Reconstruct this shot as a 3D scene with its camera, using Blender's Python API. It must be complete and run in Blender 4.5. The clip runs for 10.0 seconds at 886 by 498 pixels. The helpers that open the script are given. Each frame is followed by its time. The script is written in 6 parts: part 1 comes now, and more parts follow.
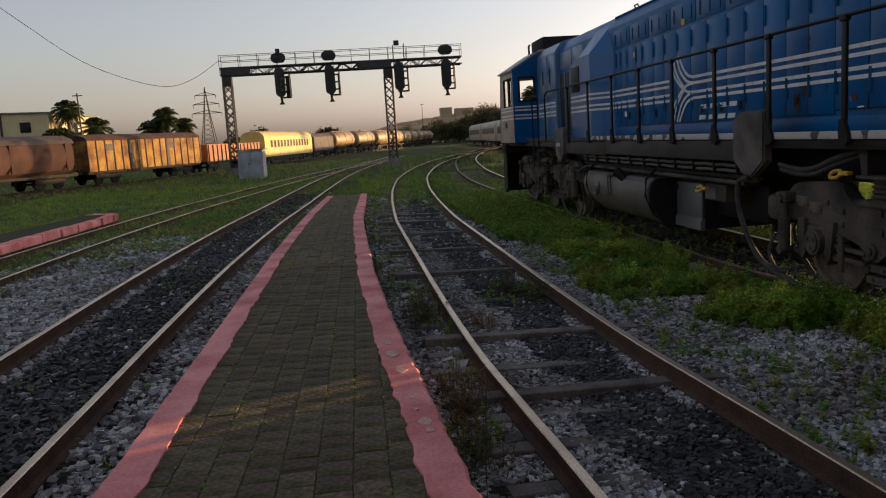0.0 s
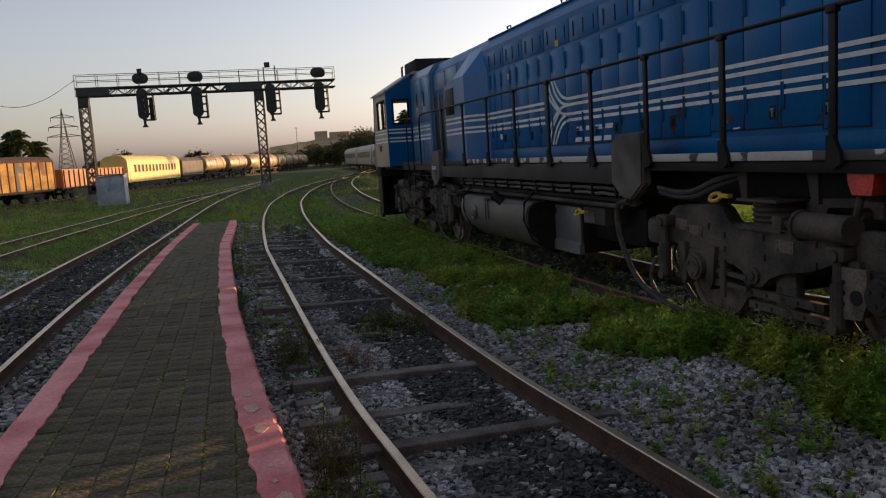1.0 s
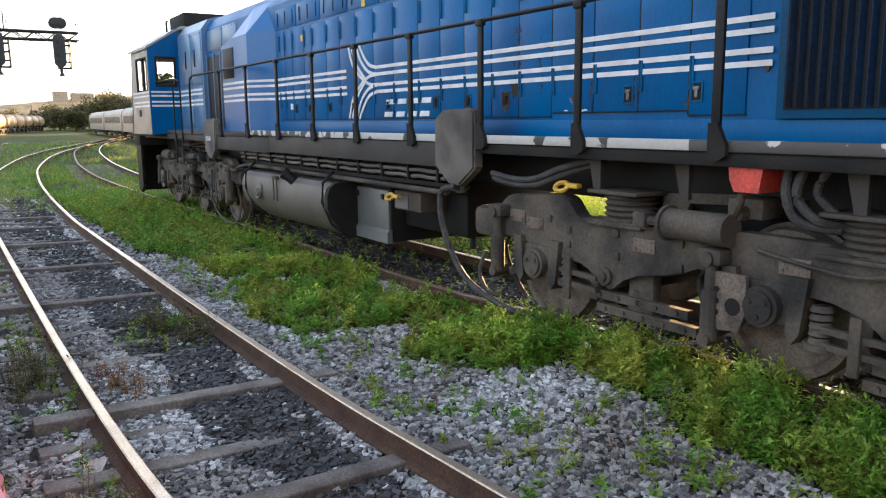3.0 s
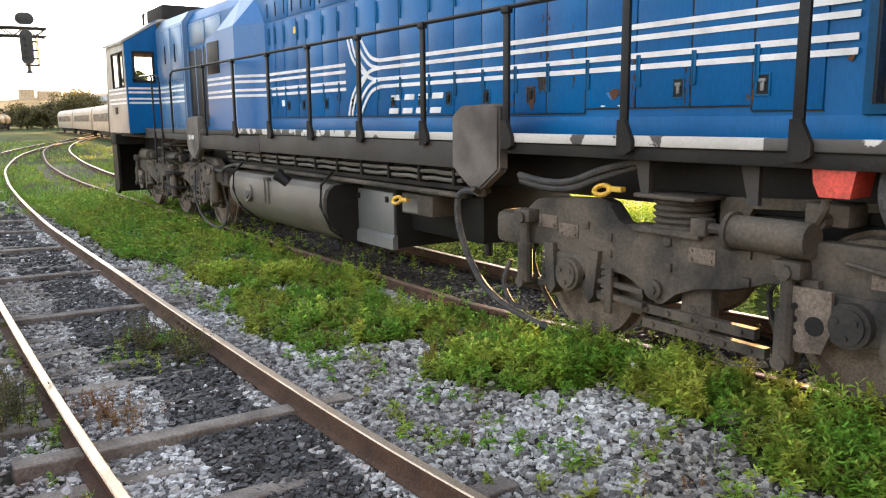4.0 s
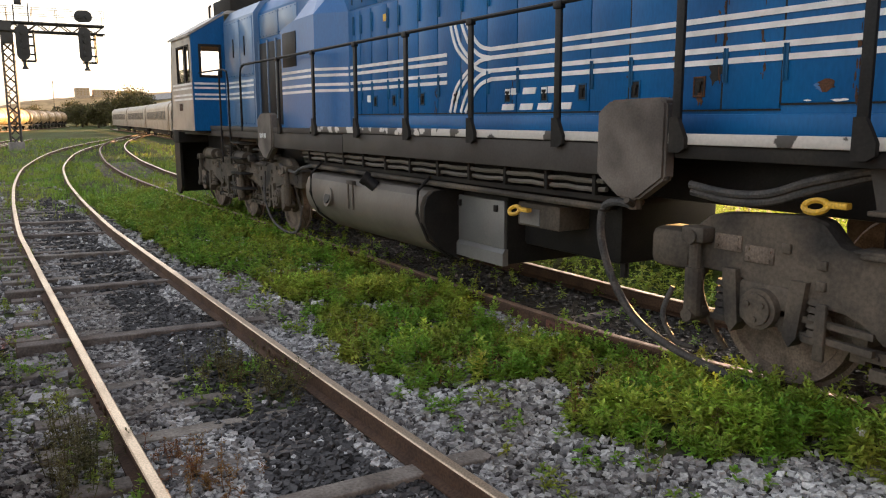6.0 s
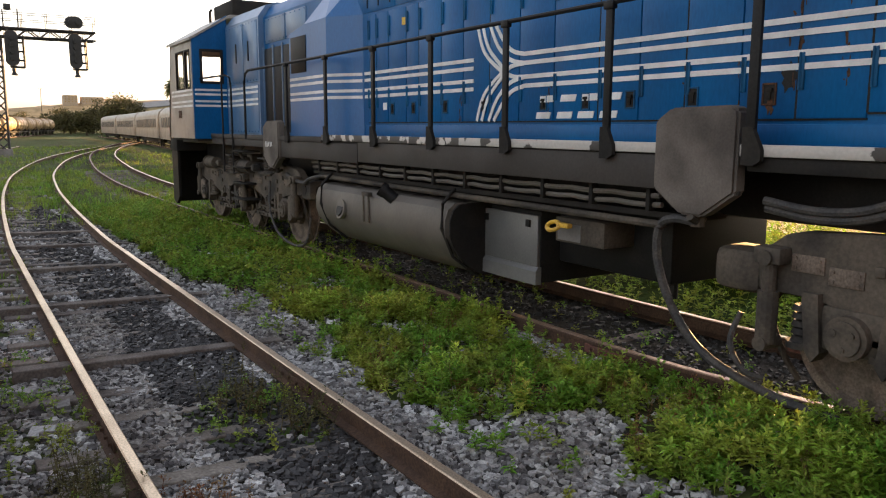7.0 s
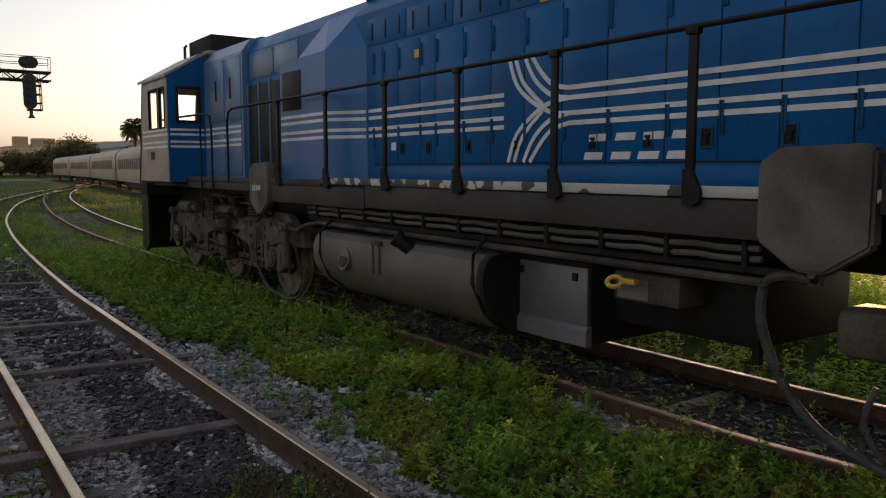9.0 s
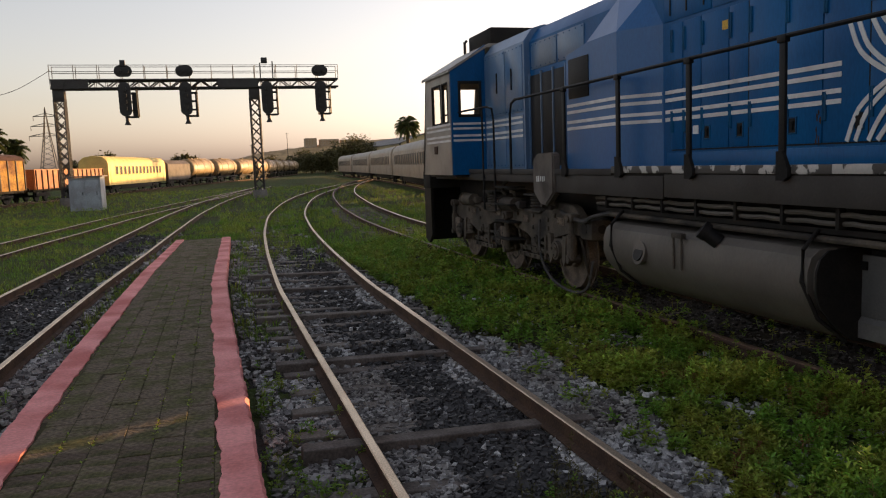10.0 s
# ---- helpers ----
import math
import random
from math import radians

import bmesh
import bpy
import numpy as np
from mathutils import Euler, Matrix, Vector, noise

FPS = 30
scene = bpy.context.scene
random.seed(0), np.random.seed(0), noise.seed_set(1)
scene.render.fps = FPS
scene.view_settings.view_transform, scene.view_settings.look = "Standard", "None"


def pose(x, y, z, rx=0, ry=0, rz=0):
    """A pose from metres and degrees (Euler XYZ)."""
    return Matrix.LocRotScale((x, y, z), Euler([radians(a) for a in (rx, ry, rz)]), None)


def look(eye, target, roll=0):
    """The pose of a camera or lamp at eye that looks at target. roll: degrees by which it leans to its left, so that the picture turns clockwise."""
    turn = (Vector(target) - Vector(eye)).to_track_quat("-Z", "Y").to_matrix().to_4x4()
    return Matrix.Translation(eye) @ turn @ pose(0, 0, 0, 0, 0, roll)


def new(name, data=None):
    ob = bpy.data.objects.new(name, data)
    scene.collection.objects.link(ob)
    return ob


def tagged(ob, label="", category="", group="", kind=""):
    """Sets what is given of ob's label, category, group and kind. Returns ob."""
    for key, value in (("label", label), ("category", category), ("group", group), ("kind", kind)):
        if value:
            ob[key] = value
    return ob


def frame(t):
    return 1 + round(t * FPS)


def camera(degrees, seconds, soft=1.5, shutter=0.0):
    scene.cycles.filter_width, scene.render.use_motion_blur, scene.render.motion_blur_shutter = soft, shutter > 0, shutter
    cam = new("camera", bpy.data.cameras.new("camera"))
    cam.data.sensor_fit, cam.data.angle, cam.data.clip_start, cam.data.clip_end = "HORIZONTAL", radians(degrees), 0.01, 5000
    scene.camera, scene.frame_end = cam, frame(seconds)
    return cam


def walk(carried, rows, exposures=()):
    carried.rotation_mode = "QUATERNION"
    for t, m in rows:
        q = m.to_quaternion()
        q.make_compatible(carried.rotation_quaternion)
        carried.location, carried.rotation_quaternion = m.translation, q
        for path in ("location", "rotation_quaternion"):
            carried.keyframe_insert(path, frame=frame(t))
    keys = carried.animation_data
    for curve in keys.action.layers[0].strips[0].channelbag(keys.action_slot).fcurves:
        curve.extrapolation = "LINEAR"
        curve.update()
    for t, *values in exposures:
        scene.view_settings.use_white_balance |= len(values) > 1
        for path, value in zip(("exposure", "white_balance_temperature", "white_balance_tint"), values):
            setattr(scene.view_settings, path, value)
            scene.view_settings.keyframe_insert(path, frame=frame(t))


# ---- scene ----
cam = camera(59.3, 10.0, soft=1.15)
PATH = [
    (0, (-0.011, 0.282, 1.911), (0.19, 2.251, 1.623), -3.5),
    (0.5, (0.131, 0.631, 1.916), (0.558, 2.561, 1.609), -5.1),
    (1, (0.16, 0.943, 1.898), (0.671, 2.861, 1.65), -3.6),
    (1.5, (0.109, 1.328, 1.909), (0.991, 3.111, 1.698), 0.8),
    (2, (0.114, 1.624, 1.901), (1.155, 3.298, 1.561), 0.2),
    (2.5, (0.223, 2.045, 1.917), (1.252, 3.728, 1.586), -1.7),
    (2.7, (0.229, 2.185, 1.897), (1.258, 3.869, 1.57), -1.0),
    (3.8, (0.186, 2.986, 1.869), (1.294, 4.614, 1.522), -0.5),
    (4, (0.232, 3.166, 1.874), (1.341, 4.796, 1.539), -0.6),
    (4.5, (0.242, 3.493, 1.868), (1.351, 5.124, 1.539), 0.4),
    (5, (0.186, 3.856, 1.878), (1.307, 5.479, 1.551), 0.2),
    (5.5, (0.206, 4.185, 1.836), (1.332, 5.807, 1.517), 0.1),
    (6, (0.246, 4.549, 1.844), (1.264, 6.238, 1.511), -0.2),
    (6.2, (0.209, 4.683, 1.826), (1.226, 6.373, 1.495), 0.4),
    (7.5, (0.181, 5.507, 1.83), (1.246, 7.174, 1.535), -0.5),
    (8, (0.242, 5.816, 1.829), (1.317, 7.475, 1.533), -1.6),
    (8.5, (0.24, 6.124, 1.82), (1.349, 7.765, 1.548), -1.6),
    (9, (0.129, 6.357, 1.846), (1.269, 7.986, 1.639), -0.0),
    (9.5, (0.093, 6.668, 1.828), (1.186, 8.329, 1.619), -0.2),
    (9.7, (0.09, 6.8, 1.85), (0.988, 8.573, 1.628), -0.8),
    (9.8, (0.06, 6.84, 1.855), (0.849, 8.664, 1.629), -1.3),
    (10, (-0.035, 6.881, 1.856), (0.512, 8.791, 1.633), -2.1),
]
EXPOSURES = [(0, 1.03, 6050, 12), (1.0, 1.08, 5900, 11), (1.5, 0.8, 5600, 9), (1.8, 1.12, 5500, 8), (2.0, 1.97, 5500, 8), (2.2, 2.37, 5500, 8), (2.7, 2.95, 5650, 7), (3.8, 3.75, 6450, 7),
             (4.1, 3.72, 6600, 8), (4.5, 3.18, 6650, 9), (5.0, 3.05, 6800, 10), (5.5, 3.15, 6900, 11), (6.0, 2.85, 6950, 11), (6.2, 2.7, 6900, 11), (7.5, 2.52, 6700, 11), (8.2, 1.95, 6600, 11),
             (9.0, 1.45, 6550, 11), (9.5, 1.4, 6550, 12), (10, 1.43, 6600, 13)]
walk(cam, [(t, look(eye, target, roll)) for t, eye, target, roll in PATH], EXPOSURES)

# ---- light ----
SUN_AZ, SUN_EL = 62.0, 4.4
world = bpy.data.worlds.new("sky")
scene.world = world
world.use_nodes = True
wn = world.node_tree
wn.nodes.clear()
sky = wn.nodes.new("ShaderNodeTexSky")
sky.sky_type, sky.sun_disc = "NISHITA", False
sky.sun_elevation, sky.sun_rotation = radians(SUN_EL), radians(SUN_AZ)
sky.air_density, sky.dust_density, sky.ozone_density = 1.0, 2.0, 1.2
bg = wn.nodes.new("ShaderNodeBackground")
bg.inputs["Strength"].default_value = 0.15
wout = wn.nodes.new("ShaderNodeOutputWorld")
pale = wn.nodes.new("ShaderNodeHueSaturation")
pale.inputs["Saturation"].default_value = 0.5
tint = wn.nodes.new("ShaderNodeMix")
tint.data_type, tint.blend_type = "RGBA", "MULTIPLY"
tint.inputs[0].default_value = 1.0
tint.inputs[7].default_value = (1.05, 0.985, 1.035, 1)
wn.links.new(sky.outputs[0], pale.inputs["Color"])
wn.links.new(pale.outputs[0], tint.inputs[6])
wn.links.new(tint.outputs[2], bg.inputs[0])
wn.links.new(bg.outputs[0], wout.inputs[0])
sun_data = bpy.data.lights.new("sun", "SUN")
sun_data.energy, sun_data.angle, sun_data.color = 3.8, radians(0.6), (1.0, 0.58, 0.23)
sun = new("sun", sun_data)
sx, sy = math.sin(radians(SUN_AZ)), math.cos(radians(SUN_AZ))
sun.matrix_world = look((0, 0, 30), (-sx * 50, -sy * 50, 30 - 50 * math.tan(radians(SUN_EL))))


# ---- materials ----
def material(name, color, rough=0.7, metal=0.0, other=None, amount=0.5, scale=6.0, fine=60.0, bump=0.15, depth=0.01,
             per_island=0.0, per_object=0.0, low=0.4, high=0.65, stretch=(1, 1, 1), gloss=0.5, grain=0.32):
    """Colour broken by stains at one scale and grain at another, with fine relief."""
    m = bpy.data.materials.new(name)
    m.use_nodes = True
    nt = m.node_tree
    p = nt.nodes["Principled BSDF"]
    p.inputs["Metallic"].default_value = metal
    p.inputs["Specular IOR Level"].default_value = gloss
    co = nt.nodes.new("ShaderNodeTexCoord")
    mp = nt.nodes.new("ShaderNodeMapping")
    mp.inputs["Scale"].default_value = stretch
    nt.links.new(co.outputs["Object"], mp.inputs[0])
    big, small = nt.nodes.new("ShaderNodeTexNoise"), nt.nodes.new("ShaderNodeTexNoise")
    for n, sc in ((big, scale), (small, fine)):
        n.inputs["Scale"].default_value = sc
        n.inputs["Detail"].default_value = 6
        nt.links.new(mp.outputs[0], n.inputs["Vector"])
    ramp = nt.nodes.new("ShaderNodeMapRange")
    ramp.inputs[1].default_value, ramp.inputs[2].default_value = low, high
    ramp.inputs[4].default_value = amount
    nt.links.new(big.outputs[0], ramp.inputs[0])
    mix = nt.nodes.new("ShaderNodeMix")
    mix.data_type = "RGBA"
    other = other or tuple(c * 0.55 for c in color)
    mix.inputs[6].default_value, mix.inputs[7].default_value = (*color, 1), (*other, 1)
    nt.links.new(ramp.outputs[0], mix.inputs[0])
    hsv = nt.nodes.new("ShaderNodeHueSaturation")
    nt.links.new(mix.outputs[2], hsv.inputs["Color"])
    val = nt.nodes.new("ShaderNodeMapRange")
    val.inputs[1].default_value, val.inputs[2].default_value = 0.3, 0.7
    val.inputs[3].default_value, val.inputs[4].default_value = 1 - grain, 1 + grain
    nt.links.new(small.outputs[0], val.inputs[0])
    last = val.outputs[0]
    for spread, node, out in ((per_island, "ShaderNodeNewGeometry", "Random Per Island"), (per_object, "ShaderNodeObjectInfo", "Random")):
        if spread:
            r = nt.nodes.new(node)
            mr = nt.nodes.new("ShaderNodeMapRange")
            mr.inputs[3].default_value, mr.inputs[4].default_value = 1 - spread, 1 + spread
            nt.links.new(r.outputs[out], mr.inputs[0])
            mul = nt.nodes.new("ShaderNodeMath")
            mul.operation = "MULTIPLY"
            nt.links.new(last, mul.inputs[0])
            nt.links.new(mr.outputs[0], mul.inputs[1])
            last = mul.outputs[0]
            hr = nt.nodes.new("ShaderNodeMapRange")
            hr.inputs[3].default_value, hr.inputs[4].default_value = 0.5 - spread * 0.05, 0.5 + spread * 0.05
            nt.links.new(r.outputs[out], hr.inputs[0])
            nt.links.new(hr.outputs[0], hsv.inputs["Hue"])
    nt.links.new(last, hsv.inputs["Value"])
    nt.links.new(hsv.outputs[0], p.inputs["Base Color"])
    rr = nt.nodes.new("ShaderNodeMapRange")
    rr.inputs[3].default_value, rr.inputs[4].default_value = max(0.03, rough - 0.1), min(1, rough + 0.15)
    nt.links.new(big.outputs[0], rr.inputs[0])
    nt.links.new(rr.outputs[0], p.inputs["Roughness"])
    if bump:
        b = nt.nodes.new("ShaderNodeBump")
        b.inputs["Strength"].default_value, b.inputs["Distance"].default_value = bump, depth
        nt.links.new(small.outputs[0], b.inputs["Height"])
        nt.links.new(b.outputs[0], p.inputs["Normal"])
    return m


def leaf_material(name, color, other, scale=1.5):
    m = material(name, color, 0.55, 0, other, 0.8, scale, 30, 0, per_island=0.35, gloss=0.3)
    nt = m.node_tree
    p, out = nt.nodes["Principled BSDF"], nt.nodes["Material Output"]
    tr = nt.nodes.new("ShaderNodeBsdfTranslucent")
    add = nt.nodes.new("ShaderNodeMixShader")
    add.inputs[0].default_value = 0.35
    nt.links.new(p.inputs["Base Color"].links[0].from_socket, tr.inputs[0])
    nt.links.new(p.outputs[0], add.inputs[1])
    nt.links.new(tr.outputs[0], add.inputs[2])
    nt.links.new(add.outputs[0], out.inputs[0])
    return m


BLUE = material("blue_paint", (0.001, 0.096, 0.265), 0.36, 0, (0.002, 0.062, 0.185), 0.8, 1.1, 45, 0.03, 0.003, stretch=(1, 1, 0.35), grain=0.1, gloss=0.17)
BLUE_DARK = material("blue_sill_paint", (0.002, 0.085, 0.2), 0.5, 0, (0.012, 0.05, 0.1), 0.8, 1.5, 45, 0.03, 0.003, grain=0.1, gloss=0.15)
# faded blue, lightened further for the sky sheen on these panels
FADED_SHEEN = material("faded_sheen_blue_paint", (0.075, 0.165, 0.3), 0.3, 0, (0.13, 0.17, 0.22), 0.8, 1.5, 45, 0.03, 0.003, stretch=(1, 1, 0.35), grain=0.1)
# hood blue lightened to imitate sky reflected by the duct
DUCT = material("sheen_and_flake_blue_paint", (0.006, 0.1, 0.285), 0.34, 0, (0.03, 0.11, 0.26), 0.7, 1.5, 45, 0.03, 0.003, stretch=(1, 1, 0.35), grain=0.1)
WHEEL = material("dusty_brown_wheel", (0.15, 0.12, 0.095), 0.8, 0, (0.06, 0.05, 0.042), 0.8, 6, 60, 0.25, gloss=0.15)
# cab grey includes the sky reflection seen along its side
BLUE_GREY = material("weathered_sky_paled_cab_paint", (0.25, 0.232, 0.205), 0.4, 0, (0.17, 0.15, 0.125), 0.7, 2, 40, 0.05, 0.004, grain=0.12)
WHITE = material("white_stripe_paint", (0.66, 0.67, 0.66), 0.5, 0, (0.45, 0.45, 0.43), 0.6, 5, 60, 0.03, grain=0.06)
CHIPPED = material("chipped_white_paint", (0.42, 0.4, 0.365), 0.6, 0, (0.05, 0.045, 0.04), 1.0, 4.0, 40, 0.1, low=0.575, high=0.59, grain=0.08)
WORN = material("mostly_worn_white_paint", (0.48, 0.455, 0.415), 0.6, 0, (0.06, 0.054, 0.048), 1.0, 5.0, 40, 0.1, low=0.44, high=0.46, grain=0.08)
FRAME = material("grimy_dark_steel", (0.016, 0.0155, 0.015), 0.65, 0, (0.03, 0.027, 0.023), 0.8, 2.5, 40, 0.1, gloss=0.1, grain=0.15)
SILL = material("grey_sill_steel", (0.052, 0.048, 0.044), 0.6, 0, (0.036, 0.031, 0.027), 0.8, 1.2, 40, 0.06, gloss=0.2, grain=0.1)
BLACK = material("black_steel", (0.008, 0.008, 0.0085), 0.5, 0, (0.018, 0.017, 0.016), 0.6, 5, 60, 0.08, gloss=0.20)
TANK = material("dusty_grey_tank_paint", (0.13, 0.117, 0.1), 0.5, 0, (0.075, 0.066, 0.055), 0.9, 1.6, 40, 0.04, stretch=(1, 1, 0.5), gloss=0.3, grain=0.1, low=0.35, high=0.75)
BOGIE = material("dusty_bogie_steel", (0.096, 0.08, 0.062), 0.75, 0, (0.024, 0.023, 0.022), 0.95, 2.0, 40, 0.3, 0.008, gloss=0.2, grain=0.22, low=0.4, high=0.66)
ALU = material("dull_aluminium", (0.165, 0.168, 0.165), 0.45, 0.3, (0.1, 0.1, 0.095), 0.6, 2, 50, 0.03, grain=0.1)
COVER = material("grey_fabric_cover", (0.135, 0.118, 0.102), 0.75, 0, (0.06, 0.052, 0.046), 0.9, 2.4, 60, 0.12, 0.01, gloss=0.20, grain=0.12)
RUBBER = material("black_rubber_hose", (0.04, 0.04, 0.04), 0.7, 0, (0.09, 0.08, 0.07), 0.6, 8, 60, 0.1, gloss=0.25)
YELLOW = material("yellow_paint", (0.6, 0.36, 0.03), 0.5, 0, (0.35, 0.2, 0.04), 0.6, 12, 60, 0.05)
RED = material("red_paint", (0.55, 0.06, 0.04), 0.45, 0, (0.35, 0.05, 0.03), 0.6, 8, 60, 0.05)
RUST = material("rusty_rail_steel", (0.085, 0.05, 0.032), 0.8, 0, (0.05, 0.032, 0.024), 0.8, 4, 50, 0.25, gloss=0.20)
RAILTOP = material("polished_rail_head", (0.58, 0.46, 0.33), 0.36, 1.0, (0.36, 0.26, 0.17), 0.5, 3, 80, 0.03)
RAILDULL = material("dull_rusty_rail_head", (0.2, 0.13, 0.09), 0.5, 0.5, (0.12, 0.075, 0.05), 0.7, 4, 60, 0.1)
PLATE = material("rust_red_joint_bar", (0.13, 0.045, 0.028), 0.8, 0, (0.07, 0.035, 0.025), 0.7, 9, 60, 0.25)
SLEEPER = material("weathered_sleeper", (0.2, 0.175, 0.15), 0.85, 0, (0.11, 0.092, 0.076), 0.9, 4, 45, 0.4, 0.01, per_object=0.25, gloss=0.20)
STONE = material("ballast_stone", (0.33, 0.325, 0.315), 0.8, 0, (0.17, 0.155, 0.14), 0.9, 0.8, 50, 0.3, 0.006, per_island=0.75, low=0.42, high=0.62, gloss=0.20)
OILY_SHADE = material("oily_and_shaded_ballast_stone", (0.05, 0.048, 0.047), 0.6, 0, (0.024, 0.023, 0.022), 0.9, 0.8, 50, 0.3, 0.006, per_island=0.55, gloss=0.35)
GROUND = material("stony_earth", (0.042, 0.038, 0.034), 0.95, 0, (0.028, 0.026, 0.018), 0.9, 0.9, 26, 0.9, 0.03, gloss=0.10)
TURF = material("grassy_soil", (0.055, 0.085, 0.02), 0.95, 0, (0.055, 0.048, 0.024), 0.9, 0.35, 9, 1.0, 0.08, gloss=0.10)
PAVER = material("brown_concrete_paver", (0.125, 0.096, 0.068), 0.85, 0, (0.075, 0.075, 0.03), 0.9, 3.4, 30, 1.0, 0.025, grain=0.5, per_object=0.2, low=0.45, high=0.6, gloss=0.15)
MORTAR = material("mossy_joint", (0.06, 0.058, 0.028), 0.95, 0, (0.04, 0.034, 0.024), 0.9, 5, 60, 0.5, 0.01, gloss=0.10)
KERBRED = material("faded_red_kerb_paint", (0.78, 0.31, 0.29), 0.7, 0, (0.5, 0.13, 0.115), 0.9, 1.6, 40, 0.25, 0.006, grain=0.15, gloss=0.25)
GRILLE = material("navy_grille_paint", (0.007, 0.022, 0.052), 0.6, 0, (0.012, 0.014, 0.018), 0.8, 3, 40, 0.05, gloss=0.15)
CHIP = material("bare_rusty_chip", (0.085, 0.042, 0.024), 0.85, 0, (0.04, 0.025, 0.02), 0.9, 14, 80, 0.3, gloss=0.15)
DOT = material("worn_pale_patch", (0.62, 0.36, 0.3), 0.8, 0, (0.5, 0.25, 0.2), 0.6, 20, 80, 0.2)
CONCRETE = material("old_concrete", (0.22, 0.2, 0.18), 0.85, 0, (0.12, 0.11, 0.1), 0.8, 3, 40, 0.3)
STEEL = material("gantry_steel", (0.045, 0.043, 0.04), 0.6, 0.2, (0.035, 0.03, 0.028), 0.7, 2, 30, 0.05)
SIGNAL = material("black_signal_paint", (0.012, 0.012, 0.012), 0.5, 0, (0.02, 0.018, 0.016), 0.5, 3, 30, 0.05)
HUT = material("pale_blue_metal", (0.36, 0.4, 0.43), 0.5, 0, (0.22, 0.22, 0.22), 0.7, 1.5, 30, 0.05)
OCHRE = material("ochre_wagon_paint", (0.36, 0.2, 0.035), 0.7, 0, (0.12, 0.05, 0.022), 0.95, 0.8, 9, 0.1, gloss=0.2, grain=0.4)
# brown darkened so the hopper looks out of the sun
BROWN = material("shade_darkened_brown_wagon_paint", (0.06, 0.022, 0.016), 0.85, 0, (0.03, 0.014, 0.011), 0.8, 1.1, 20, 0.1)
ORANGE = material("orange_wagon_paint", (0.34, 0.13, 0.04), 0.65, 0, (0.25, 0.09, 0.045), 0.8, 1.1, 20, 0.1)
# cream pushed to yellow so the coach looks lit by evening sun
CREAM = material("sun_yellowed_cream_coach_paint", (0.62, 0.46, 0.12), 0.5, 0, (0.45, 0.32, 0.09), 0.6, 1.1, 20, 0.03)
DARKWAGON = material("dark_wagon_paint", (0.06, 0.045, 0.04), 0.7, 0, (0.035, 0.03, 0.028), 0.8, 1.1, 20, 0.1)
TANKER = material("sandy_tank_wagon_paint", (0.32, 0.22, 0.1), 0.5, 0, (0.17, 0.11, 0.06), 0.8, 0.9, 20, 0.05)
SILVER = material("silver_coach_steel", (0.25, 0.215, 0.17), 0.45, 0.3, (0.19, 0.17, 0.145), 0.6, 1.1, 20, 0.03)
UNSEENWALL = material("unseen_wall_face", (0.11, 0.09, 0.07), 0.9, 0, (0.07, 0.058, 0.046), 0.8, 0.8, 20, 0.2)
BARK = material("palm_bark", (0.12, 0.09, 0.06), 0.9, 0, None, 0.7, 3, 30, 0.5)
PLASTER = material("cream_plaster", (0.62, 0.5, 0.28), 0.8, 0, (0.5, 0.4, 0.22), 0.7, 0.7, 20, 0.1)
ROOF = material("grey_roof_sheet", (0.18, 0.17, 0.16), 0.7, 0, (0.11, 0.1, 0.09), 0.7, 0.7, 20, 0.1)
# scrub colour paled and warmed to stand for distant haze
HILL = material("haze_paled_hill_scrub", (0.4, 0.27, 0.13), 0.95, 0, (0.27, 0.18, 0.085), 0.9, 0.02, 0.12, 0.0)
TOWER = material("hill_block_plaster", (0.42, 0.31, 0.2), 0.85, 0, (0.32, 0.27, 0.22), 0.6, 0.05, 1, 0.0)
WEED = leaf_material("weed_leaf", (0.15, 0.29, 0.032), (0.32, 0.31, 0.05), 2.0)
PALEWEED = leaf_material("pale_weed_leaf", (0.29, 0.44, 0.06), (0.42, 0.4, 0.07))
RUSSET = leaf_material("russet_weed_leaf", (0.2, 0.085, 0.035), (0.22, 0.15, 0.05))
GRASS = leaf_material("grass_blade", (0.15, 0.27, 0.03), (0.33, 0.33, 0.06), 0.5)
DRY = leaf_material("dry_stalk", (0.2, 0.13, 0.06), (0.12, 0.1, 0.03))
FROND = leaf_material("palm_frond", (0.05, 0.075, 0.02), (0.07, 0.07, 0.02))
BUSH = leaf_material("bush_leaf", (0.075, 0.075, 0.024), (0.12, 0.09, 0.035))
GLASS = bpy.data.materials.new("window_glass")
GLASS.use_nodes = True
gp = GLASS.node_tree.nodes["Principled BSDF"]
gp.inputs["Base Color"].default_value = (0.9, 0.9, 0.85, 1)
gp.inputs["Roughness"].default_value = 0.04
gp.inputs["Transmission Weight"].default_value = 1.0
gp.inputs["IOR"].default_value = 1.05
DARKGLASS = material("dark_window_glass", (0.012, 0.012, 0.013), 0.45, 0, (0.025, 0.025, 0.025), 0.4, 2, 20, 0.0, gloss=0.15)


# ---- mesh helpers ----
def box(bm, x0, x1, y0, y1, z0, z1, bev=0.0):
    m = Matrix.Translation(((x0 + x1) / 2, (y0 + y1) / 2, (z0 + z1) / 2)) @ Matrix.Diagonal((abs(x1 - x0), abs(y1 - y0), abs(z1 - z0), 1))
    made = bmesh.ops.create_cube(bm, size=1, matrix=m)["verts"]
    if bev:
        bmesh.ops.bevel(bm, geom=list({e for v in made for e in v.link_edges}), offset=bev, segments=2, affect="EDGES", profile=0.5)


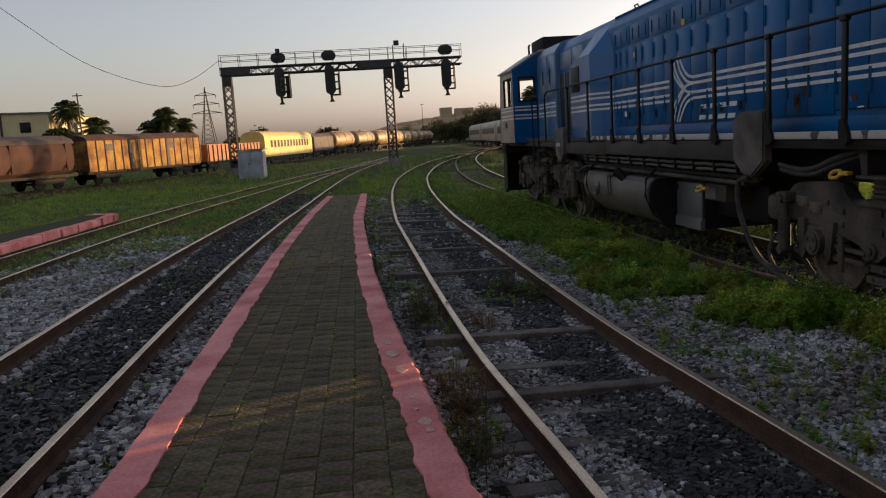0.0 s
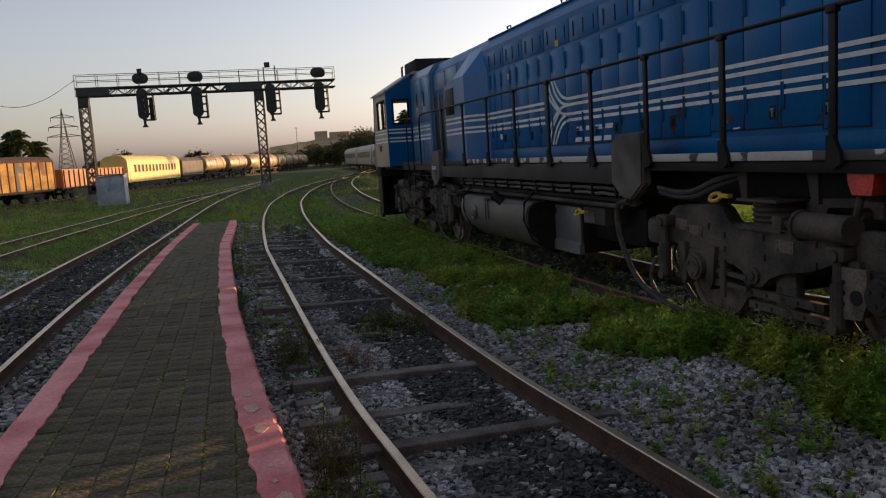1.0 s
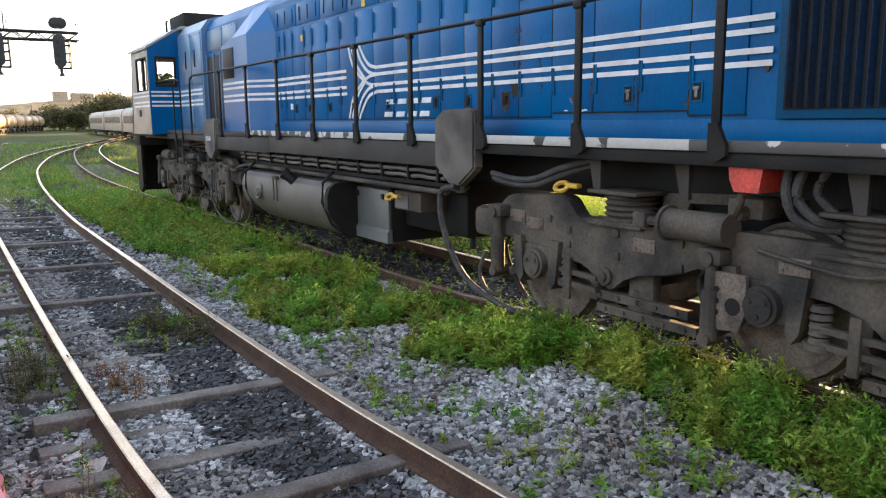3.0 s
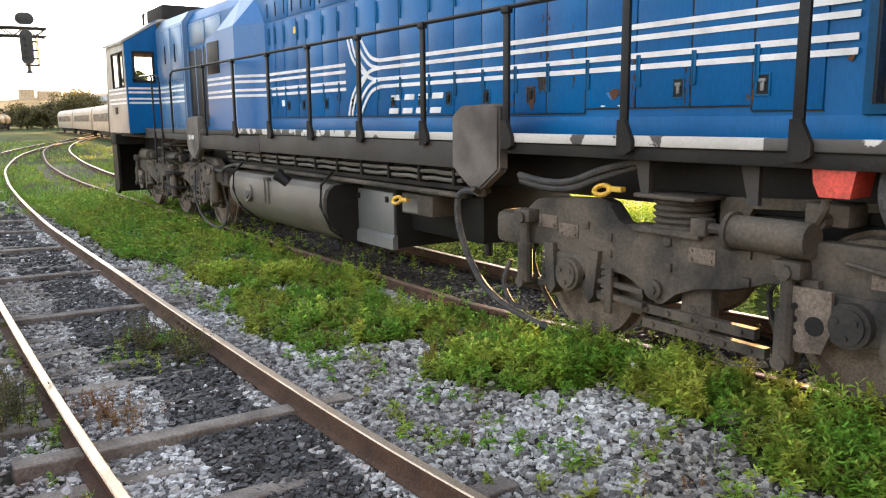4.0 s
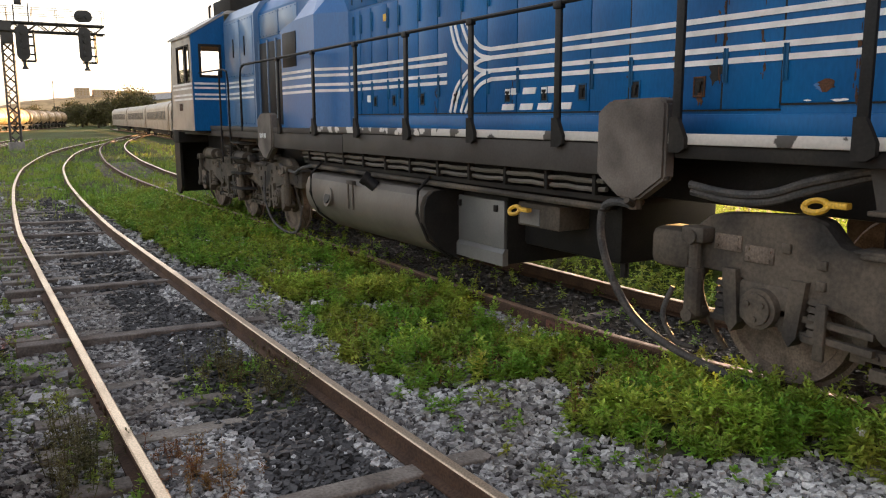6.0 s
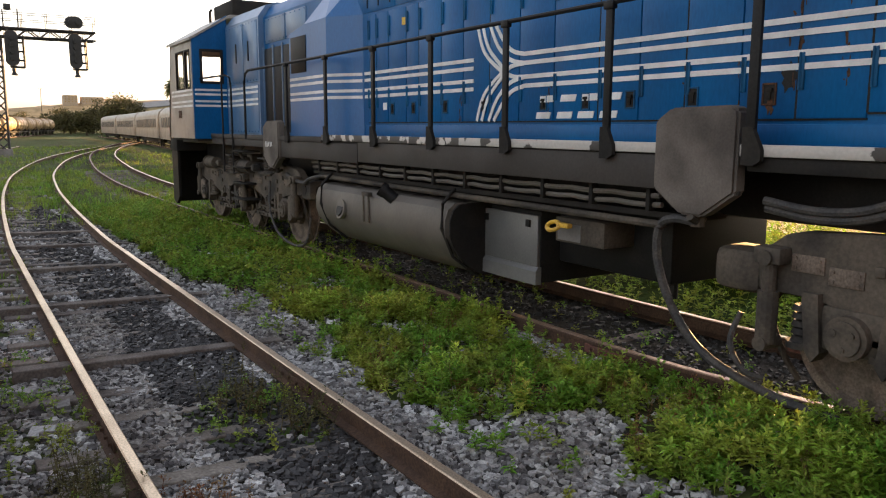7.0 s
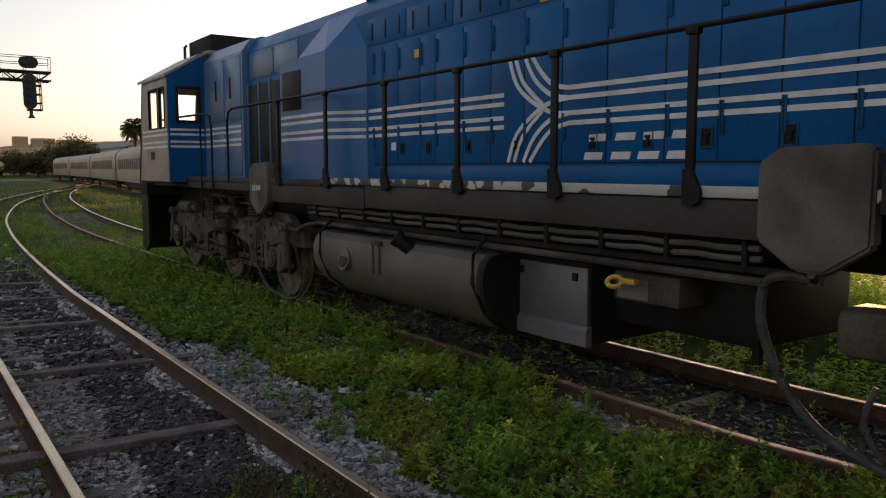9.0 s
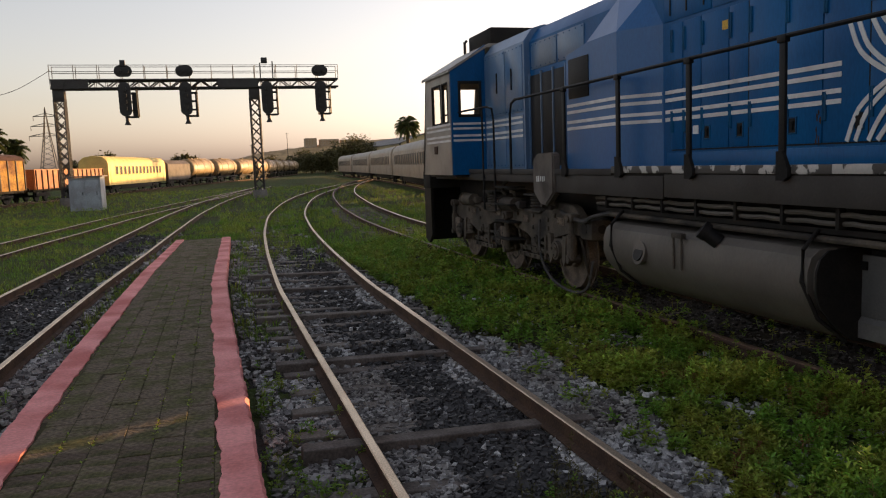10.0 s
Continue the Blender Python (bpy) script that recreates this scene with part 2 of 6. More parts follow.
def prism(bm, pts, axis, a, b):
    """A polygon pushed along an axis: x takes (y, z), y takes (x, z), z takes (x, y)."""
    put = {"x": lambda p, c: (c, p[0], p[1]), "y": lambda p, c: (p[0], c, p[1]), "z": lambda p, c: (p[0], p[1], c)}[axis]
    lo, hi = [bm.verts.new(put(p, a)) for p in pts], [bm.verts.new(put(p, b)) for p in pts]
    bm.faces.new(lo)
    bm.faces.new(hi[::-1])
    for i in range(len(pts)):
        j = (i + 1) % len(pts)
        bm.faces.new((lo[i], lo[j], hi[j], hi[i]))


def rod(bm, p0, p1, r, seg=12, r2=None):
    p0, p1 = Vector(p0), Vector(p1)
    d = p1 - p0
    m = Matrix.Translation((p0 + p1) / 2) @ d.to_track_quat("Z", "Y").to_matrix().to_4x4()
    bmesh.ops.create_cone(bm, cap_ends=True, segments=seg, radius1=r, radius2=r if r2 is None else r2, depth=d.length, matrix=m)


def tube(bm, pts, r, seg=8):
    pts = [Vector(p) for p in pts]
    rings = []
    for i, p in enumerate(pts):
        d = (pts[min(i + 1, len(pts) - 1)] - pts[max(i - 1, 0)]).normalized()
        up = Vector((0, 0, 1)) if abs(d.z) < 0.9 else Vector((1, 0, 0))
        s = d.cross(up).normalized()
        u = s.cross(d)
        rings.append([bm.verts.new(p + (s * math.cos(k * math.tau / seg) + u * math.sin(k * math.tau / seg)) * r) for k in range(seg)])
    for a, b in zip(rings, rings[1:]):
        for k in range(seg):
            bm.faces.new((a[k], a[(k + 1) % seg], b[(k + 1) % seg], b[k]))
    bm.faces.new(rings[0][::-1])
    bm.faces.new(rings[-1])


def arc(p0, p1, sag, n=10):
    """Points of a hanging line from p0 to p1."""
    p0, p1 = Vector(p0), Vector(p1)
    return [p0.lerp(p1, i / n) - Vector((0, 0, sag * 4 * (i / n) * (1 - i / n))) for i in range(n + 1)]


def spline(pts, n=8):
    """A smooth line through points."""
    pts = [Vector(p) for p in pts]
    out = []
    for i in range(len(pts) - 1):
        a, b, c, d = pts[max(i - 1, 0)], pts[i], pts[i + 1], pts[min(i + 2, len(pts) - 1)]
        for k in range(n):
            t = k / n
            out.append(0.5 * (2 * b + (c - a) * t + (2 * a - 5 * b + 4 * c - d) * t * t + (3 * b - a - 3 * c + d) * t ** 3))
    return out + [pts[-1]]


def part(name, bm, mat, parent=None, label="", sharp=0.6):
    me = bpy.data.meshes.new(name)
    bmesh.ops.recalc_face_normals(bm, faces=bm.faces)
    for e in bm.edges:
        e.smooth = len(e.link_faces) == 2 and e.calc_face_angle(3) < sharp
    for f in bm.faces:
        f.smooth = True
    bm.to_mesh(me)
    bm.free()
    me.materials.append(mat)
    ob = new(name, me)
    if parent:
        ob.parent = parent
    if label:
        tagged(ob, label)
    return ob


def raw(name, verts, faces, mat, parent=None, smooth=False):
    """A large mesh from computed arrays; faces all have as many corners."""
    me = bpy.data.meshes.new(name)
    n, k = faces.shape
    me.vertices.add(len(verts))
    me.vertices.foreach_set("co", np.ascontiguousarray(verts, dtype=np.float32).ravel())
    me.loops.add(n * k)
    me.loops.foreach_set("vertex_index", faces.ravel().astype(np.int32))
    me.polygons.add(n)
    me.polygons.foreach_set("loop_start", np.arange(0, n * k, k, dtype=np.int32))
    me.polygons.foreach_set("use_smooth", np.full(n, smooth))
    me.update(calc_edges=True)
    me.materials.append(mat)
    ob = new(name, me)
    if parent:
        ob.parent = parent
    return ob


def empty(name, m, label, category, group="", kind=""):
    ob = new(name)
    ob.empty_display_size = 0.3
    ob.matrix_world = m
    return tagged(ob, label, category, group, kind)


B = bmesh.new


# ---- ground ----
def ripple(x, y, s=1.0, seed=0.0):
    """Smooth unevenness between about -1 and 1."""
    x, y = np.asarray(x) * s + seed, np.asarray(y) * s - seed
    return (np.sin(1.7 * x + 0.9 * y) + np.sin(-1.1 * x + 2.3 * y + 1.3) + 0.7 * np.sin(3.1 * x + 2.2 * y + 0.4) + 0.6 * np.sin(4.7 * x - 3.9 * y + 2.0)) / 3.0


def step(a, b, v):
    t = np.clip((np.asarray(v, float) - a) / (b - a), 0, 1)
    return t * t * (3 - 2 * t)


def platform_right(y):
    return np.interp(y, [-12, 0, 4, 6.7, 8.2, 11.2, 17, 21, 31.3], [1.5, 0.72, 0.45, 0.29, 0.22, 0.11, 0.03, 0.01, 0.26])


def platform_left(y):
    return np.interp(y, [-12, 5, 9, 14, 19, 23, 31.3], [-1.56, -1.53, -1.57, -1.63, -1.6, -1.55, -1.29])


def platform_z(y):
    return 0.19 - 0.0118 * np.asarray(y)


LEFT_PTS = [(-3.17, -8), (-3.17, 5), (-3.2, 10), (-3.17, 15), (-2.95, 21.5), (-2.6, 27.5), (-2.2, 35), (-1.35, 48), (0.6, 66), (5, 95)]


def loco_rise(y):
    """The locomotive's track dips towards the rail joint: height of the rails above their lowest stretch."""
    return np.interp(y, [-8, 3, 5.4, 7.7, 8.8, 10.2], [0.18, 0.18, 0.17, 0.09, 0.04, 0.0])


def ground_z(x, y):
    x, y = np.asarray(x, float), np.asarray(y, float)
    near = 1 - step(40, 80, y)
    h = -0.345 + 0.13 * step(3.0, 4.3, x) * (1 - step(7.5, 12, x)) * (1 - step(26, 40, y))
    # added bank beyond the locomotive, blocks low sun from passing underneath
    h = h + 0.46 * step(6.9, 8.6, x) * (1 - step(9.5, 12, x)) * (1 - step(24, 32, y))
    h = h + 0.9 * loco_rise(y) * step(4.1, 4.8, x) * (1 - step(7.0, 9.0, x))
    h = h + 0.012 * ripple(x, y, 1.9) * near + 0.03 * ripple(x, y, 0.4, 3) * step(5, 9, np.abs(x + 0.5)) * near
    return h


def greenery(x, y):
    """How thickly weeds cover the ground, 0 to 1."""
    x, y = np.asarray(x, float), np.asarray(y, float)
    r = ripple(x, y, 1.3)
    edge = np.interp(y, [3, 5.1, 6.2, 6.7, 7.1, 7.5, 8.0, 8.4, 9.0, 9.3, 9.6, 9.8, 11, 12, 12.8, 13.5, 14.6, 15.2, 16, 17.5, 19, 22],
                     [3.9, 4.2, 4.33, 4.4, 4.42, 3.9, 3.6, 3.6, 4.1, 4.0, 3.5, 3.1, 3.05, 3.15, 3.45, 3.3, 3.3, 3.4, 2.95, 2.85, 2.9, 2.85]) + 0.12 * ripple(x, y, 2.4, 1)
    v = np.where((x > edge) & (x < 4.85), 1.0, np.where(x > 2.85, 0.07, 0.0))
    v = np.where(((x - 4.72) / 0.24) ** 2 + ((y - 10.6) / 0.75) ** 2 < 1 + 0.4 * r, 0.05, v)
    v = np.where((x >= 4.85) & (x < 6.5) & (y < 24), 0.22, v)
    v = np.where((x >= 6.5), 1.0, v)
    v = np.where((x > 2.75) & (y > 21), 1.0, v)
    inside = (x > 0.95) & (x < 2.75)
    v = np.where(inside & (((x - 2.0) / 0.6) ** 2 + ((y - 10.7) / 0.75) ** 2 < 1 + 0.5 * r), 0.75, v)
    v = np.where(inside & (y > 23), np.clip((y - 23) / 8, 0, 0.9) * (r > -0.4), v)
    side = (x > platform_right(y)) & (x < 0.9)
    v = np.where(side & (y < 31), np.where(ripple(x, y, 0.9, 5) > 0.05, 0.65, 0.12), v)
    v = np.where((y > 31.3) & (x > -1.5) & (x < 0.95), 1.0, v)
    v = np.where((x < -1.5) & (x > -4.6), 0.05 + 0.35 * (ripple(x, y, 0.8, 9) > 0.75), v)
    v = np.where((x <= -4.6), np.where(step(-5.0, -7.0, x) + step(16, 30, y) + 0.35 * r > 0.75, 0.9, 0.06), v)
    mid = np.abs(x - np.interp(y, [p[1] for p in LEFT_PTS], [p[0] for p in LEFT_PTS]))
    v = np.where((x < -1.2) & (mid > 0.95) & (step(13, 22, y) + 0.4 * ripple(x, y, 0.9, 2) > 0.6), 0.9, v)
    v = np.where((x < -1.2) & (mid <= 0.95) & (y > 24) & (ripple(x, y, 0.7, 8) > 0.2), 0.6, v)
    v = np.where((y > 36), 0.9, v)
    return v


def build_ground():
    xs = np.concatenate([[-2600, -900, -300, -120, -60, -35, -24, -17], np.arange(-13, 10.01, 0.25), [12, 16, 24, 40, 80, 200, 600, 2600]])
    ys = np.concatenate([[-600, -200, -60, -20, -8], np.arange(-2, 34.01, 0.25), np.arange(35, 80, 2.0), [85, 95, 110, 140, 200, 350, 700, 1400, 2900]])
    gx, gy = np.meshgrid(xs, ys)
    verts = np.stack([gx.ravel(), gy.ravel(), ground_z(gx, gy).ravel()], 1)
    w = len(xs)
    i, j = np.meshgrid(np.arange(w - 1), np.arange(len(ys) - 1))
    a = (j * w + i).ravel()
    faces = np.stack([a, a + 1, a + 1 + w, a + w], 1)
    ob = raw("ground", verts, faces, GROUND, smooth=True)
    ob.data.materials.append(TURF)
    mid = verts[faces].mean(1)
    ob.data.polygons.foreach_set("material_index", (greenery(mid[:, 0], mid[:, 1]) > 0.5).astype(np.int32))
    tagged(ob, "stony earth overgrown with weeds between the tracks", "ground", kind="structure")


build_ground()

# ---- tracks ----
RAIL = [(-0.07, 0), (0.07, 0), (0.07, 0.012), (0.012, 0.03), (0.012, 0.115), (0.036, 0.125), (0.036, 0.152), (0.028, 0.16),
        (-0.028, 0.16), (-0.036, 0.152), (-0.036, 0.125), (-0.012, 0.115), (-0.012, 0.03), (-0.07, 0.012)]


def along(line, s):
    """Place and direction at s metres along a line."""
    for a, b in zip(line, line[1:]):
        d = (b - a).length
        if s <= d:
            return a.lerp(b, s / d), (b - a).normalized()
        s -= d
    return line[-1], (line[-1] - line[-2]).normalized()


def sleeper_mesh():
    bm = B()
    box(bm, -1.2, 1.2, -0.085, 0.085, -0.13, 0, 0.012)
    me = bpy.data.meshes.new("sleeper")
    bm.to_mesh(me)
    bm.free()
    me.materials.append(SLEEPER)
    return me


SLEEPER_MESH = sleeper_mesh()


def track(pts, head, label, proud=(), upto=45, start=None, joints=(), shiny=(-1, 1), bars=PLATE, lift=0.0, sink=0.0, rise=None):
    """A pair of rails on sleepers; head is the height of the rail heads, proud the y of the sleepers that stand clear of the ballast."""
    line = spline([(x, y, head - 0.16 + (float(rise(y)) if rise else 0.0)) for x, y in pts])
    owner = empty("railway_track", Matrix.Identity(4), label, "railway track", kind="structure")
    for side in (-1, 1):
        bm = B()
        rings, centre = [], []
        for i, p in enumerate(line):
            d = (line[min(i + 1, len(line) - 1)] - line[max(i - 1, 0)]).normalized()
            s = Vector((d.y, -d.x, 0))
            c = p + s * side * 0.755
            centre.append(c)
            rings.append([bm.verts.new(c + s * u + Vector((0, 0, h))) for u, h in RAIL])
        tops = []
        for a, b in zip(rings, rings[1:]):
            for k in range(len(RAIL)):
                q = (k + 1) % len(RAIL)
                f = bm.faces.new((a[k], a[q], b[q], b[k]))
                if k in (6, 7, 8):
                    tops.append(f)
        bm.faces.new(rings[0])
        bm.faces.new(rings[-1])
        for f in tops:
            f.material_index = 1
        rail = part("rail", bm, RUST, owner, sharp=0.4)
        rail.data.materials.append(RAILTOP if side in shiny else RAILDULL)
        for js, jy in joints:
            if js != side:
                continue
            k = min(range(len(centre)), key=lambda n: abs(centre[n].y - jy))
            a, b = centre[max(k - 1, 0)], centre[min(k + 1, len(centre) - 1)]
            d = (b - a).normalized()
            p = a + d * ((jy - a.y) / d.y)
            for u in (-1, 1):
                bm = B()
                box(bm, u * 0.014, u * 0.034, -0.3, 0.3, 0.032, 0.112, 0.004)
                for v in (-0.22, -0.08, 0.08, 0.22):
                    rod(bm, (u * 0.03, v, 0.072), (u * 0.056, v, 0.072), 0.017, 6)
                bar = part("joint_bar", bm, bars, rail)
                bar.matrix_local = Matrix.Translation(p) @ Matrix.Rotation(math.atan2(-d.x, d.y), 4, "Z")
    rng = random.Random(len(pts) * 7 + int(head * 100))  # small irregularities
    length = sum((b - a).length for a, b in zip(line, line[1:]))
    s, first = 0.3, start if start is not None else line[0].y
    marks = []
    while s < length:
        p, d = along(line, s)
        s += 0.63
        if first <= p.y <= upto and not any(abs(p.y - q) < 0.34 for q in proud):
            marks.append((p, d, -0.008 - rng.random() * 0.02 - sink))
    for q in proud:
        p, d = min((along(line, k * 0.05) for k in range(int(length / 0.05))), key=lambda pd: abs(pd[0].y - q))
        marks.append((p, d, 0.04))
    for p, d, dz in marks:
        ob = new("sleeper", SLEEPER_MESH)
        ob.parent = owner
        ob.matrix_local = Matrix.Translation(p + Vector((rng.uniform(-0.06, 0.06), 0, dz))) @ Matrix.Rotation(math.atan2(-d.x, d.y) + rng.uniform(-0.02, 0.02), 4, "Z") @ Matrix.Rotation(lift, 4, "Y")
    return line


NEAR_PTS = [(2.6, -8), (2.2, 0), (1.97, 4.3), (1.86, 5.9), (1.76, 7.5), (1.7, 10), (1.66, 14), (1.63, 18), (1.64, 21), (1.85, 27.5), (2.25, 34.5), (3.1, 43.6), (5.2, 57.6), (8.4, 72), (14, 92), (24, 125)]
near_line = track(NEAR_PTS, -0.15, "curving railway track with shiny rail heads and rusty webs", proud=(6.55, 8.48, 12.65, 15.3, 18.05, 20.6, 22.6), start=-8, joints=((1, 11.1), (-1, 10.7)), bars=RUST, lift=0.03)
LOCO_PTS = [(5.7, -8), (5.68, 0), (5.67, 3), (5.67, 5.4), (5.66, 7.7), (5.66, 8.8), (5.66, 10.2), (5.6, 15), (5.5, 20), (5.42, 25), (5.45, 31), (5.75, 37), (6.55, 46), (8.6, 62), (12, 80), (17.5, 103)]
loco_line = track(LOCO_PTS, -0.04, "weed-grown railway track under the locomotive", start=-8, joints=((-1, 10.0), (1, 9.0)), shiny=(1,), rise=loco_rise)
left_line = track(LEFT_PTS, -0.15, "railway track in dark oily ballast beside the platform", start=-8, upto=30, sink=0.03)
FAR_PTS = [(-7.6, 4), (-7.45, 15), (-7.2, 21), (-6.87, 25.5), (-6.35, 31), (-5.5, 37.5), (-4.2, 47), (-1.5, 62), (4, 90)]
far_line = track(FAR_PTS, -0.2, "overgrown railway track in the grass", upto=10)
WAGON_PTS = [(-30, 32), (-26.2, 46), (-20.6, 59), (-15.3, 71.5), (-12.3, 88), (-9.0, 106), (-4.6, 126), (0.5, 143), (9, 172), (23, 240)]
wagon_line = track(WAGON_PTS, -0.15, "railway track under the parked wagons", upto=10)
COACH_PTS = [(11.4, 18), (12.4, 32), (13.8, 46), (15.5, 60), (18.2, 82), (21.3, 112), (23.8, 146), (25.5, 175)]
coach_line = track(COACH_PTS, -0.15, "railway track under the silver coaches", upto=10)


# ---- platform ----
def build_platform():
    ys = np.arange(-12, 31.35, 0.4)
    bm = B()
    rows = []
    for y in ys:
        l, r, z = float(platform_left(y)), float(platform_right(y)), float(platform_z(y))
        rows.append([bm.verts.new(p) for p in ((l, y, -0.5), (l, y, z - 0.007), (r, y, z - 0.007), (r, y, -0.5))])
    for a, b in zip(rows, rows[1:]):
        for k in range(3):
            bm.faces.new((a[k], a[k + 1], b[k + 1], b[k]))
    bm.faces.new(rows[0])
    bm.faces.new(rows[-1][::-1])
    slab = tagged(part("platform", bm, MORTAR), "low platform of mossy brown pavers with red painted edges", "platform", kind="structure")
    rng = random.Random(4)
    for side in (-1, 1):
        bm = B()
        rows = []
        for y in np.arange(-12, 31.23, 0.07):
            z = float(platform_z(y)) + 0.012
            w = 0.235 + 0.016 * float(ripple(0, y, 2.1, side)) + 0.012 * float(ripple(3, y, 7.0, side)) + rng.uniform(-0.008, 0.008)
            if side < 0:
                o, i = float(platform_left(y)) - 0.01 + rng.uniform(-0.006, 0.006), float(platform_left(y)) + w
            else:
                o, i = float(platform_right(y)) + 0.01 + rng.uniform(-0.012, 0.012), float(platform_right(y)) - w
            q = rng.uniform(-0.003, 0.003)
            rows.append([bm.verts.new(p) for p in ((o, y, z - 0.16), (o, y, z - 0.02 + q), (o - side * 0.02, y, z + q), (i, y, z + q), (i, y, z - 0.03))])
        for a, b in zip(rows, rows[1:]):
            for k in range(4):
                bm.faces.new((a[k], a[k + 1], b[k + 1], b[k]))
        part("painted_kerb", bm, KERBRED, slab, "faded red painted kerb with ragged edge")
    rng = random.Random(8)
    for x, y, r in ((0.13, 7.05, 0.045), (0.16, 6.65, 0.055), (0.21, 6.15, 0.05), (0.24, 5.45, 0.02), (0.25, 5.2, 0.016), (0.28, 4.95, 0.04), (0.3, 4.8, 0.025)):
        bm = B()
        z = float(platform_z(y)) + 0.0165
        pts = [(x + r * math.cos(a) * rng.uniform(0.75, 1.25), y + 1.7 * r * math.sin(a) * rng.uniform(0.75, 1.25)) for a in np.linspace(0, 5.8, 11)]
        prism(bm, pts, "z", z - 0.006, z + 0.002)
        part("worn_patch", bm, DOT, slab, "pale worn patch in the red paint")
    return slab


platform = build_platform()


def build_moss():
    rng = np.random.default_rng(5)
    n = 5200
    col = rng.integers(0, 9, n)
    x = -1.36 + 0.2 * col + rng.normal(0, 0.012, n)
    y = rng.uniform(3.6, 24, n)
    keep = (ripple(x * 3, y, 1.4, 2) > 0.1) & (x > platform_left(y) + 0.26) & (x < platform_right(y) - 0.26)
    x, y = x[keep], y[keep]
    n = len(x)
    base = np.stack([x, y, platform_z(y) - 0.008], 1)
    az, el = rng.uniform(0, math.tau, n), rng.uniform(0.1, 1.2, n)
    d = np.stack([np.cos(az) * np.cos(el), np.sin(az) * np.cos(el), np.sin(el)], 1)
    v, f = leaf_quads(base, d, rng.uniform(0.015, 0.04, n), rng.uniform(0.012, 0.03, n), rng.uniform(0, 0.4, n))
    tagged(raw("moss", v, f, GRASS), "yellow-green moss and tiny grass in the paving joints", "moss", kind="stuff")


def build_second_platform():
    bm = B()
    prism(bm, [(-8.35, 19.0), (-8.0, 25.9), (-8.3, 27.2), (-9.1, 27.4), (-10.2, 18.8), (-10.6, 12), (-8.9, 12)], "z", -0.5, 0.0)
    slab = tagged(part("platform", bm, MORTAR), "low crumbling platform end with red painted edges across the tracks", "platform", kind="structure")
    line = spline([(-8.75, 12, 0), (-8.33, 19.0, 0), (-7.98, 25.9, 0), (-8.28, 27.23, 0), (-9.12, 27.43, 0)], 7)
    rng = random.Random(3)
    for a, b in zip(line, line[1:]):
        d = (b - a).normalized()
        n = Vector((-d.y, d.x, 0)) * rng.uniform(0.2, 0.34)
        out = Vector((d.y, -d.x, 0)) * rng.uniform(0.0, 0.05)
        bm = B()
        a, b = a + d * rng.uniform(0, 0.06), b - d * rng.uniform(0, 0.06)
        prism(bm, [((a + out).x, (a + out).y), ((b + out).x, (b + out).y), ((b + n).x, (b + n).y), ((a + n).x, (a + n).y)], "z", -0.2, rng.uniform(0.0, 0.035))
        bmesh.ops.bevel(bm, geom=bm.edges[:], offset=0.02, segments=1, affect="EDGES")
        part("painted_kerb", bm, KERBRED, slab, "faded red painted kerb stone with broken edges")
    bm = B()
    box(bm, -11.3, -10.9, 24.2, 24.7, -0.4, 0.25, 0.03)
    tagged(part("concrete_block", bm, CONCRETE), "small weathered concrete block standing in the grass", "block")


build_second_platform()


def build_unseen_wall():
    """Plain unseen wall added behind the walk, to darken sides that face south."""
    bm = B()
    box(bm, -30, 34, -9.6, -9.0, -0.6, 9.0)
    tagged(part("unseen_wall_south", bm, UNSEENWALL), "unseen plain wall added behind the walk to cut sky light", "wall", kind="structure")


build_unseen_wall()


# ---- locomotive ----
LX, LY = 5.66, 12.4
loco = empty("locomotive", Matrix.Translation((LX, LY, -0.04)), "blue diesel locomotive with white stripes and grimy grey underframe", "locomotive")
SHIFT = Vector((-LX, -LY, 0.04))


def lp(name, bm, mat, parent=None, label="", sharp=0.6):
    bmesh.ops.translate(bm, vec=SHIFT, verts=bm.verts)
    return part(name, bm, mat, parent or loco, label, sharp)


def lbox(name, mat, x0, x1, y0, y1, z0, z1, bev=0.01, parent=None, label=""):
    bm = B()
    box(bm, x0, x1, y0, y1, z0, z1, bev)
    return lp(name, bm, mat, parent, label)


HX = 4.9
FX = 2 * LX - HX
CX = 4.8


def mirror_x(x):
    return 2 * LX - x


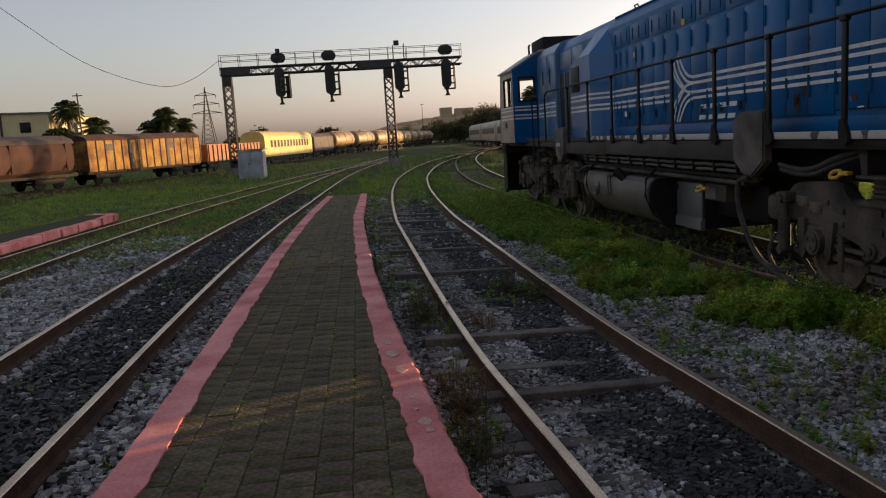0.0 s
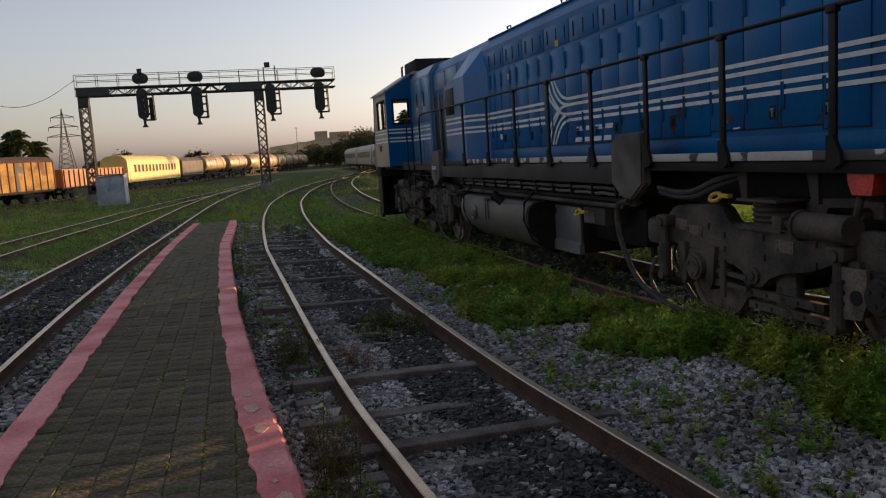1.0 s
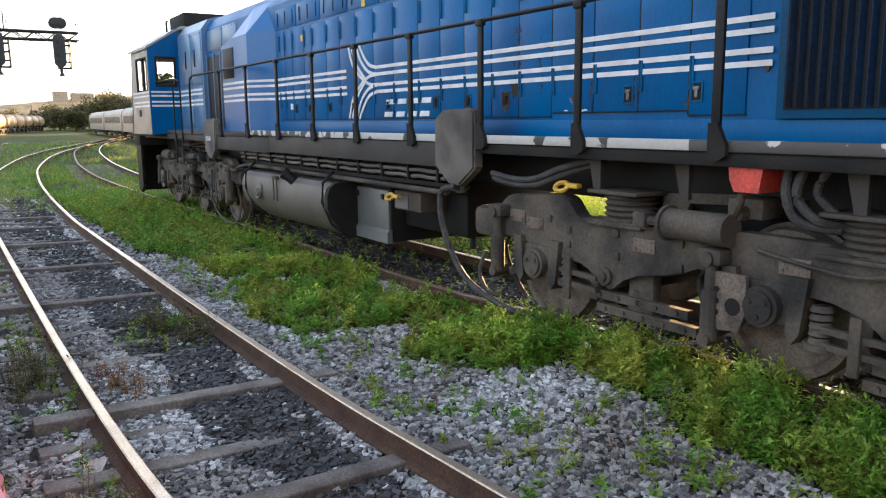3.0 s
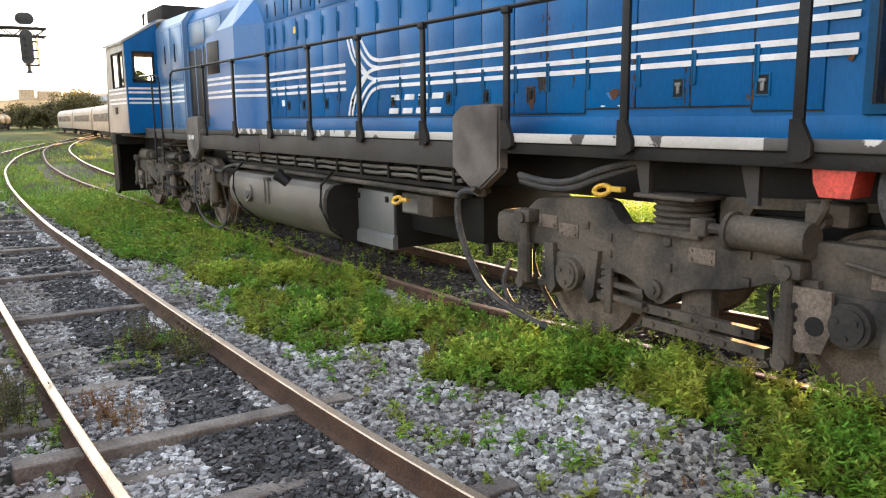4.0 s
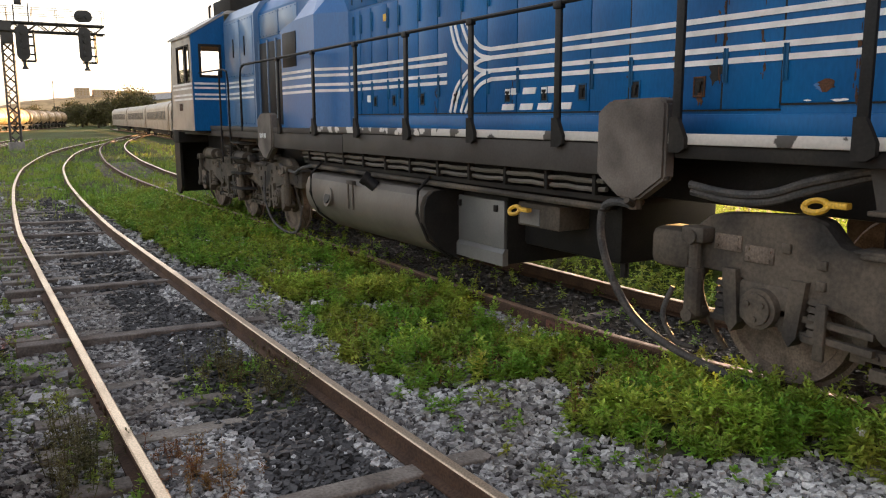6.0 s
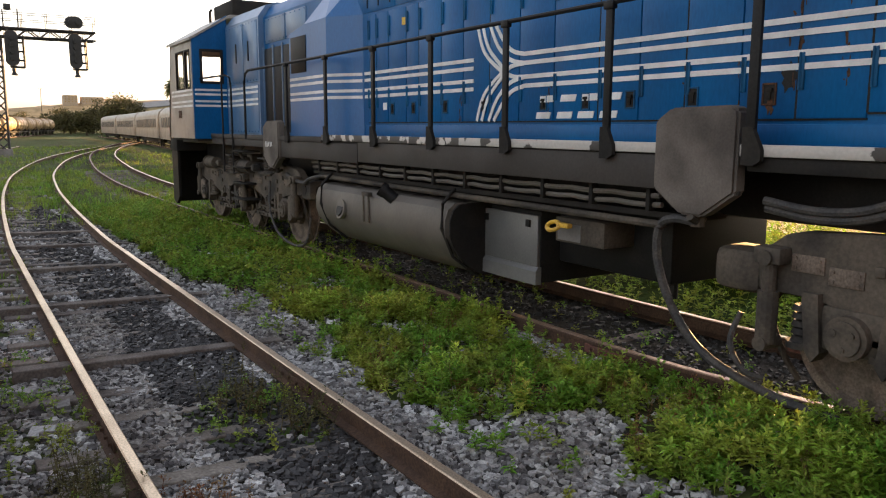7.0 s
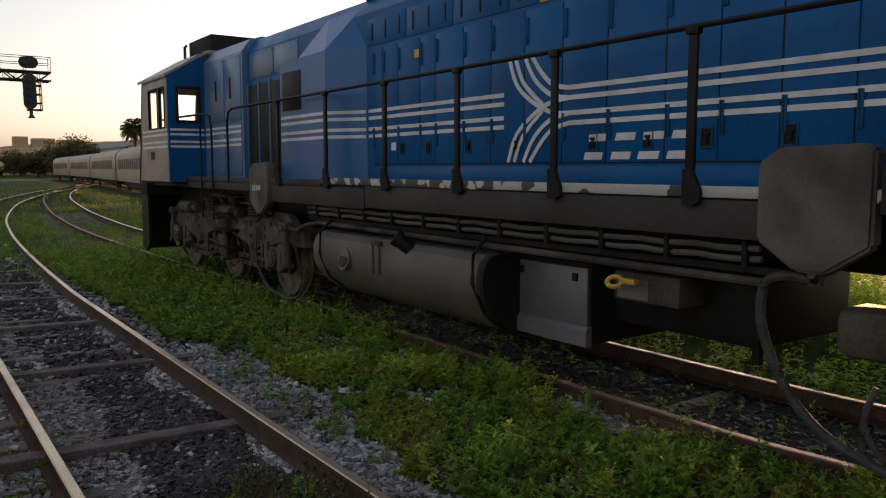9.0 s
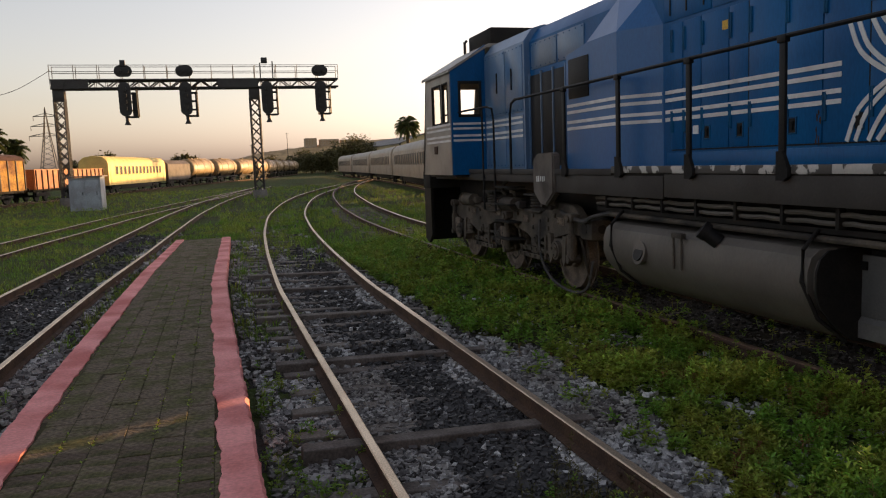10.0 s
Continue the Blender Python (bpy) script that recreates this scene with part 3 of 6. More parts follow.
def build_hood():
    bm = B()
    prof = [(HX, 1.66), (HX, 3.7), (HX + 0.14, 3.9), (HX + 0.3, 3.97), (FX - 0.3, 3.97), (FX - 0.14, 3.9), (FX, 3.7), (FX, 1.66)]
    prism(bm, prof, "y", 1.9, 18.9)
    hood = lp("hood", bm, BLUE, None, "blue painted engine hood")
    bm = B()
    prism(bm, [(CX, 1.66), (CX, 3.72), (CX + 0.15, 3.92), (CX + 0.35, 3.98), (mirror_x(CX + 0.35), 3.98), (mirror_x(CX + 0.15), 3.92), (mirror_x(CX), 3.72), (mirror_x(CX), 1.66)], "y", 18.68, 20.62)
    front = lp("equipment_cabinet", bm, FADED_SHEEN, None, "faded blue equipment cabinet behind the cab, lightened for sky sheen")
    # side doors with dark gaps between them, latches in recesses and strap hinges
    marks = [5.85, 6.35, 6.85, 7.36, 7.9, 8.38, 8.82, 9.31, 9.78, 10.25, 10.84, 11.36, 11.86, 12.35, 12.8, 13.3, 13.6, 14.06, 14.39, 14.62]
    wide_gap = {6.35, 6.85, 7.9, 8.38, 9.31, 10.25, 11.86, 13.3}
    latches = {6.35: 6.27, 6.85: 6.95, 8.38: 8.58, 9.31: 9.23, 9.78: 9.87, 10.25: 10.4, 10.84: 10.98, 11.86: 11.95, 12.8: 12.7, 13.3: 13.42, 14.06: 13.95}
    for a, b in zip(marks, marks[1:]):
        low = 1.93 if a in (6.35, 6.85, 7.36) else 1.895
        bm = B()
        box(bm, HX - 0.014, HX + 0.01, a + 0.007, b - 0.007, low, 3.26, 0.005)
        door = lp("door", bm, BLUE, hood)
        if a in latches:
            c = latches[a]
            bm = B()
            for q in ((c - 0.055, c - 0.042, 1.985, 2.135), (c + 0.042, c + 0.055, 1.985, 2.135), (c - 0.042, c + 0.042, 1.985, 1.998), (c - 0.042, c + 0.042, 2.122, 2.135)):
                box(bm, HX - 0.024, HX - 0.006, *q, 0.003)
            latch = lp("latch", bm, BLUE_DARK if a != 8.38 else CHIP, door, "recessed door latch")
            lbox("latch_recess", BLACK, HX - 0.017, HX - 0.01, c - 0.042, c + 0.042, 1.998, 2.122, 0, latch)
            bm = B()
            box(bm, HX - 0.034, HX - 0.016, c - 0.026, c + 0.026, 2.075, 2.1, 0.004)
            box(bm, HX - 0.03, HX - 0.016, c - 0.014, c + 0.014, 2.02, 2.085, 0.004)
            lp("latch_handle", bm, ALU if a < 7 else FRAME, latch)
        for hz in (2.08, 2.96):
            bm = B()
            box(bm, HX - 0.026, HX - 0.008, b - 0.05, b - 0.026, hz, hz + 0.24, 0.005)
            rod(bm, (HX - 0.024, b - 0.018, hz), (HX - 0.024, b - 0.018, hz + 0.24), 0.009, 6)
            lp("hinge", bm, BLUE_DARK, door)
        if b in wide_gap:
            lbox("seam", BLACK, HX - 0.011, HX - 0.001, b - 0.009, b + 0.009, low, 3.26, 0, door, "dark gap between doors")
        lbox("seam", BLACK, HX - 0.009, HX - 0.001, a, b, low - 0.012, low, 0, door)
    # flaked paint round the gaps and along the lower edge
    rng = random.Random(77)
    bm = B()
    spots = [(8.38, 2.05, 2.75, 26, 0.03), (8.06, 2.1, 2.6, 12, 0.018), (7.38, 1.95, 2.5, 12, 0.015), (6.86, 1.93, 2.2, 8, 0.015), (6.35, 1.95, 2.2, 6, 0.012), (8.84, 1.95, 2.5, 8, 0.012), (9.31, 1.92, 2.3, 8, 0.012), (10.9, 1.9, 2.3, 7, 0.012), (12.4, 1.9, 2.4, 7, 0.012)]
    for y, z0, z1, n, wide in spots:
        for k in range(n):
            cy, cz = y + rng.gauss(0, wide), rng.uniform(z0, z1)
            w, h = rng.uniform(0.004, 0.012), rng.uniform(0.008, 0.045)
            x = HX - 0.0158 - 0.00005 * k
            prism(bm, [(cy + w * math.cos(a) * rng.uniform(0.6, 1.3), cz + h * math.sin(a) * rng.uniform(0.6, 1.3)) for a in (0.3, 1.2, 2.1, 3.2, 4.2, 5.2)], "x", x, x + 0.004)
    tagged(lp("paint_chips", bm, CHIP, hood), kind="stuff")
    for y, z, w, h, mat, what in ((7.57, 2.045, 0.13, 0.085, CHIP, "bare rusty patch in the paint"), (7.61, 2.03, 0.1, 0.06, DUCT, "pale flaked paint"), (7.48, 1.945, 0.13, 0.02, WHITE, "pale flaked paint"),
                                  (7.7, 1.945, 0.05, 0.012, WHITE, "pale flaked paint"), (8.44, 2.16, 0.13, 0.2, BLACK, "black burnt stain"), (8.57, 1.99, 0.07, 0.13, CHIP, "bare rusty patch in the paint"), (5.7, 2.2, 0.05, 0.07, CHIP, "bare rusty patch in the paint")):
        bm = B()
        x = HX - (0.0172 if mat is CHIP else 0.0162)
        prism(bm, [(y + w / 2 * math.cos(a) * rng.uniform(0.5, 1.3), z + h / 2 * math.sin(a) * rng.uniform(0.5, 1.3)) for a in np.linspace(0, 6.0, 15)], "x", x, x + 0.004)
        lp("worn_patch", bm, mat, hood, what)
    # upper row of inspection panels
    y = 5.8
    while y < 14.3:
        bm = B()
        box(bm, HX - 0.008, HX + 0.01, y, y + 0.86, 3.3, 3.62, 0.005)
        p = lp("upper_panel", bm, BLUE, hood)
        for u in (0.12, 0.43, 0.74):
            lbox("strap", BLACK, HX - 0.016, HX - 0.004, y + u - 0.012, y + u + 0.012, 3.36, 3.56, 0.003, p)
        y += 0.9
    # sill strip under the doors, and cover strips along the roof edge
    lbox("lower_strip", BLUE, HX - 0.02, HX + 0.01, 1.95, 14.7, 1.67, 1.86, 0.006, hood, "darker blue lower strip")
    bm = B()
    tube(bm, [(HX + 0.135, 2, 3.905), (HX + 0.135, 15, 3.905)], 0.02, 6)
    lp("roof_rail", bm, BLUE_DARK, hood)
    for yy in (6.4, 9.0, 11.6, 13.9):
        bm = B()
        tube(bm, [(HX + 0.2, yy, 3.88), (HX + 0.16, yy, 3.98), (HX + 0.16, yy + 0.16, 3.98), (HX + 0.2, yy + 0.16, 3.88)], 0.014, 6)
        lp("lifting_eye", bm, BLACK, hood)
    # radiator grille at the far end from the cab
    frame = lbox("grille_frame", BLUE_DARK, HX - 0.05, HX + 0.01, 2.3, 5.6, 1.86, 3.5, 0.012, hood, "dark radiator grille")
    lbox("grille_backing", BLACK, HX - 0.054, HX - 0.046, 2.36, 5.54, 1.92, 3.44, 0, frame)
    y = 2.4
    while y < 5.5:
        bm = B()
        prism(bm, [(HX - 0.055, y), (HX - 0.1, y + 0.02), (HX - 0.095, y + 0.03), (HX - 0.055, y + 0.02)], "z", 1.93, 3.43)
        lp("slat", bm, GRILLE, frame)
        y += 0.075
    # stickers
    for yy, zz, mat in ((13.6, 3.05, YELLOW), (11.55, 3.3, YELLOW), (14.1, 2.05, WHITE)):
        bm = B()
        box(bm, HX - 0.018, HX - 0.012, yy, yy + 0.1, zz, zz + 0.09)
        lp("sticker", bm, mat, hood)
    return hood, front


hood, cabinet = build_hood()


def build_blower():
    """The bulging air duct: upright front, sloped top, tapered end."""
    bm = B()
    ox = 4.58
    v = {}
    for n, p in {"a": (ox, 15.28, 1.67), "b": (ox, 16.66, 1.67), "c": (ox, 16.66, 3.2), "d": (ox, 16.05, 3.29), "e": (ox, 15.28, 3.3), "f": (HX + 0.05, 14.72, 1.67), "g": (HX + 0.05, 16.66, 1.67),
                 "h": (HX + 0.05, 16.66, 3.22), "i": (HX + 0.05, 16.05, 3.31), "j": (HX + 0.1, 15.95, 3.84), "k": (HX + 0.1, 15.05, 3.84), "l": (HX + 0.05, 14.72, 3.3)}.items():
        v[n] = bm.verts.new(p)
    for f in ("abcde", "aelf", "fgba", "bghc", "chid", "dije", "ejk", "ekl", "fgh", "fhi", "fil", "ijkl"):
        bm.faces.new([v[c] for c in f])
    duct = lp("blower_duct", bm, DUCT, None, "blue bulging air duct on the hood side", sharp=0.3)
    lbox("vent", BLACK, ox - 0.012, ox + 0.02, 16.0, 16.58, 2.62, 3.14, 0.008, duct, "black vent opening")
    lbox("foot_trim", FRAME, ox - 0.02, ox + 0.05, 15.25, 16.68, 1.63, 1.69, 0.008, duct)
    return duct


def build_front_section():
    # tall door openings between the duct and the cab, their shade painted as black panels
    y = 17.32
    for w in (0.44, 0.44, 0.46):
        lbox("dark_opening", BLACK, HX - 0.02, HX + 0.02, y + 0.03, y + w - 0.03, 1.74, 3.16, 0.008, hood, "black panel drawn as a shaded door opening")
        bm = B()
        box(bm, HX - 0.035, HX, y - 0.014, y + 0.014, 1.7, 3.2, 0.006)
        lp("door_post", bm, FADED_SHEEN, hood)
        y += w
    lbox("door_post", FADED_SHEEN, HX - 0.035, HX, y - 0.014, y + 0.014, 1.7, 3.2, 0.006, hood)
    for a, b, z0, z1 in ((16.75, 17.6, 3.25, 3.66), (17.65, 18.6, 3.25, 3.66), (18.75, 19.5, 2.62, 3.68), (18.75, 19.5, 1.72, 2.57), (19.55, 20.5, 1.72, 2.57), (19.55, 20.5, 2.62, 3.68)):
        px = HX if b < 18.65 else CX
        p = lbox("panel", FADED_SHEEN, px - 0.012, px + 0.01, a, b, z0, z1, 0.006, cabinet)
        bm = B()
        n = int((b - a) / 0.18)
        for i in range(n + 1):
            yy = a + 0.04 + i * (b - a - 0.08) / n
            for zz in (z0 + 0.03, z1 - 0.03):
                rod(bm, (px - 0.02, yy, zz), (px - 0.01, yy, zz), 0.01, 6)
        tagged(lp("bolts", bm, BLUE_DARK, p), kind="stuff")
    for yy in (19.9, 19.2):
        lbox("hinge", BLACK, CX - 0.03, CX - 0.008, yy, yy + 0.03, 3.0, 3.35, 0.004, cabinet)
    lbox("roof_box", FRAME, 5.05, mirror_x(5.05), 20.9, 22.2, 3.95, 4.32, 0.03, None, "dark roof-top equipment box")
    bm = B()
    tube(bm, [(5.0, 22.3, 3.95), (5.0, 22.3, 4.25), (5.0, 22.2, 4.25)], 0.03, 6)
    lp("horn", bm, BLACK)


def build_cab():
    cx, dx = 4.14, mirror_x(4.14)
    bm = B()
    # shell: floor, sides with openings, rear and front walls, sloped roof
    yb, yf = 20.62, 22.45

    def wall_x(x0, x1):
        prism(bm, [(yb, 1.6), (yf + 0.25, 1.6), (yf + 0.06, 2.55), (yb, 2.55)], "x", x0, x1)
        box(bm, x0, x1, yb, yb + 0.16, 2.55, 3.3)
        box(bm, x0, x1, 21.15, 21.23, 2.55, 3.3)
        prism(bm, [(21.86, 2.55), (yf + 0.06, 2.55), (yf - 0.1, 3.3), (21.86, 3.3)], "x", x0, x1)
        prism(bm, [(yb, 3.3), (yf - 0.1, 3.3), (yf - 0.14, 3.48), (yb, 3.48)], "x", x0, x1)

    wall_x(dx - 0.05, dx)
    lp("cab_side", bm, BLUE_GREY, None, "weathered grey cab side, paled for reflected sky")
    bm = B()
    wall_x(cx, cx + 0.05)
    side = lp("cab_side", bm, BLUE_GREY, None, "weathered grey cab side, paled for reflected sky")
    for x0, x1 in ((mirror_x(CX + 0.02), dx), (cx, CX + 0.02)):
        bm = B()
        a, b = (x0 + 0.17, x1 - 0.12) if x0 < LX else (x0 + 0.12, x1 - 0.17)
        box(bm, x0, x1, yb - 0.03, yb + 0.03, 1.6, 2.68)
        box(bm, x0, a, yb - 0.03, yb + 0.03, 2.68, 3.27)
        box(bm, b, x1, yb - 0.03, yb + 0.03, 2.68, 3.27)
        prism(bm, [(x0, 3.27), (x1, 3.27), (x1, 3.95 if x0 < LX else 3.49), (x0, 3.49 if x0 < LX else 3.95)], "y", yb - 0.03, yb + 0.03)
        rear = lp("cab_rear_wall", bm, BLUE, None, "blue cab rear wall with window opening")
    bm = B()
    prism(bm, [(yf + 0.15, 1.6), (yf + 0.25, 1.6), (yf + 0.06, 2.55), (yf - 0.04, 2.55)], "x", cx, dx)
    for a, b in ((cx, cx + 0.14), (5.2, 5.3), (6.02, 6.12), (dx - 0.14, dx)):
        prism(bm, [(yf, 2.55), (yf + 0.06, 2.55), (yf - 0.1, 3.3), (yf - 0.16, 3.3)], "x", a, b)
    box(bm, cx, dx, yf - 0.2, yf - 0.12, 3.3, 3.48)
    front = lp("cab_front", bm, BLUE_GREY, None, "cab front wall")
    bm = B()
    prism(bm, [(cx - 0.04, 3.45), (4.85, 3.9), (FX + 0.05, 3.9), (dx + 0.04, 3.45), (dx + 0.04, 3.5), (FX, 3.97), (HX, 3.97), (cx - 0.04, 3.5)], "y", yb - 0.05, yf)
    lp("cab_roof", bm, BLUE_GREY, None, "grey cab roof with sloped shoulders")
    # window frames and panes
    bm = B()
    for a, b in ((20.78, 21.15), (21.23, 21.86)):
        for q in ((a, a + 0.03, 2.55, 3.3), (b - 0.03, b, 2.55, 3.3), (a, b, 2.55, 2.58), (a, b, 3.27, 3.3)):
            box(bm, cx - 0.012, cx + 0.02, *q)
    lp("window_frame", bm, FRAME, side)
    for a, b in ((20.78, 21.15), (21.23, 21.86)):
        g = lbox("window_pane", GLASS, cx + 0.02, cx + 0.026, a, b, 2.55, 3.3, 0, side)
        g.visible_shadow = False
    bm = B()
    x0, x1, z0, z1 = cx + 0.17, CX + 0.02 - 0.12, 2.68, 3.27
    for q in ((x0 - 0.03, x0 + 0.02, z0 - 0.03, z1 + 0.03), (x1 - 0.02, x1 + 0.03, z0 - 0.03, z1 + 0.03)):
        box(bm, q[0], q[1], yb - 0.045, yb - 0.02, q[2], q[3], 0.006)
    for q in ((x0, x1, z0 - 0.03, z0 + 0.02), (x0, x1, z1 - 0.02, z1 + 0.03)):
        box(bm, q[0], q[1], yb - 0.044, yb - 0.021, q[2], q[3], 0.006)
    lp("window_frame", bm, FRAME, rear)
    # inside: desk and seat, dark against the windows
    lbox("control_desk", BLACK, 4.5, 6.8, 21.75, 22.25, 1.66, 2.45, 0.02)
    lbox("cab_floor", FRAME, cx + 0.05, dx - 0.05, yb, yf - 0.1, 1.56, 1.64, 0.0)
    lbox("number_panel", RUST, cx - 0.012, cx, 21.55, 21.78, 2.0, 2.15, 0.004, side, "small faded plate")
    return side


def stripes(x, y0, y1, parent, zs=(2.53, 2.445, 2.315, 2.23)):
    for z in zs:
        bm = B()
        box(bm, x - 0.004, x + 0.002, y0, y1, z - 0.02, z + 0.02)
        lp("stripe", bm, WHITE, parent, "white painted stripe")


def ribbon(pts, width, x, parent):
    """A flat painted band through (y, z) points."""
    bm = B()
    pts = [Vector(p[:2]) for p in pts]
    rows = []
    for i, p in enumerate(pts):
        d = (pts[min(i + 1, len(pts) - 1)] - pts[max(i - 1, 0)]).normalized()
        n = Vector((-d.y, d.x)) * width / 2
        rows.append([bm.verts.new((x + o, q.x, q.y)) for o in (-0.004, 0.004) for q in (p + n, p - n)])
    for a, b in zip(rows, rows[1:]):
        bm.faces.new((a[0], a[1], b[1], b[0]))
        bm.faces.new((a[2], a[3], b[3], b[2]))
        bm.faces.new((a[0], a[2], b[2], b[0]))
        bm.faces.new((a[1], a[3], b[3], b[1]))
    return lp("emblem_band", bm, WHITE, parent)


def build_livery():
    x = HX - 0.018
    stripes(x, 5.66, 11.28, hood)
    stripes(x, 12.14, 14.72, hood)
    stripes(4.576, 15.3, 16.64, blower)
    for z in (2.53, 2.445, 2.315, 2.23):
        bm = B()
        prism(bm, [(4.578, 15.285), (4.892, 14.81), (4.888, 14.807), (4.574, 15.282)], "z", z - 0.02, z + 0.02)
        lp("stripe", bm, WHITE, blower, "white painted stripe")
    stripes(CX - 0.016, 18.75, 20.5, cabinet)
    stripes(4.136, 20.66, 22.3, cab)
    for z in (2.53, 2.445, 2.315, 2.23):
        bm = B()
        box(bm, 4.17, 4.78, 20.586, 20.592, z - 0.02, z + 0.02)
        lp("stripe", bm, WHITE, cab, "white painted stripe")
    # emblem of curved bands that cross and run into the stripes
    bands = [[(12.07, 2.86), (11.95, 2.6), (11.7, 2.42), (11.47, 2.33), (11.28, 2.315)], [(11.98, 2.86), (11.87, 2.63), (11.66, 2.45), (11.6, 2.41)],
             [(11.85, 2.86), (11.71, 2.64), (11.5, 2.49), (11.28, 2.445)], [(11.76, 2.86), (11.61, 2.68), (11.46, 2.57), (11.28, 2.53)]]
    bands += [[(y, 4.755 - z if z < 2.8 else 1.9) for y, z in b] for b in bands]
    for k, b in enumerate(bands):
        ribbon(spline([(y, z, 0) for y, z in b], 4), 0.04, x - 0.0006 * k, hood)
    # lettering stands as plain slanted blocks
    for y in (11.08, 10.78, 10.5, 10.22):
        for z0, z1, a, b in ((2.065, 2.125, 0.0, 0.2), (1.915, 1.975, 0.0, 0.2)):
            bm = B()
            sl = 0.3
            prism(bm, [(y - a - (z0 - 1.92) * sl, z0), (y - b - (z0 - 1.92) * sl, z0), (y - b - (z1 - 1.92) * sl, z1), (y - a - (z1 - 1.92) * sl, z1)], "x", x - 0.004, x + 0.004)
            lp("emblem_block", bm, WHITE, hood)


blower = build_blower()
build_front_section()
cab = build_cab()
build_livery()


def build_deck():
    ex = 4.45
    fx = mirror_x(ex)
    lbox("walkway_deck", FRAME, ex + 0.02, fx - 0.02, 1.4, 22.9, 1.6, 1.662, 0.0, None, "dark steel walkway")
    edge = lbox("walkway_edge", CHIPPED, ex - 0.01, ex + 0.05, 5.95, 11.75, 1.655, 1.73, 0.008, None, "chipped white walkway edge")
    lbox("walkway_edge", WORN, ex - 0.01, ex + 0.05, 1.4, 5.95, 1.655, 1.73, 0.008, None, "walkway edge with most white paint worn off")
    lbox("walkway_edge", WORN, ex - 0.01, ex + 0.05, 11.75, 15.2, 1.65, 1.728, 0.008, None, "walkway edge with most white paint worn off")
    lbox("walkway_edge", SILL, ex - 0.01, ex + 0.05, 15.2, 22.9, 1.62, 1.7, 0.008)
    # main sill: deep grey channel behind the shield cover, thin further back
    bm = B()
    box(bm, ex + 0.005, ex + 0.03, 8.45, 14.08, 1.4, 1.642, 0.004)
    box(bm, ex + 0.005, ex + 0.03, 14.1, 17.0, 1.38, 1.618, 0.004)
    lp("side_sill", bm, SILL, None, "grey side sill")
    lbox("side_sill", FRAME, ex + 0.01, ex + 0.04, 1.4, 8.4, 1.56, 1.643, 0.004)
    lbox("side_sill", SILL, ex + 0.01, ex + 0.04, 17.0, 22.9, 1.5, 1.618, 0.004)
    # main frame between the bogies, deepened past 9.56 to shut out low sun
    lbox("main_frame", BLACK, 4.95, mirror_x(4.95), 1.6, 9.55, 1.2, 1.6, 0.02, None, "black main frame")
    lbox("main_frame", BLACK, 4.95, mirror_x(4.95), 9.56, 22.8, 1.04, 1.6, 0.02, None, "black main frame")
    for y in (2.6, 3.7, 4.85, 6.12, 7.0):
        bm = B()
        prism(bm, [(y - 0.05, 1.58), (y + 0.09, 1.58), (y + 0.02, 1.3), (y - 0.05, 1.3)], "x", 4.6, 4.64)
        lp("bracket", bm, SILL)
    # handrail
    top = 2.76
    posts = [1.9, 3.2, 4.49, 5.73, 7.05, 8.37, 9.66, 10.97, 12.28, 13.6, 15.0, 16.45]
    for y in posts:
        bm = B()
        box(bm, ex - 0.03, ex + 0.0, y - 0.035, y + 0.035, 1.6, top, 0.006)
        post = lp("handrail_post", bm, BLACK)
        bm = B()
        prism(bm, [(y - 0.05, 1.6), (y + 0.04, 1.6), (y + 0.04, 1.84), (y - 0.03, 1.84), (y - 0.1, 1.7), (y - 0.1, 1.63)], "x", ex - 0.048, ex - 0.012)
        lp("foot_plate", bm, FRAME, post)
        bm = B()
        box(bm, ex - 0.045, ex + 0.01, y - 0.05, y + 0.05, top - 0.05, top + 0.01, 0.008)
        lp("clamp", bm, BLACK, post)
    bm = B()
    tube(bm, [(ex - 0.015, 1.4, top), (ex - 0.015, 10, top), (ex - 0.015, 18.2, top), (ex - 0.015, 18.36, top - 0.05), (ex - 0.015, 18.42, top - 0.2), (ex - 0.015, 18.42, 1.62)], 0.02, 8)
    lp("handrail", bm, BLACK, None, "black tubular handrail")
    bm = B()
    tube(bm, [(4.2, 21.2, 2.72), (4.3, 20.4, 2.74), (ex - 0.015, 19.5, 2.75), (ex - 0.015, 19.25, 2.7), (ex - 0.015, 19.18, 2.5), (ex - 0.015, 19.18, 1.0)], 0.018, 8)
    tube(bm, [(ex - 0.015, 19.75, 2.75), (ex - 0.015, 19.75, 1.0)], 0.018, 8)
    lp("handrail", bm, BLACK)
    for k in range(4):
        lbox("step", FRAME, ex - 0.05, ex + 0.25, 18.5, 19.15, 0.55 + 0.28 * k, 0.58 + 0.28 * k, 0.006)
    # end plates and pilot
    lbox("end_plate", FRAME, 4.32, mirror_x(4.32), 22.9, 23.45, 1.3, 1.66, 0.02)
    bm = B()
    prism(bm, [(22.95, 1.35), (23.42, 1.55), (23.46, 0.2), (23.2, 0.12), (22.95, 0.3)], "x", 4.34, 4.4)
    prism(bm, [(23.36, 1.35), (23.42, 1.35), (23.5, 0.2), (23.44, 0.15)], "x", 4.36, mirror_x(4.36))
    lp("pilot", bm, BLACK, None, "black end pilot")
    lbox("end_plate", FRAME, 4.4, mirror_x(4.4), 1.25, 1.45, 0.3, 1.66, 0.02)
    for x in (4.5, 4.9):
        bm = B()
        tube(bm, [(x, 23.35, 1.66), (x, 23.35, 2.6), (x + 0.3, 23.35, 2.62)], 0.018, 6)
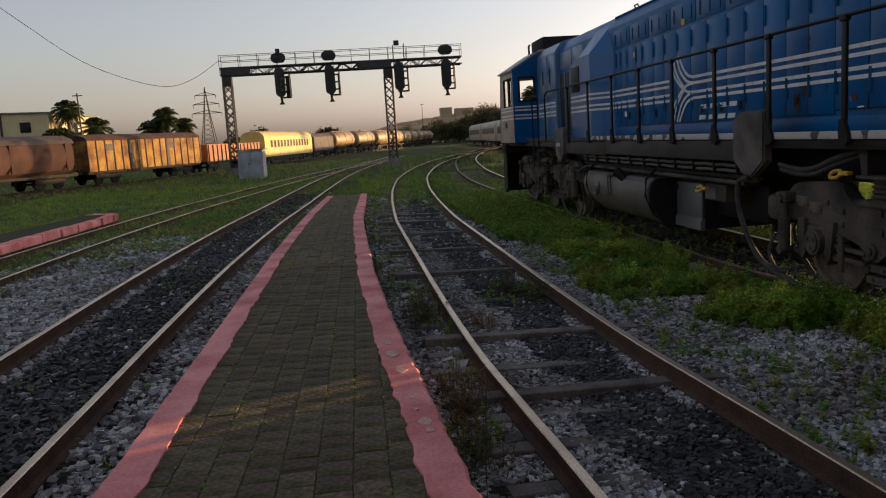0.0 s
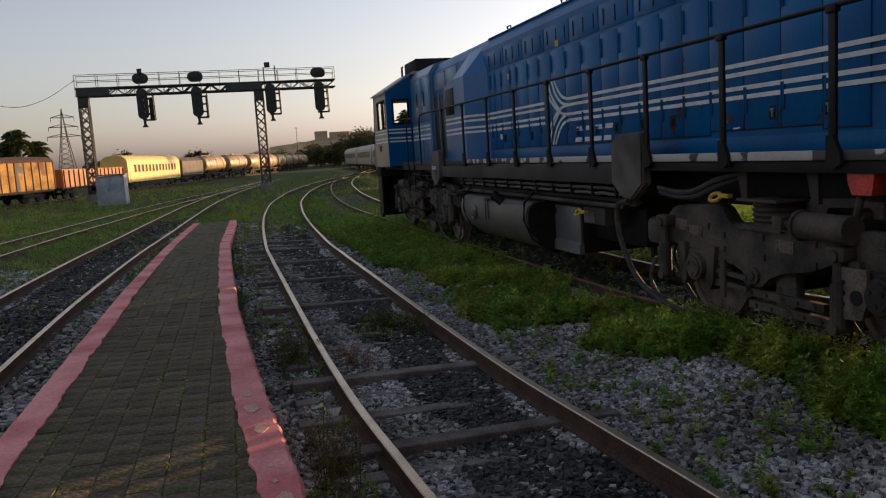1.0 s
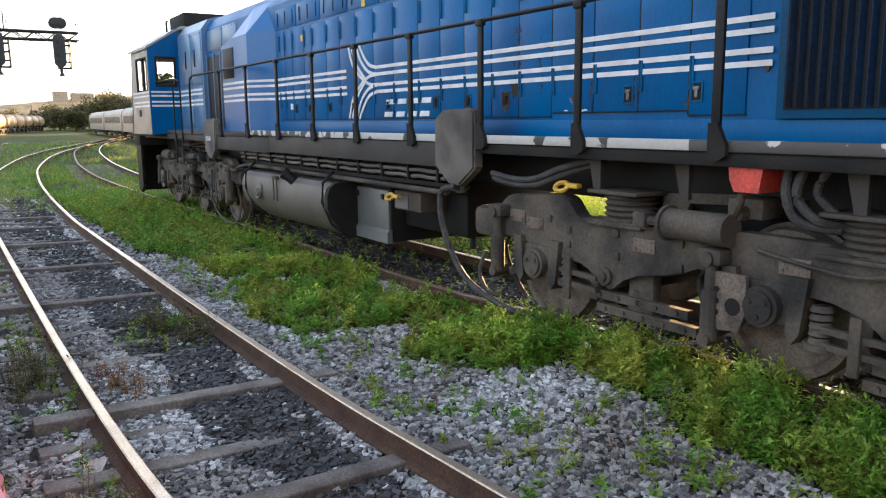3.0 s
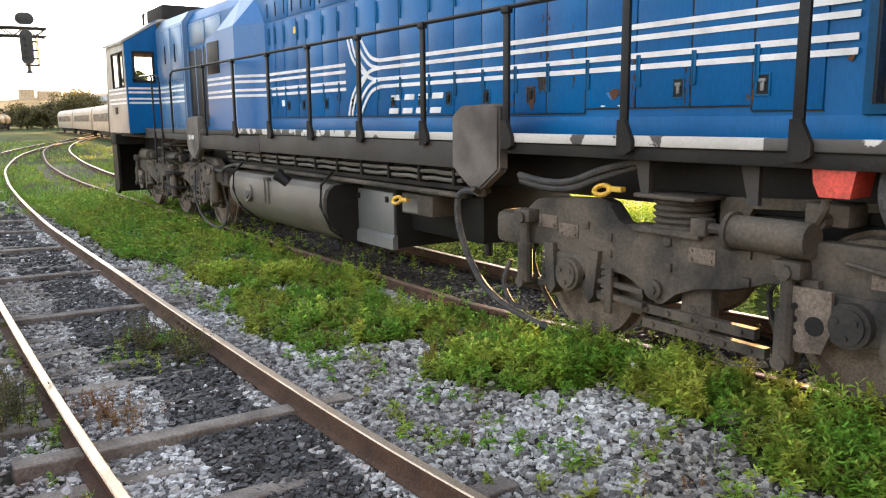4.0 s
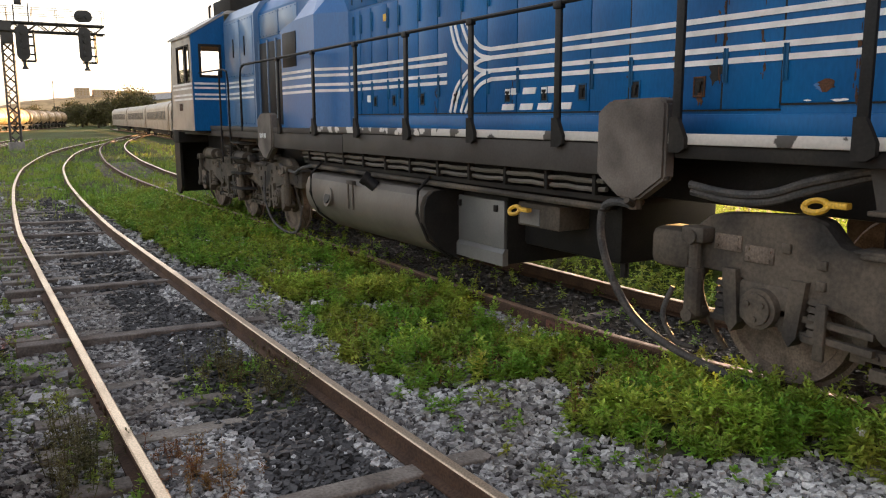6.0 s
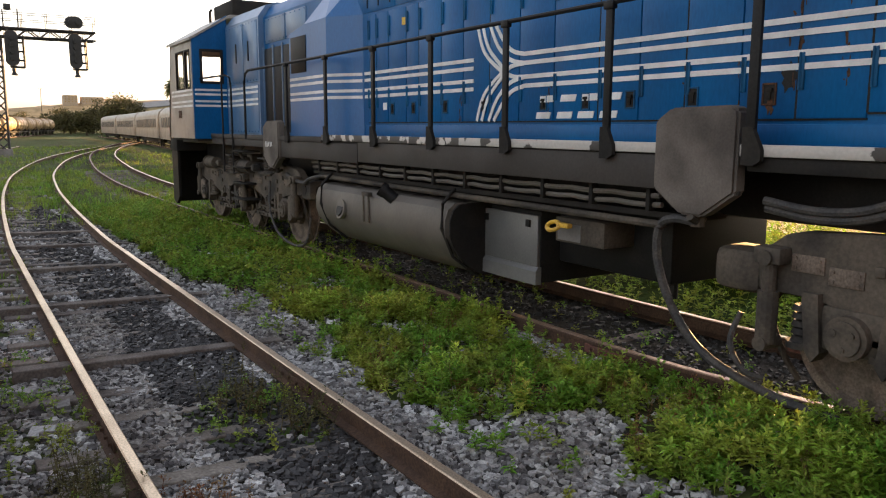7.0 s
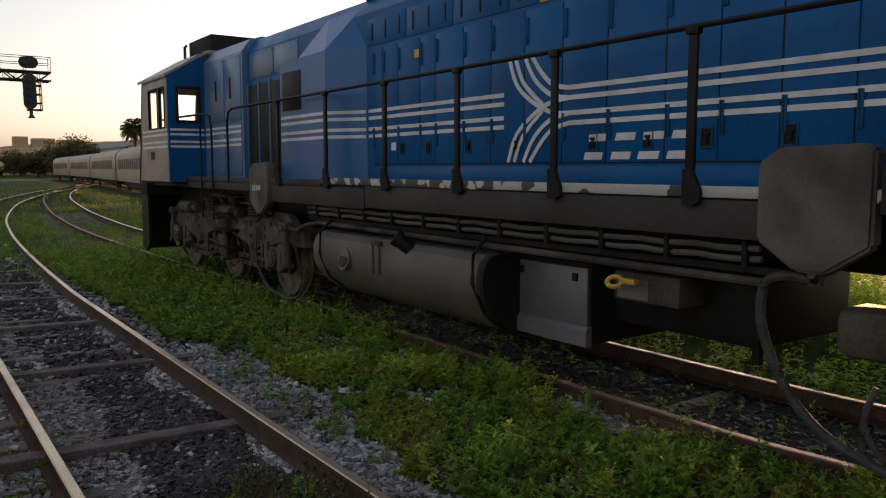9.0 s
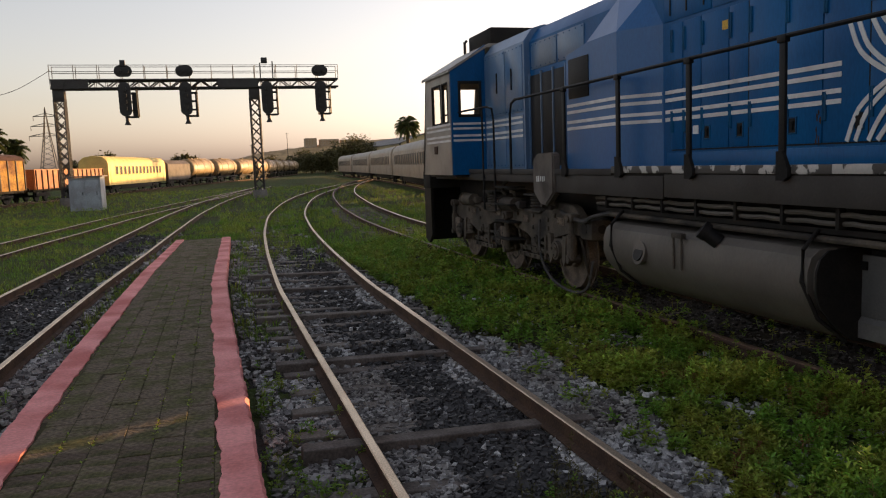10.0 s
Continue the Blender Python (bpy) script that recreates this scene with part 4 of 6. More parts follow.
        lp("end_handrail", bm, BLACK)
    return edge


build_deck()


def shield_cover(y, z):
    """Hexagonal covered box hung outside the walkway."""
    bm = B()
    w = 0.35
    pts = [(y - w, z - 0.03), (y - w + 0.06, z), (y + w - 0.14, z - 0.01), (y + w, z - 0.1), (y + w, z - 0.57), (y + 0.1, z - 0.74), (y - 0.09, z - 0.745), (y - w, z - 0.57)]
    prism(bm, pts, "x", 4.41, 4.53)
    bmesh.ops.bevel(bm, geom=bm.edges[:], offset=0.02, segments=2, affect="EDGES")
    ob = lp("shield_cover", bm, COVER, None, "dark grey cover with pointed lower end")
    bm = B()
    rod(bm, (4.5, y, z - 0.72), (4.5, y, z - 0.82), 0.05, 10)
    tube(bm, [(4.36, y - 0.05, z - 0.74), (4.5, y, z - 0.8), (4.62, y + 0.05, z - 0.78)], 0.025, 6)
    lp("drain_fitting", bm, BOGIE, ob)
    return ob


cover = shield_cover(8.8, 1.98)
cover2 = shield_cover(17.14, 1.93)
for i, (dy, dz) in enumerate(((0.16, 0), (0.1, 0), (0.03, 0.01), (-0.04, 0), (-0.1, 0.01))):
    lbox("label_bar", WHITE, 4.397, 4.401, 17.14 + dy, 17.14 + dy + 0.03, 1.52 + dz, 1.6, 0, cover2)


def build_underside():
    # fuel tank: bulged side, sloping bottom
    prof = [(4.66, 1.06), (4.54, 1.05), (4.46, 0.99), (4.42, 0.88), (4.42, 0.72), (4.46, 0.6), (4.62, 0.42), (4.78, 0.31), (4.98, 0.27)]
    prof = prof + [(mirror_x(x), z) for x, z in prof[::-1]]
    bm = B()
    prism(bm, prof, "y", 11.9, 15.42)
    ends = [f for f in bm.faces if len(f.verts) > 6]
    bmesh.ops.bevel(bm, geom=list({e for f in ends for e in f.edges}), offset=0.06, segments=2, affect="EDGES")
    tank = lp("fuel_tank", bm, TANK, None, "dusty grey fuel tank", sharp=0.5)
    bm = B()
    prism(bm, prof, "y", 11.86, 11.88)
    lp("tank_end", bm, FRAME, tank)
    bm = B()
    rod(bm, (4.43, 14.48, 0.77), (4.38, 14.48, 0.78), 0.13, 16)
    ring = lp("filler_ring", bm, TANK, tank)
    bm = B()
    rod(bm, (4.4, 14.48, 0.77), (4.374, 14.48, 0.78), 0.09, 16)
    lp("sight_hole", bm, BLACK, ring)
    bm = B()
    for yy in (13.68, 13.82):
        rod(bm, (4.4, yy, 1.04), (4.4, yy, 0.68), 0.012, 6)
    box(bm, 4.38, 4.44, 13.66, 13.84, 1.0, 1.05, 0.006)
    lp("level_gauge", bm, BOGIE, tank)
    bm = B()
    rod(bm, (4.5, 13.2, 1.0), (4.4, 13.28, 1.1), 0.075, 12)
    rod(bm, (4.42, 13.27, 1.09), (4.37, 13.3, 1.13), 0.09, 12)
    lp("filler_neck", bm, BLACK, tank)
    for yy in (12.05, 15.2):
        bm = B()
        tube(bm, [(4.6, yy, 1.2), (4.43, yy - 0.03, 1.05), (4.4, yy - 0.05, 0.8), (4.5, yy - 0.12, 0.5), (4.75, yy - 0.15, 0.3)], 0.018, 6)
        lp("strap", bm, FRAME, tank)
    # battery box
    bat = lbox("battery_box", FRAME, 4.9, mirror_x(4.9), 10.98, 11.82, 0.34, 1.04, 0.015, None, "grey metal battery box")
    bm = B()
    box(bm, 4.86, 4.9, 10.99, 11.98, 0.5, 1.0, 0.008)
    prism(bm, [(4.86, 0.5), (4.83, 0.46), (4.83, 0.33), (4.9, 0.33), (4.9, 0.5)], "y", 10.97, 12.0)
    lp("battery_door", bm, ALU, bat, "dull aluminium door with lower lip")
    for yy in (11.1, 11.8):
        lbox("hasp", BLACK, 4.84, 4.862, yy, yy + 0.06, 0.88, 0.95, 0.004, bat)
    # small tagged box
    tag = lbox("junction_box", BOGIE, 4.7, 5.1, 9.92, 10.54, 0.83, 1.05, 0.012, None, "small grey box with yellow lever")
    lbox("box_lid", ALU, 4.692, 4.7, 10.2, 10.5, 0.85, 1.0, 0.0, tag)
    for yy, zz, pa in ((10.42, 0.985, tag), (7.38, 1.31, None)):
        bm = B()
        ring = [(4.57 + 0.03 * math.sin(a), yy + 0.075 * math.cos(a), zz + 0.035 * math.sin(a)) for a in np.linspace(0, math.tau, 15)[:-1]]
        tube(bm, ring + [ring[0]], 0.02, 6)
        box(bm, 4.56, 4.62, yy - 0.2, yy - 0.05, zz - 0.005, zz + 0.035, 0.008)
        lp("lever", bm, YELLOW, pa, "yellow hand lever")
    lbox("air_unit", BLACK, 5.05, mirror_x(5.05), 9.5, 10.9, 0.56, 1.2, 0.03, None, "black underfloor unit")
    bm = B()
    rod(bm, (5.2, 9.6, 0.58), (5.2, 9.6, 0.42), 0.04, 8)
    lp("drain_cock", bm, BLACK)
    # conduits under the sill, held by clamps
    for x, z in ((4.56, 1.34), (4.58, 1.27)):
        bm = B()
        pts = []
        for i in range(41):
            y = 9.2 + i * 6.6 / 40
            pts.append((x, y, z - 0.012 * math.sin(i * math.pi / 3) ** 2))
        tube(bm, pts, 0.022, 6)
        lp("conduit", bm, TANK, None, "grey conduit")
    for i in range(11):
        y = 9.3 + i * 0.62
        lbox("clamp", FRAME, 4.53, 4.6, y - 0.02, y + 0.02, 1.22, 1.39, 0.004)
    lbox("pipe_shelf", FRAME, 4.62, 5.0, 8.95, 15.9, 1.17, 1.215, 0.0)
    bm = B()
    tube(bm, [(4.6, 9.2, 1.12), (4.6, 12, 1.13), (4.6, 15.6, 1.14)], 0.03, 8)
    lp("air_pipe", bm, BOGIE)
    # hoses
    for pts, r in (([(4.52, 8.3, 1.38), (4.55, 8.0, 1.34), (4.55, 7.7, 1.36), (4.57, 7.4, 1.46), (4.65, 7.0, 1.56)], 0.028),
                   ([(4.54, 8.3, 1.33), (4.57, 8.0, 1.29), (4.57, 7.7, 1.31), (4.6, 7.4, 1.41), (4.7, 7.0, 1.54)], 0.028),
                   ([(4.48, 8.8, 1.19), (4.46, 8.98, 1.2), (4.45, 9.1, 1.12), (4.46, 9.1, 0.85), (4.5, 8.95, 0.5), (4.54, 8.68, 0.25), (4.6, 8.2, 0.1), (4.68, 7.8, 0.05)], 0.032),
                   ([(4.56, 8.45, 0.62), (4.5, 8.48, 0.42), (4.52, 8.38, 0.24), (4.6, 8.28, 0.2)], 0.02),
                   ([(4.6, 5.3, 1.56), (4.55, 5.28, 1.4), (4.58, 5.2, 1.24), (4.7, 5.0, 1.2)], 0.03),
                   ([(4.6, 5.2, 1.56), (4.57, 5.22, 1.4), (4.6, 5.1, 1.26), (4.75, 4.95, 1.22)], 0.03),
                   ([(4.62, 5.06, 1.56), (4.62, 5.12, 1.42), (4.66, 5.02, 1.3)], 0.026),
                   ([(4.6, 4.55, 1.56), (4.57, 4.45, 1.4), (4.62, 4.3, 1.25), (4.75, 4.15, 1.22)], 0.035),
                   ([(4.62, 4.62, 1.56), (4.59, 4.55, 1.42), (4.64, 4.4, 1.28), (4.8, 4.2, 1.24)], 0.035),
                   ([(4.58, 16.9, 1.1), (4.55, 16.6, 1.05), (4.58, 16.2, 1.0), (4.55, 15.9, 1.08), (4.6, 15.5, 1.15)], 0.028),
                   ([(4.55, 17.6, 0.95), (4.5, 17.5, 0.5), (4.52, 17.2, 0.15), (4.55, 16.6, 0.02), (4.56, 16.1, 0.12), (4.58, 15.95, 0.5)], 0.02)):
        bm = B()
        tube(bm, spline(pts, 5), r, 8)
        lp("hose", bm, RUBBER, None, "dusty black rubber hose")
    red = lbox("sand_box", BOGIE, 4.5, 4.8, 5.38, 5.72, 1.57, 1.64, 0.006)
    bm = B()
    prism(bm, [(5.41, 1.58), (5.67, 1.58), (5.66, 1.48), (5.62, 1.4), (5.44, 1.4)], "x", 4.5, 4.72)
    lp("fitting_cover", bm, RED, red, "red plastic cover")


build_underside()


def build_bogie(cy, sgn):
    """Three-axle bogie; sgn 1 has its damper end towards the fuel tank for the rear bogie."""
    def Y(d):
        return cy + sgn * d

    fx = 4.62
    outer = [(2.8, 0.78), (2.82, 0.96), (2.74, 1.08), (2.62, 1.17), (2.5, 1.2), (1.86, 1.24), (1.75, 1.21), (1.67, 1.08), (1.58, 1.05), (0.25, 1.07), (0.1, 1.12), (-0.55, 1.12), (-0.75, 1.08), (-2.9, 1.08), (-3.1, 1.0), (-3.1, 0.8),
             (-2.75, 0.8), (-2.55, 0.72), (-1.9, 0.68), (-1.6, 0.56), (-1.35, 0.54), (-1.0, 0.56), (-0.9, 0.62), (-0.78, 0.74), (-0.6, 0.77), (-0.1, 0.78), (0.15, 0.85), (0.4, 0.84), (0.52, 0.77), (0.68, 0.71), (0.95, 0.7),
             (1.12, 0.63), (1.2, 0.53), (1.28, 0.51), (1.38, 0.55), (1.48, 0.66), (1.6, 0.68), (1.95, 0.68), (2.1, 0.75), (2.4, 0.79)]
    bm = B()
    for x0, x1 in ((fx, fx + 0.14), (mirror_x(fx + 0.14), mirror_x(fx))):
        prism(bm, [(Y(d), z) for d, z in outer], "x", x0, x1)
    bmesh.ops.bevel(bm, geom=[e for e in bm.edges if e.calc_length() > 0.1], offset=0.018, segments=1, affect="EDGES")
    for d in (1.15, -1.15):
        box(bm, fx + 0.12, mirror_x(fx + 0.12), Y(d) - 0.18, Y(d) + 0.18, 0.62, 0.98, 0.02)
    frame_ob = lp("bogie_frame", bm, BOGIE, None, "dusty cast steel bogie frame", sharp=0.5)
    axles = (2.14, -0.16, -2.38)
    for d in axles:
        up = float(loco_rise(Y(d)))
        bm = B()
        for x0, u in ((4.84, 1), (mirror_x(4.84), -1)):
            seg = 36
            rings = []
            for px, r in ((0.14, 0.3), (0.14, 0.52), (0.105, 0.545), (0.1, 0.515), (-0.01, 0.5), (-0.012, 0.44), (0.02, 0.42), (0.03, 0.2), (-0.04, 0.18), (-0.04, 0.02)):
                rings.append([bm.verts.new((x0 + u * px, Y(d) + r * math.cos(k * math.tau / seg), 0.475 + r * math.sin(k * math.tau / seg))) for k in range(seg)])
            for a, b in zip(rings, rings[1:]):
                for k in range(seg):
                    bm.faces.new((a[k], a[(k + 1) % seg], b[(k + 1) % seg], b[k]))
            bm.faces.new(rings[0])
            bm.faces.new(rings[-1])
        rod(bm, (4.84, Y(d), 0.475), (mirror_x(4.84), Y(d), 0.475), 0.09, 12)
        bmesh.ops.translate(bm, vec=(0, 0, 1.0 * up), verts=bm.verts)
        lp("wheelset", bm, WHEEL, frame_ob, "dusty steel wheels on an axle", sharp=0.5)
        bm = B()
        box(bm, 4.6, 4.8, Y(d) - 0.2, Y(d) + 0.2, 0.42, 0.7, 0.03)
        rod(bm, (4.6, Y(d), 0.535), (4.54, Y(d), 0.535), 0.135, 18)
        rod(bm, (4.545, Y(d), 0.535), (4.52, Y(d), 0.535), 0.105, 18)
        for k in range(3):
            a = k * math.tau / 3 + 0.5
            rod(bm, (4.525, Y(d) + 0.065 * math.cos(a), 0.535 + 0.065 * math.sin(a)), (4.505, Y(d) + 0.065 * math.cos(a), 0.535 + 0.065 * math.sin(a)), 0.02, 6)
        for e in (-0.26, 0.26):
            prism(bm, [(Y(d + e) - 0.055, 0.76), (Y(d + e) + 0.055, 0.76), (Y(d + e * 0.85) + 0.05, 0.4), (Y(d + e * 0.85), 0.33), (Y(d + e * 0.85) - 0.05, 0.4)], "x", 4.57, 4.7)
        bmesh.ops.translate(bm, vec=(0, 0, 0.8 * up), verts=bm.verts)
        lp("axle_box", bm, BOGIE, frame_ob, "round-capped axle box", sharp=0.5)
        # brake hanger, shoe and sand pipe by each wheel
        bm = B()
        e = -0.62 if d > -1 else 0.62
        prism(bm, [(Y(d + e) - 0.04, 0.8), (Y(d + e) + 0.04, 0.8), (Y(d + e * 0.95) + 0.05, 0.3), (Y(d + e * 0.95) - 0.05, 0.3)], "x", 4.72, 4.78)
        prism(bm, [(Y(d + e * 0.9) - 0.05, 0.72), (Y(d + e * 0.86) + 0.03, 0.7), (Y(d + e * 0.84), 0.35), (Y(d + e * 0.9) - 0.07, 0.35)], "x", 4.8, 4.92)
        rod(bm, (4.7, Y(d + e), 0.36), (4.95, Y(d + e), 0.36), 0.035, 8)
        bmesh.ops.translate(bm, vec=(0, 0, 0.8 * up), verts=bm.verts)
        lp("brake_shoe", bm, BOGIE, frame_ob)
        bm = B()
        f = 0.7 if d > -1 else -0.7
        tube(bm, spline([(4.72, Y(d + f * 0.6), 0.9), (4.7, Y(d + f * 0.85), 0.6), (4.78, Y(d + f * 0.8), 0.3), (4.86, Y(d + f * 0.68), 0.1)], 4), 0.022, 6)
        bmesh.ops.translate(bm, vec=(0, 0, 0.8 * up), verts=bm.verts)
        lp("sand_pipe", bm, BOGIE, frame_ob)
    # rubber spring stacks
    for d in (1.21, -0.78):
        bm = B()
        for k in range(5):
            z = 1.06 + 0.045 * k
            rod(bm, (4.8, Y(d), z), (4.8, Y(d), z + 0.02), 0.2, 18, 0.22)
            rod(bm, (4.8, Y(d), z + 0.02), (4.8, Y(d), z + 0.045), 0.22, 18, 0.185)
        lp("rubber_spring", bm, BOGIE, frame_ob, "ribbed rubber spring stack", sharp=0.4)
        bm = B()
        box(bm, 4.56, 5.0, Y(d) - 0.27, Y(d) + 0.27, 1.285, 1.315, 0.008)
        box(bm, 4.58, 5.0, Y(d) - 0.3, Y(d) + 0.3, 1.03, 1.06, 0.008)
        lp("spring_seat", bm, BOGIE, frame_ob)
    # dampers
    for d, dz in ((2.67, -0.04), (0.22, -0.13), (-2.72, -0.04)):
        bm = B()
        rod(bm, (4.55, Y(d), 1.06), (4.55, Y(d), 0.82), 0.045, 12)
        rod(bm, (4.55, Y(d), 0.84), (4.55, Y(d), 0.5), 0.066, 12)
        rod(bm, (4.48, Y(d), 1.06), (4.64, Y(d), 1.06), 0.05, 10)
        rod(bm, (4.48, Y(d), 0.5), (4.66, Y(d), 0.5), 0.05, 10)
        box(bm, 4.5, 4.64, Y(d) - 0.1, Y(d) + 0.1, 1.02, 1.13, 0.02)
        bmesh.ops.translate(bm, vec=(0, 0, dz), verts=bm.verts)
        lp("damper", bm, BOGIE, frame_ob, "upright damper", sharp=0.5)
    # brake cylinder and linkage
    for d in (0.36, -1.75):
        bm = B()
        rod(bm, (4.56, Y(d) - 0.27, 1.13), (4.56, Y(d) + 0.25, 1.13), 0.11, 18)
        rod(bm, (4.56, Y(d) + 0.25, 1.13), (4.56, Y(d) + 0.28, 1.13), 0.13, 18)
        rod(bm, (4.56, Y(d) + sgn * 0.25, 1.13), (4.56, Y(d) + sgn * 0.56, 1.13), 0.035, 8)
        box(bm, 4.5, 4.62, Y(d) + sgn * 0.5 - 0.06, Y(d) + sgn * 0.5 + 0.06, 1.08, 1.19, 0.01)
        lp("brake_cylinder", bm, BOGIE, frame_ob, "horizontal brake cylinder", sharp=0.5)
    for d0, d1, z0, z1 in ((1.5, 0.5, 0.45, 0.45), (1.44, 0.42, 0.34, 0.34), (-0.85, -1.8, 0.42, 0.4), (-0.8, -1.75, 0.31, 0.3)):
        bm = B()
        prism(bm, [(Y(d0), z0 - 0.035), (Y(d0), z0 + 0.035), (Y(d1), z1 + 0.035), (Y(d1), z1 - 0.035)], "x", 4.66, 4.72)
        for k in range(5):
            t = 0.1 + 0.2 * k
            rod(bm, (4.66, Y(d0 + (d1 - d0) * t), z0 + (z1 - z0) * t), (4.64, Y(d0 + (d1 - d0) * t), z0 + (z1 - z0) * t), 0.02, 6)
        lp("brake_beam", bm, BOGIE, frame_ob)
    for d in (1.0, -1.25):
        bm = B()
        box(bm, 4.7, 4.8, Y(d) - 0.13, Y(d) + 0.13, 0.34, 0.7, 0.02)
        lp("beam_hanger", bm, BOGIE, frame_ob)
    bm = B()
    for d, z in ((1.75, 0.95), (1.75, 0.82), (1.19, 0.98), (1.18, 0.8), (0.55, 0.98), (0.55, 0.8), (2.0, 1.02), (-1.35, 0.95), (-1.35, 0.8), (-2.0, 0.92), (-2.1, 0.64), (-0.98, 0.62), (-1.3, 0.62)):
        box(bm, fx - 0.022, fx + 0.01, Y(d) - 0.03, Y(d) + 0.03, z - 0.03, z + 0.03, 0.006)
    tagged(lp("frame_bolts", bm, BOGIE, frame_ob), kind="stuff")
    bm = B()
    tube(bm, spline([(4.6, Y(-0.1), 1.02), (4.58, Y(-0.5), 0.97), (4.57, Y(-0.8), 0.96), (4.57, Y(-1.2), 1.02), (4.58, Y(-2.2), 1.04)], 5), 0.016, 6)
    lp("brake_pipe", bm, BOGIE, frame_ob)
    # slack safety chain
    bm = B()
    ch = spline([(4.6, Y(0.95), 0.56), (4.56, Y(0.8), 0.4), (4.55, Y(0.6), 0.26), (4.58, Y(0.36), 0.3)], 8)
    for i, p in enumerate(ch):
        q = [p + Vector((0.012 * math.sin(a) * (i % 2), 0.022 * math.cos(a), 0.014 * math.sin(a))) for a in np.linspace(0, math.tau, 7)]
        tube(bm, q, 0.005, 4)
    lp("chain", bm, BOGIE, frame_ob)
    for d in (1.3, -1.2):
        bm = B()
        rod(bm, (fx - 0.03, Y(d), 0.62), (fx + 0.05, Y(d), 0.62), 0.075, 14)
        rod(bm, (fx - 0.05, Y(d), 0.62), (fx - 0.02, Y(d), 0.62), 0.04, 8)
        lp("pivot_boss", bm, BOGIE, frame_ob)
        for z in (0.6, 0.5):
            bm = B()
            prism(bm, [(Y(d + 0.72), z - 0.02), (Y(d + 0.72), z + 0.02), (Y(d + 0.1), z), (Y(d + 0.1), z - 0.04)], "x", 4.6, 4.64)
            lp("tie_bar", bm, BOGIE, frame_ob)
        bm = B()
        box(bm, 4.57, 4.6, Y(d + 0.42) - 0.035, Y(d + 0.42) + 0.035, 0.36, 0.72, 0.008)
        lp("strap", bm, BOGIE, frame_ob)
    for d in (0.1, -2.5):
        bm = B()
        prism(bm, [(Y(d) - 0.16, 0.74), (Y(d) + 0.16, 0.74), (Y(d) + 0.14, 0.45), (Y(d) + 0.04, 0.34), (Y(d) - 0.12, 0.36), (Y(d) - 0.17, 0.5)], "x", 4.535, 4.565)
        up = 0.7 * float(loco_rise(Y(d)))
        bmesh.ops.translate(bm, vec=(0, 0, up), verts=bm.verts)
        plate = lp("guide_plate", bm, WHEEL, frame_ob)
        for e, z, rad in ((0.06, 0.46, 0.022), (0.06, 0.54, 0.022), (0.06, 0.62, 0.022), (-0.07, 0.52, 0.06)):
            bm = B()
            rod(bm, (4.53, Y(d) + e, z + up), (4.54, Y(d) + e, z + up), rad, 12)
            lp("hole", bm, BLACK, plate)
    bm = B()
    box(bm, 4.6, 4.92, Y(2.97) - 0.19, Y(2.97) + 0.19, 0.74, 1.04, 0.07)
    cap = lp("frame_end", bm, BOGIE, frame_ob)
    bm = B()
    rod(bm, (4.76, Y(3.165), 0.9), (4.76, Y(3.15), 0.9), 0.06, 14)
    lp("hole", bm, BLACK, cap)
    if sgn < 0:
        bm = B()
        rod(bm, (4.594, Y(2.97), 0.9), (4.606, Y(2.97), 0.9), 0.075, 16)
        lp("hole", bm, BLACK, cap)
    # welded flanges, spring pots and lifting lugs on the frame side
    for d0, d1, z in ((1.55, 0.3, 1.052), (-0.75, -2.85, 1.062)):
        bm = B()
        box(bm, fx - 0.03, fx + 0.17, min(Y(d0), Y(d1)), max(Y(d0), Y(d1)), z, z + 0.025, 0.005)
        lp("flange", bm, BOGIE, frame_ob)
    for d in axles:
        for e in (-0.36, 0.34):
            bm = B()
            for k in range(5):
                rod(bm, (4.66, Y(d + e), 0.5 + 0.05 * k), (4.66, Y(d + e), 0.535 + 0.05 * k), 0.075, 12, 0.06)
            rod(bm, (4.66, Y(d + e), 0.46), (4.66, Y(d + e), 0.5), 0.1, 12)
            lp("coil_spring", bm, BOGIE, frame_ob)
    for d, z in ((2.45, 1.0), (2.2, 0.95), (0.9, 0.92), (-0.35, 0.95), (-1.7, 0.9)):
        bm = B()
        box(bm, fx - 0.012, fx + 0.005, Y(d) - 0.11, Y(d) + 0.11, z - 0.055, z + 0.055, 0.004)
        for u, v in ((-0.08, -0.03), (0.08, -0.03), (-0.08, 0.03), (0.08, 0.03)):
            rod(bm, (fx - 0.022, Y(d) + u, z + v), (fx - 0.01, Y(d) + u, z + v), 0.012, 6)
        lp("cover_plate", bm, WHEEL, frame_ob)
    bm = B()
    prism(bm, [(Y(0.98), 1.08), (Y(0.98), 1.3), (Y(0.2), 1.34), (Y(-0.2), 1.34), (Y(-0.2), 1.3), (Y(0.1), 1.27), (Y(0.72), 1.24), (Y(0.8), 1.08)], "x", 4.9, 4.96)
    box(bm, 4.7, 4.95, Y(0.1) - 0.14, Y(0.1) + 0.14, 1.2, 1.34, 0.02)
    rod(bm, (4.62, Y(0.1), 1.24), (4.72, Y(0.1), 1.24), 0.05, 10)
    tube(bm, spline([(4.6, Y(0.1), 1.24), (4.56, Y(0.02), 1.38), (4.62, Y(0.08), 1.5), (4.68, Y(0.1), 1.58)], 4), 0.03, 8)
    lp("traction_link", bm, BOGIE, frame_ob)
    # unseen black block added to shut out light between frame and bogie
    bm = B()
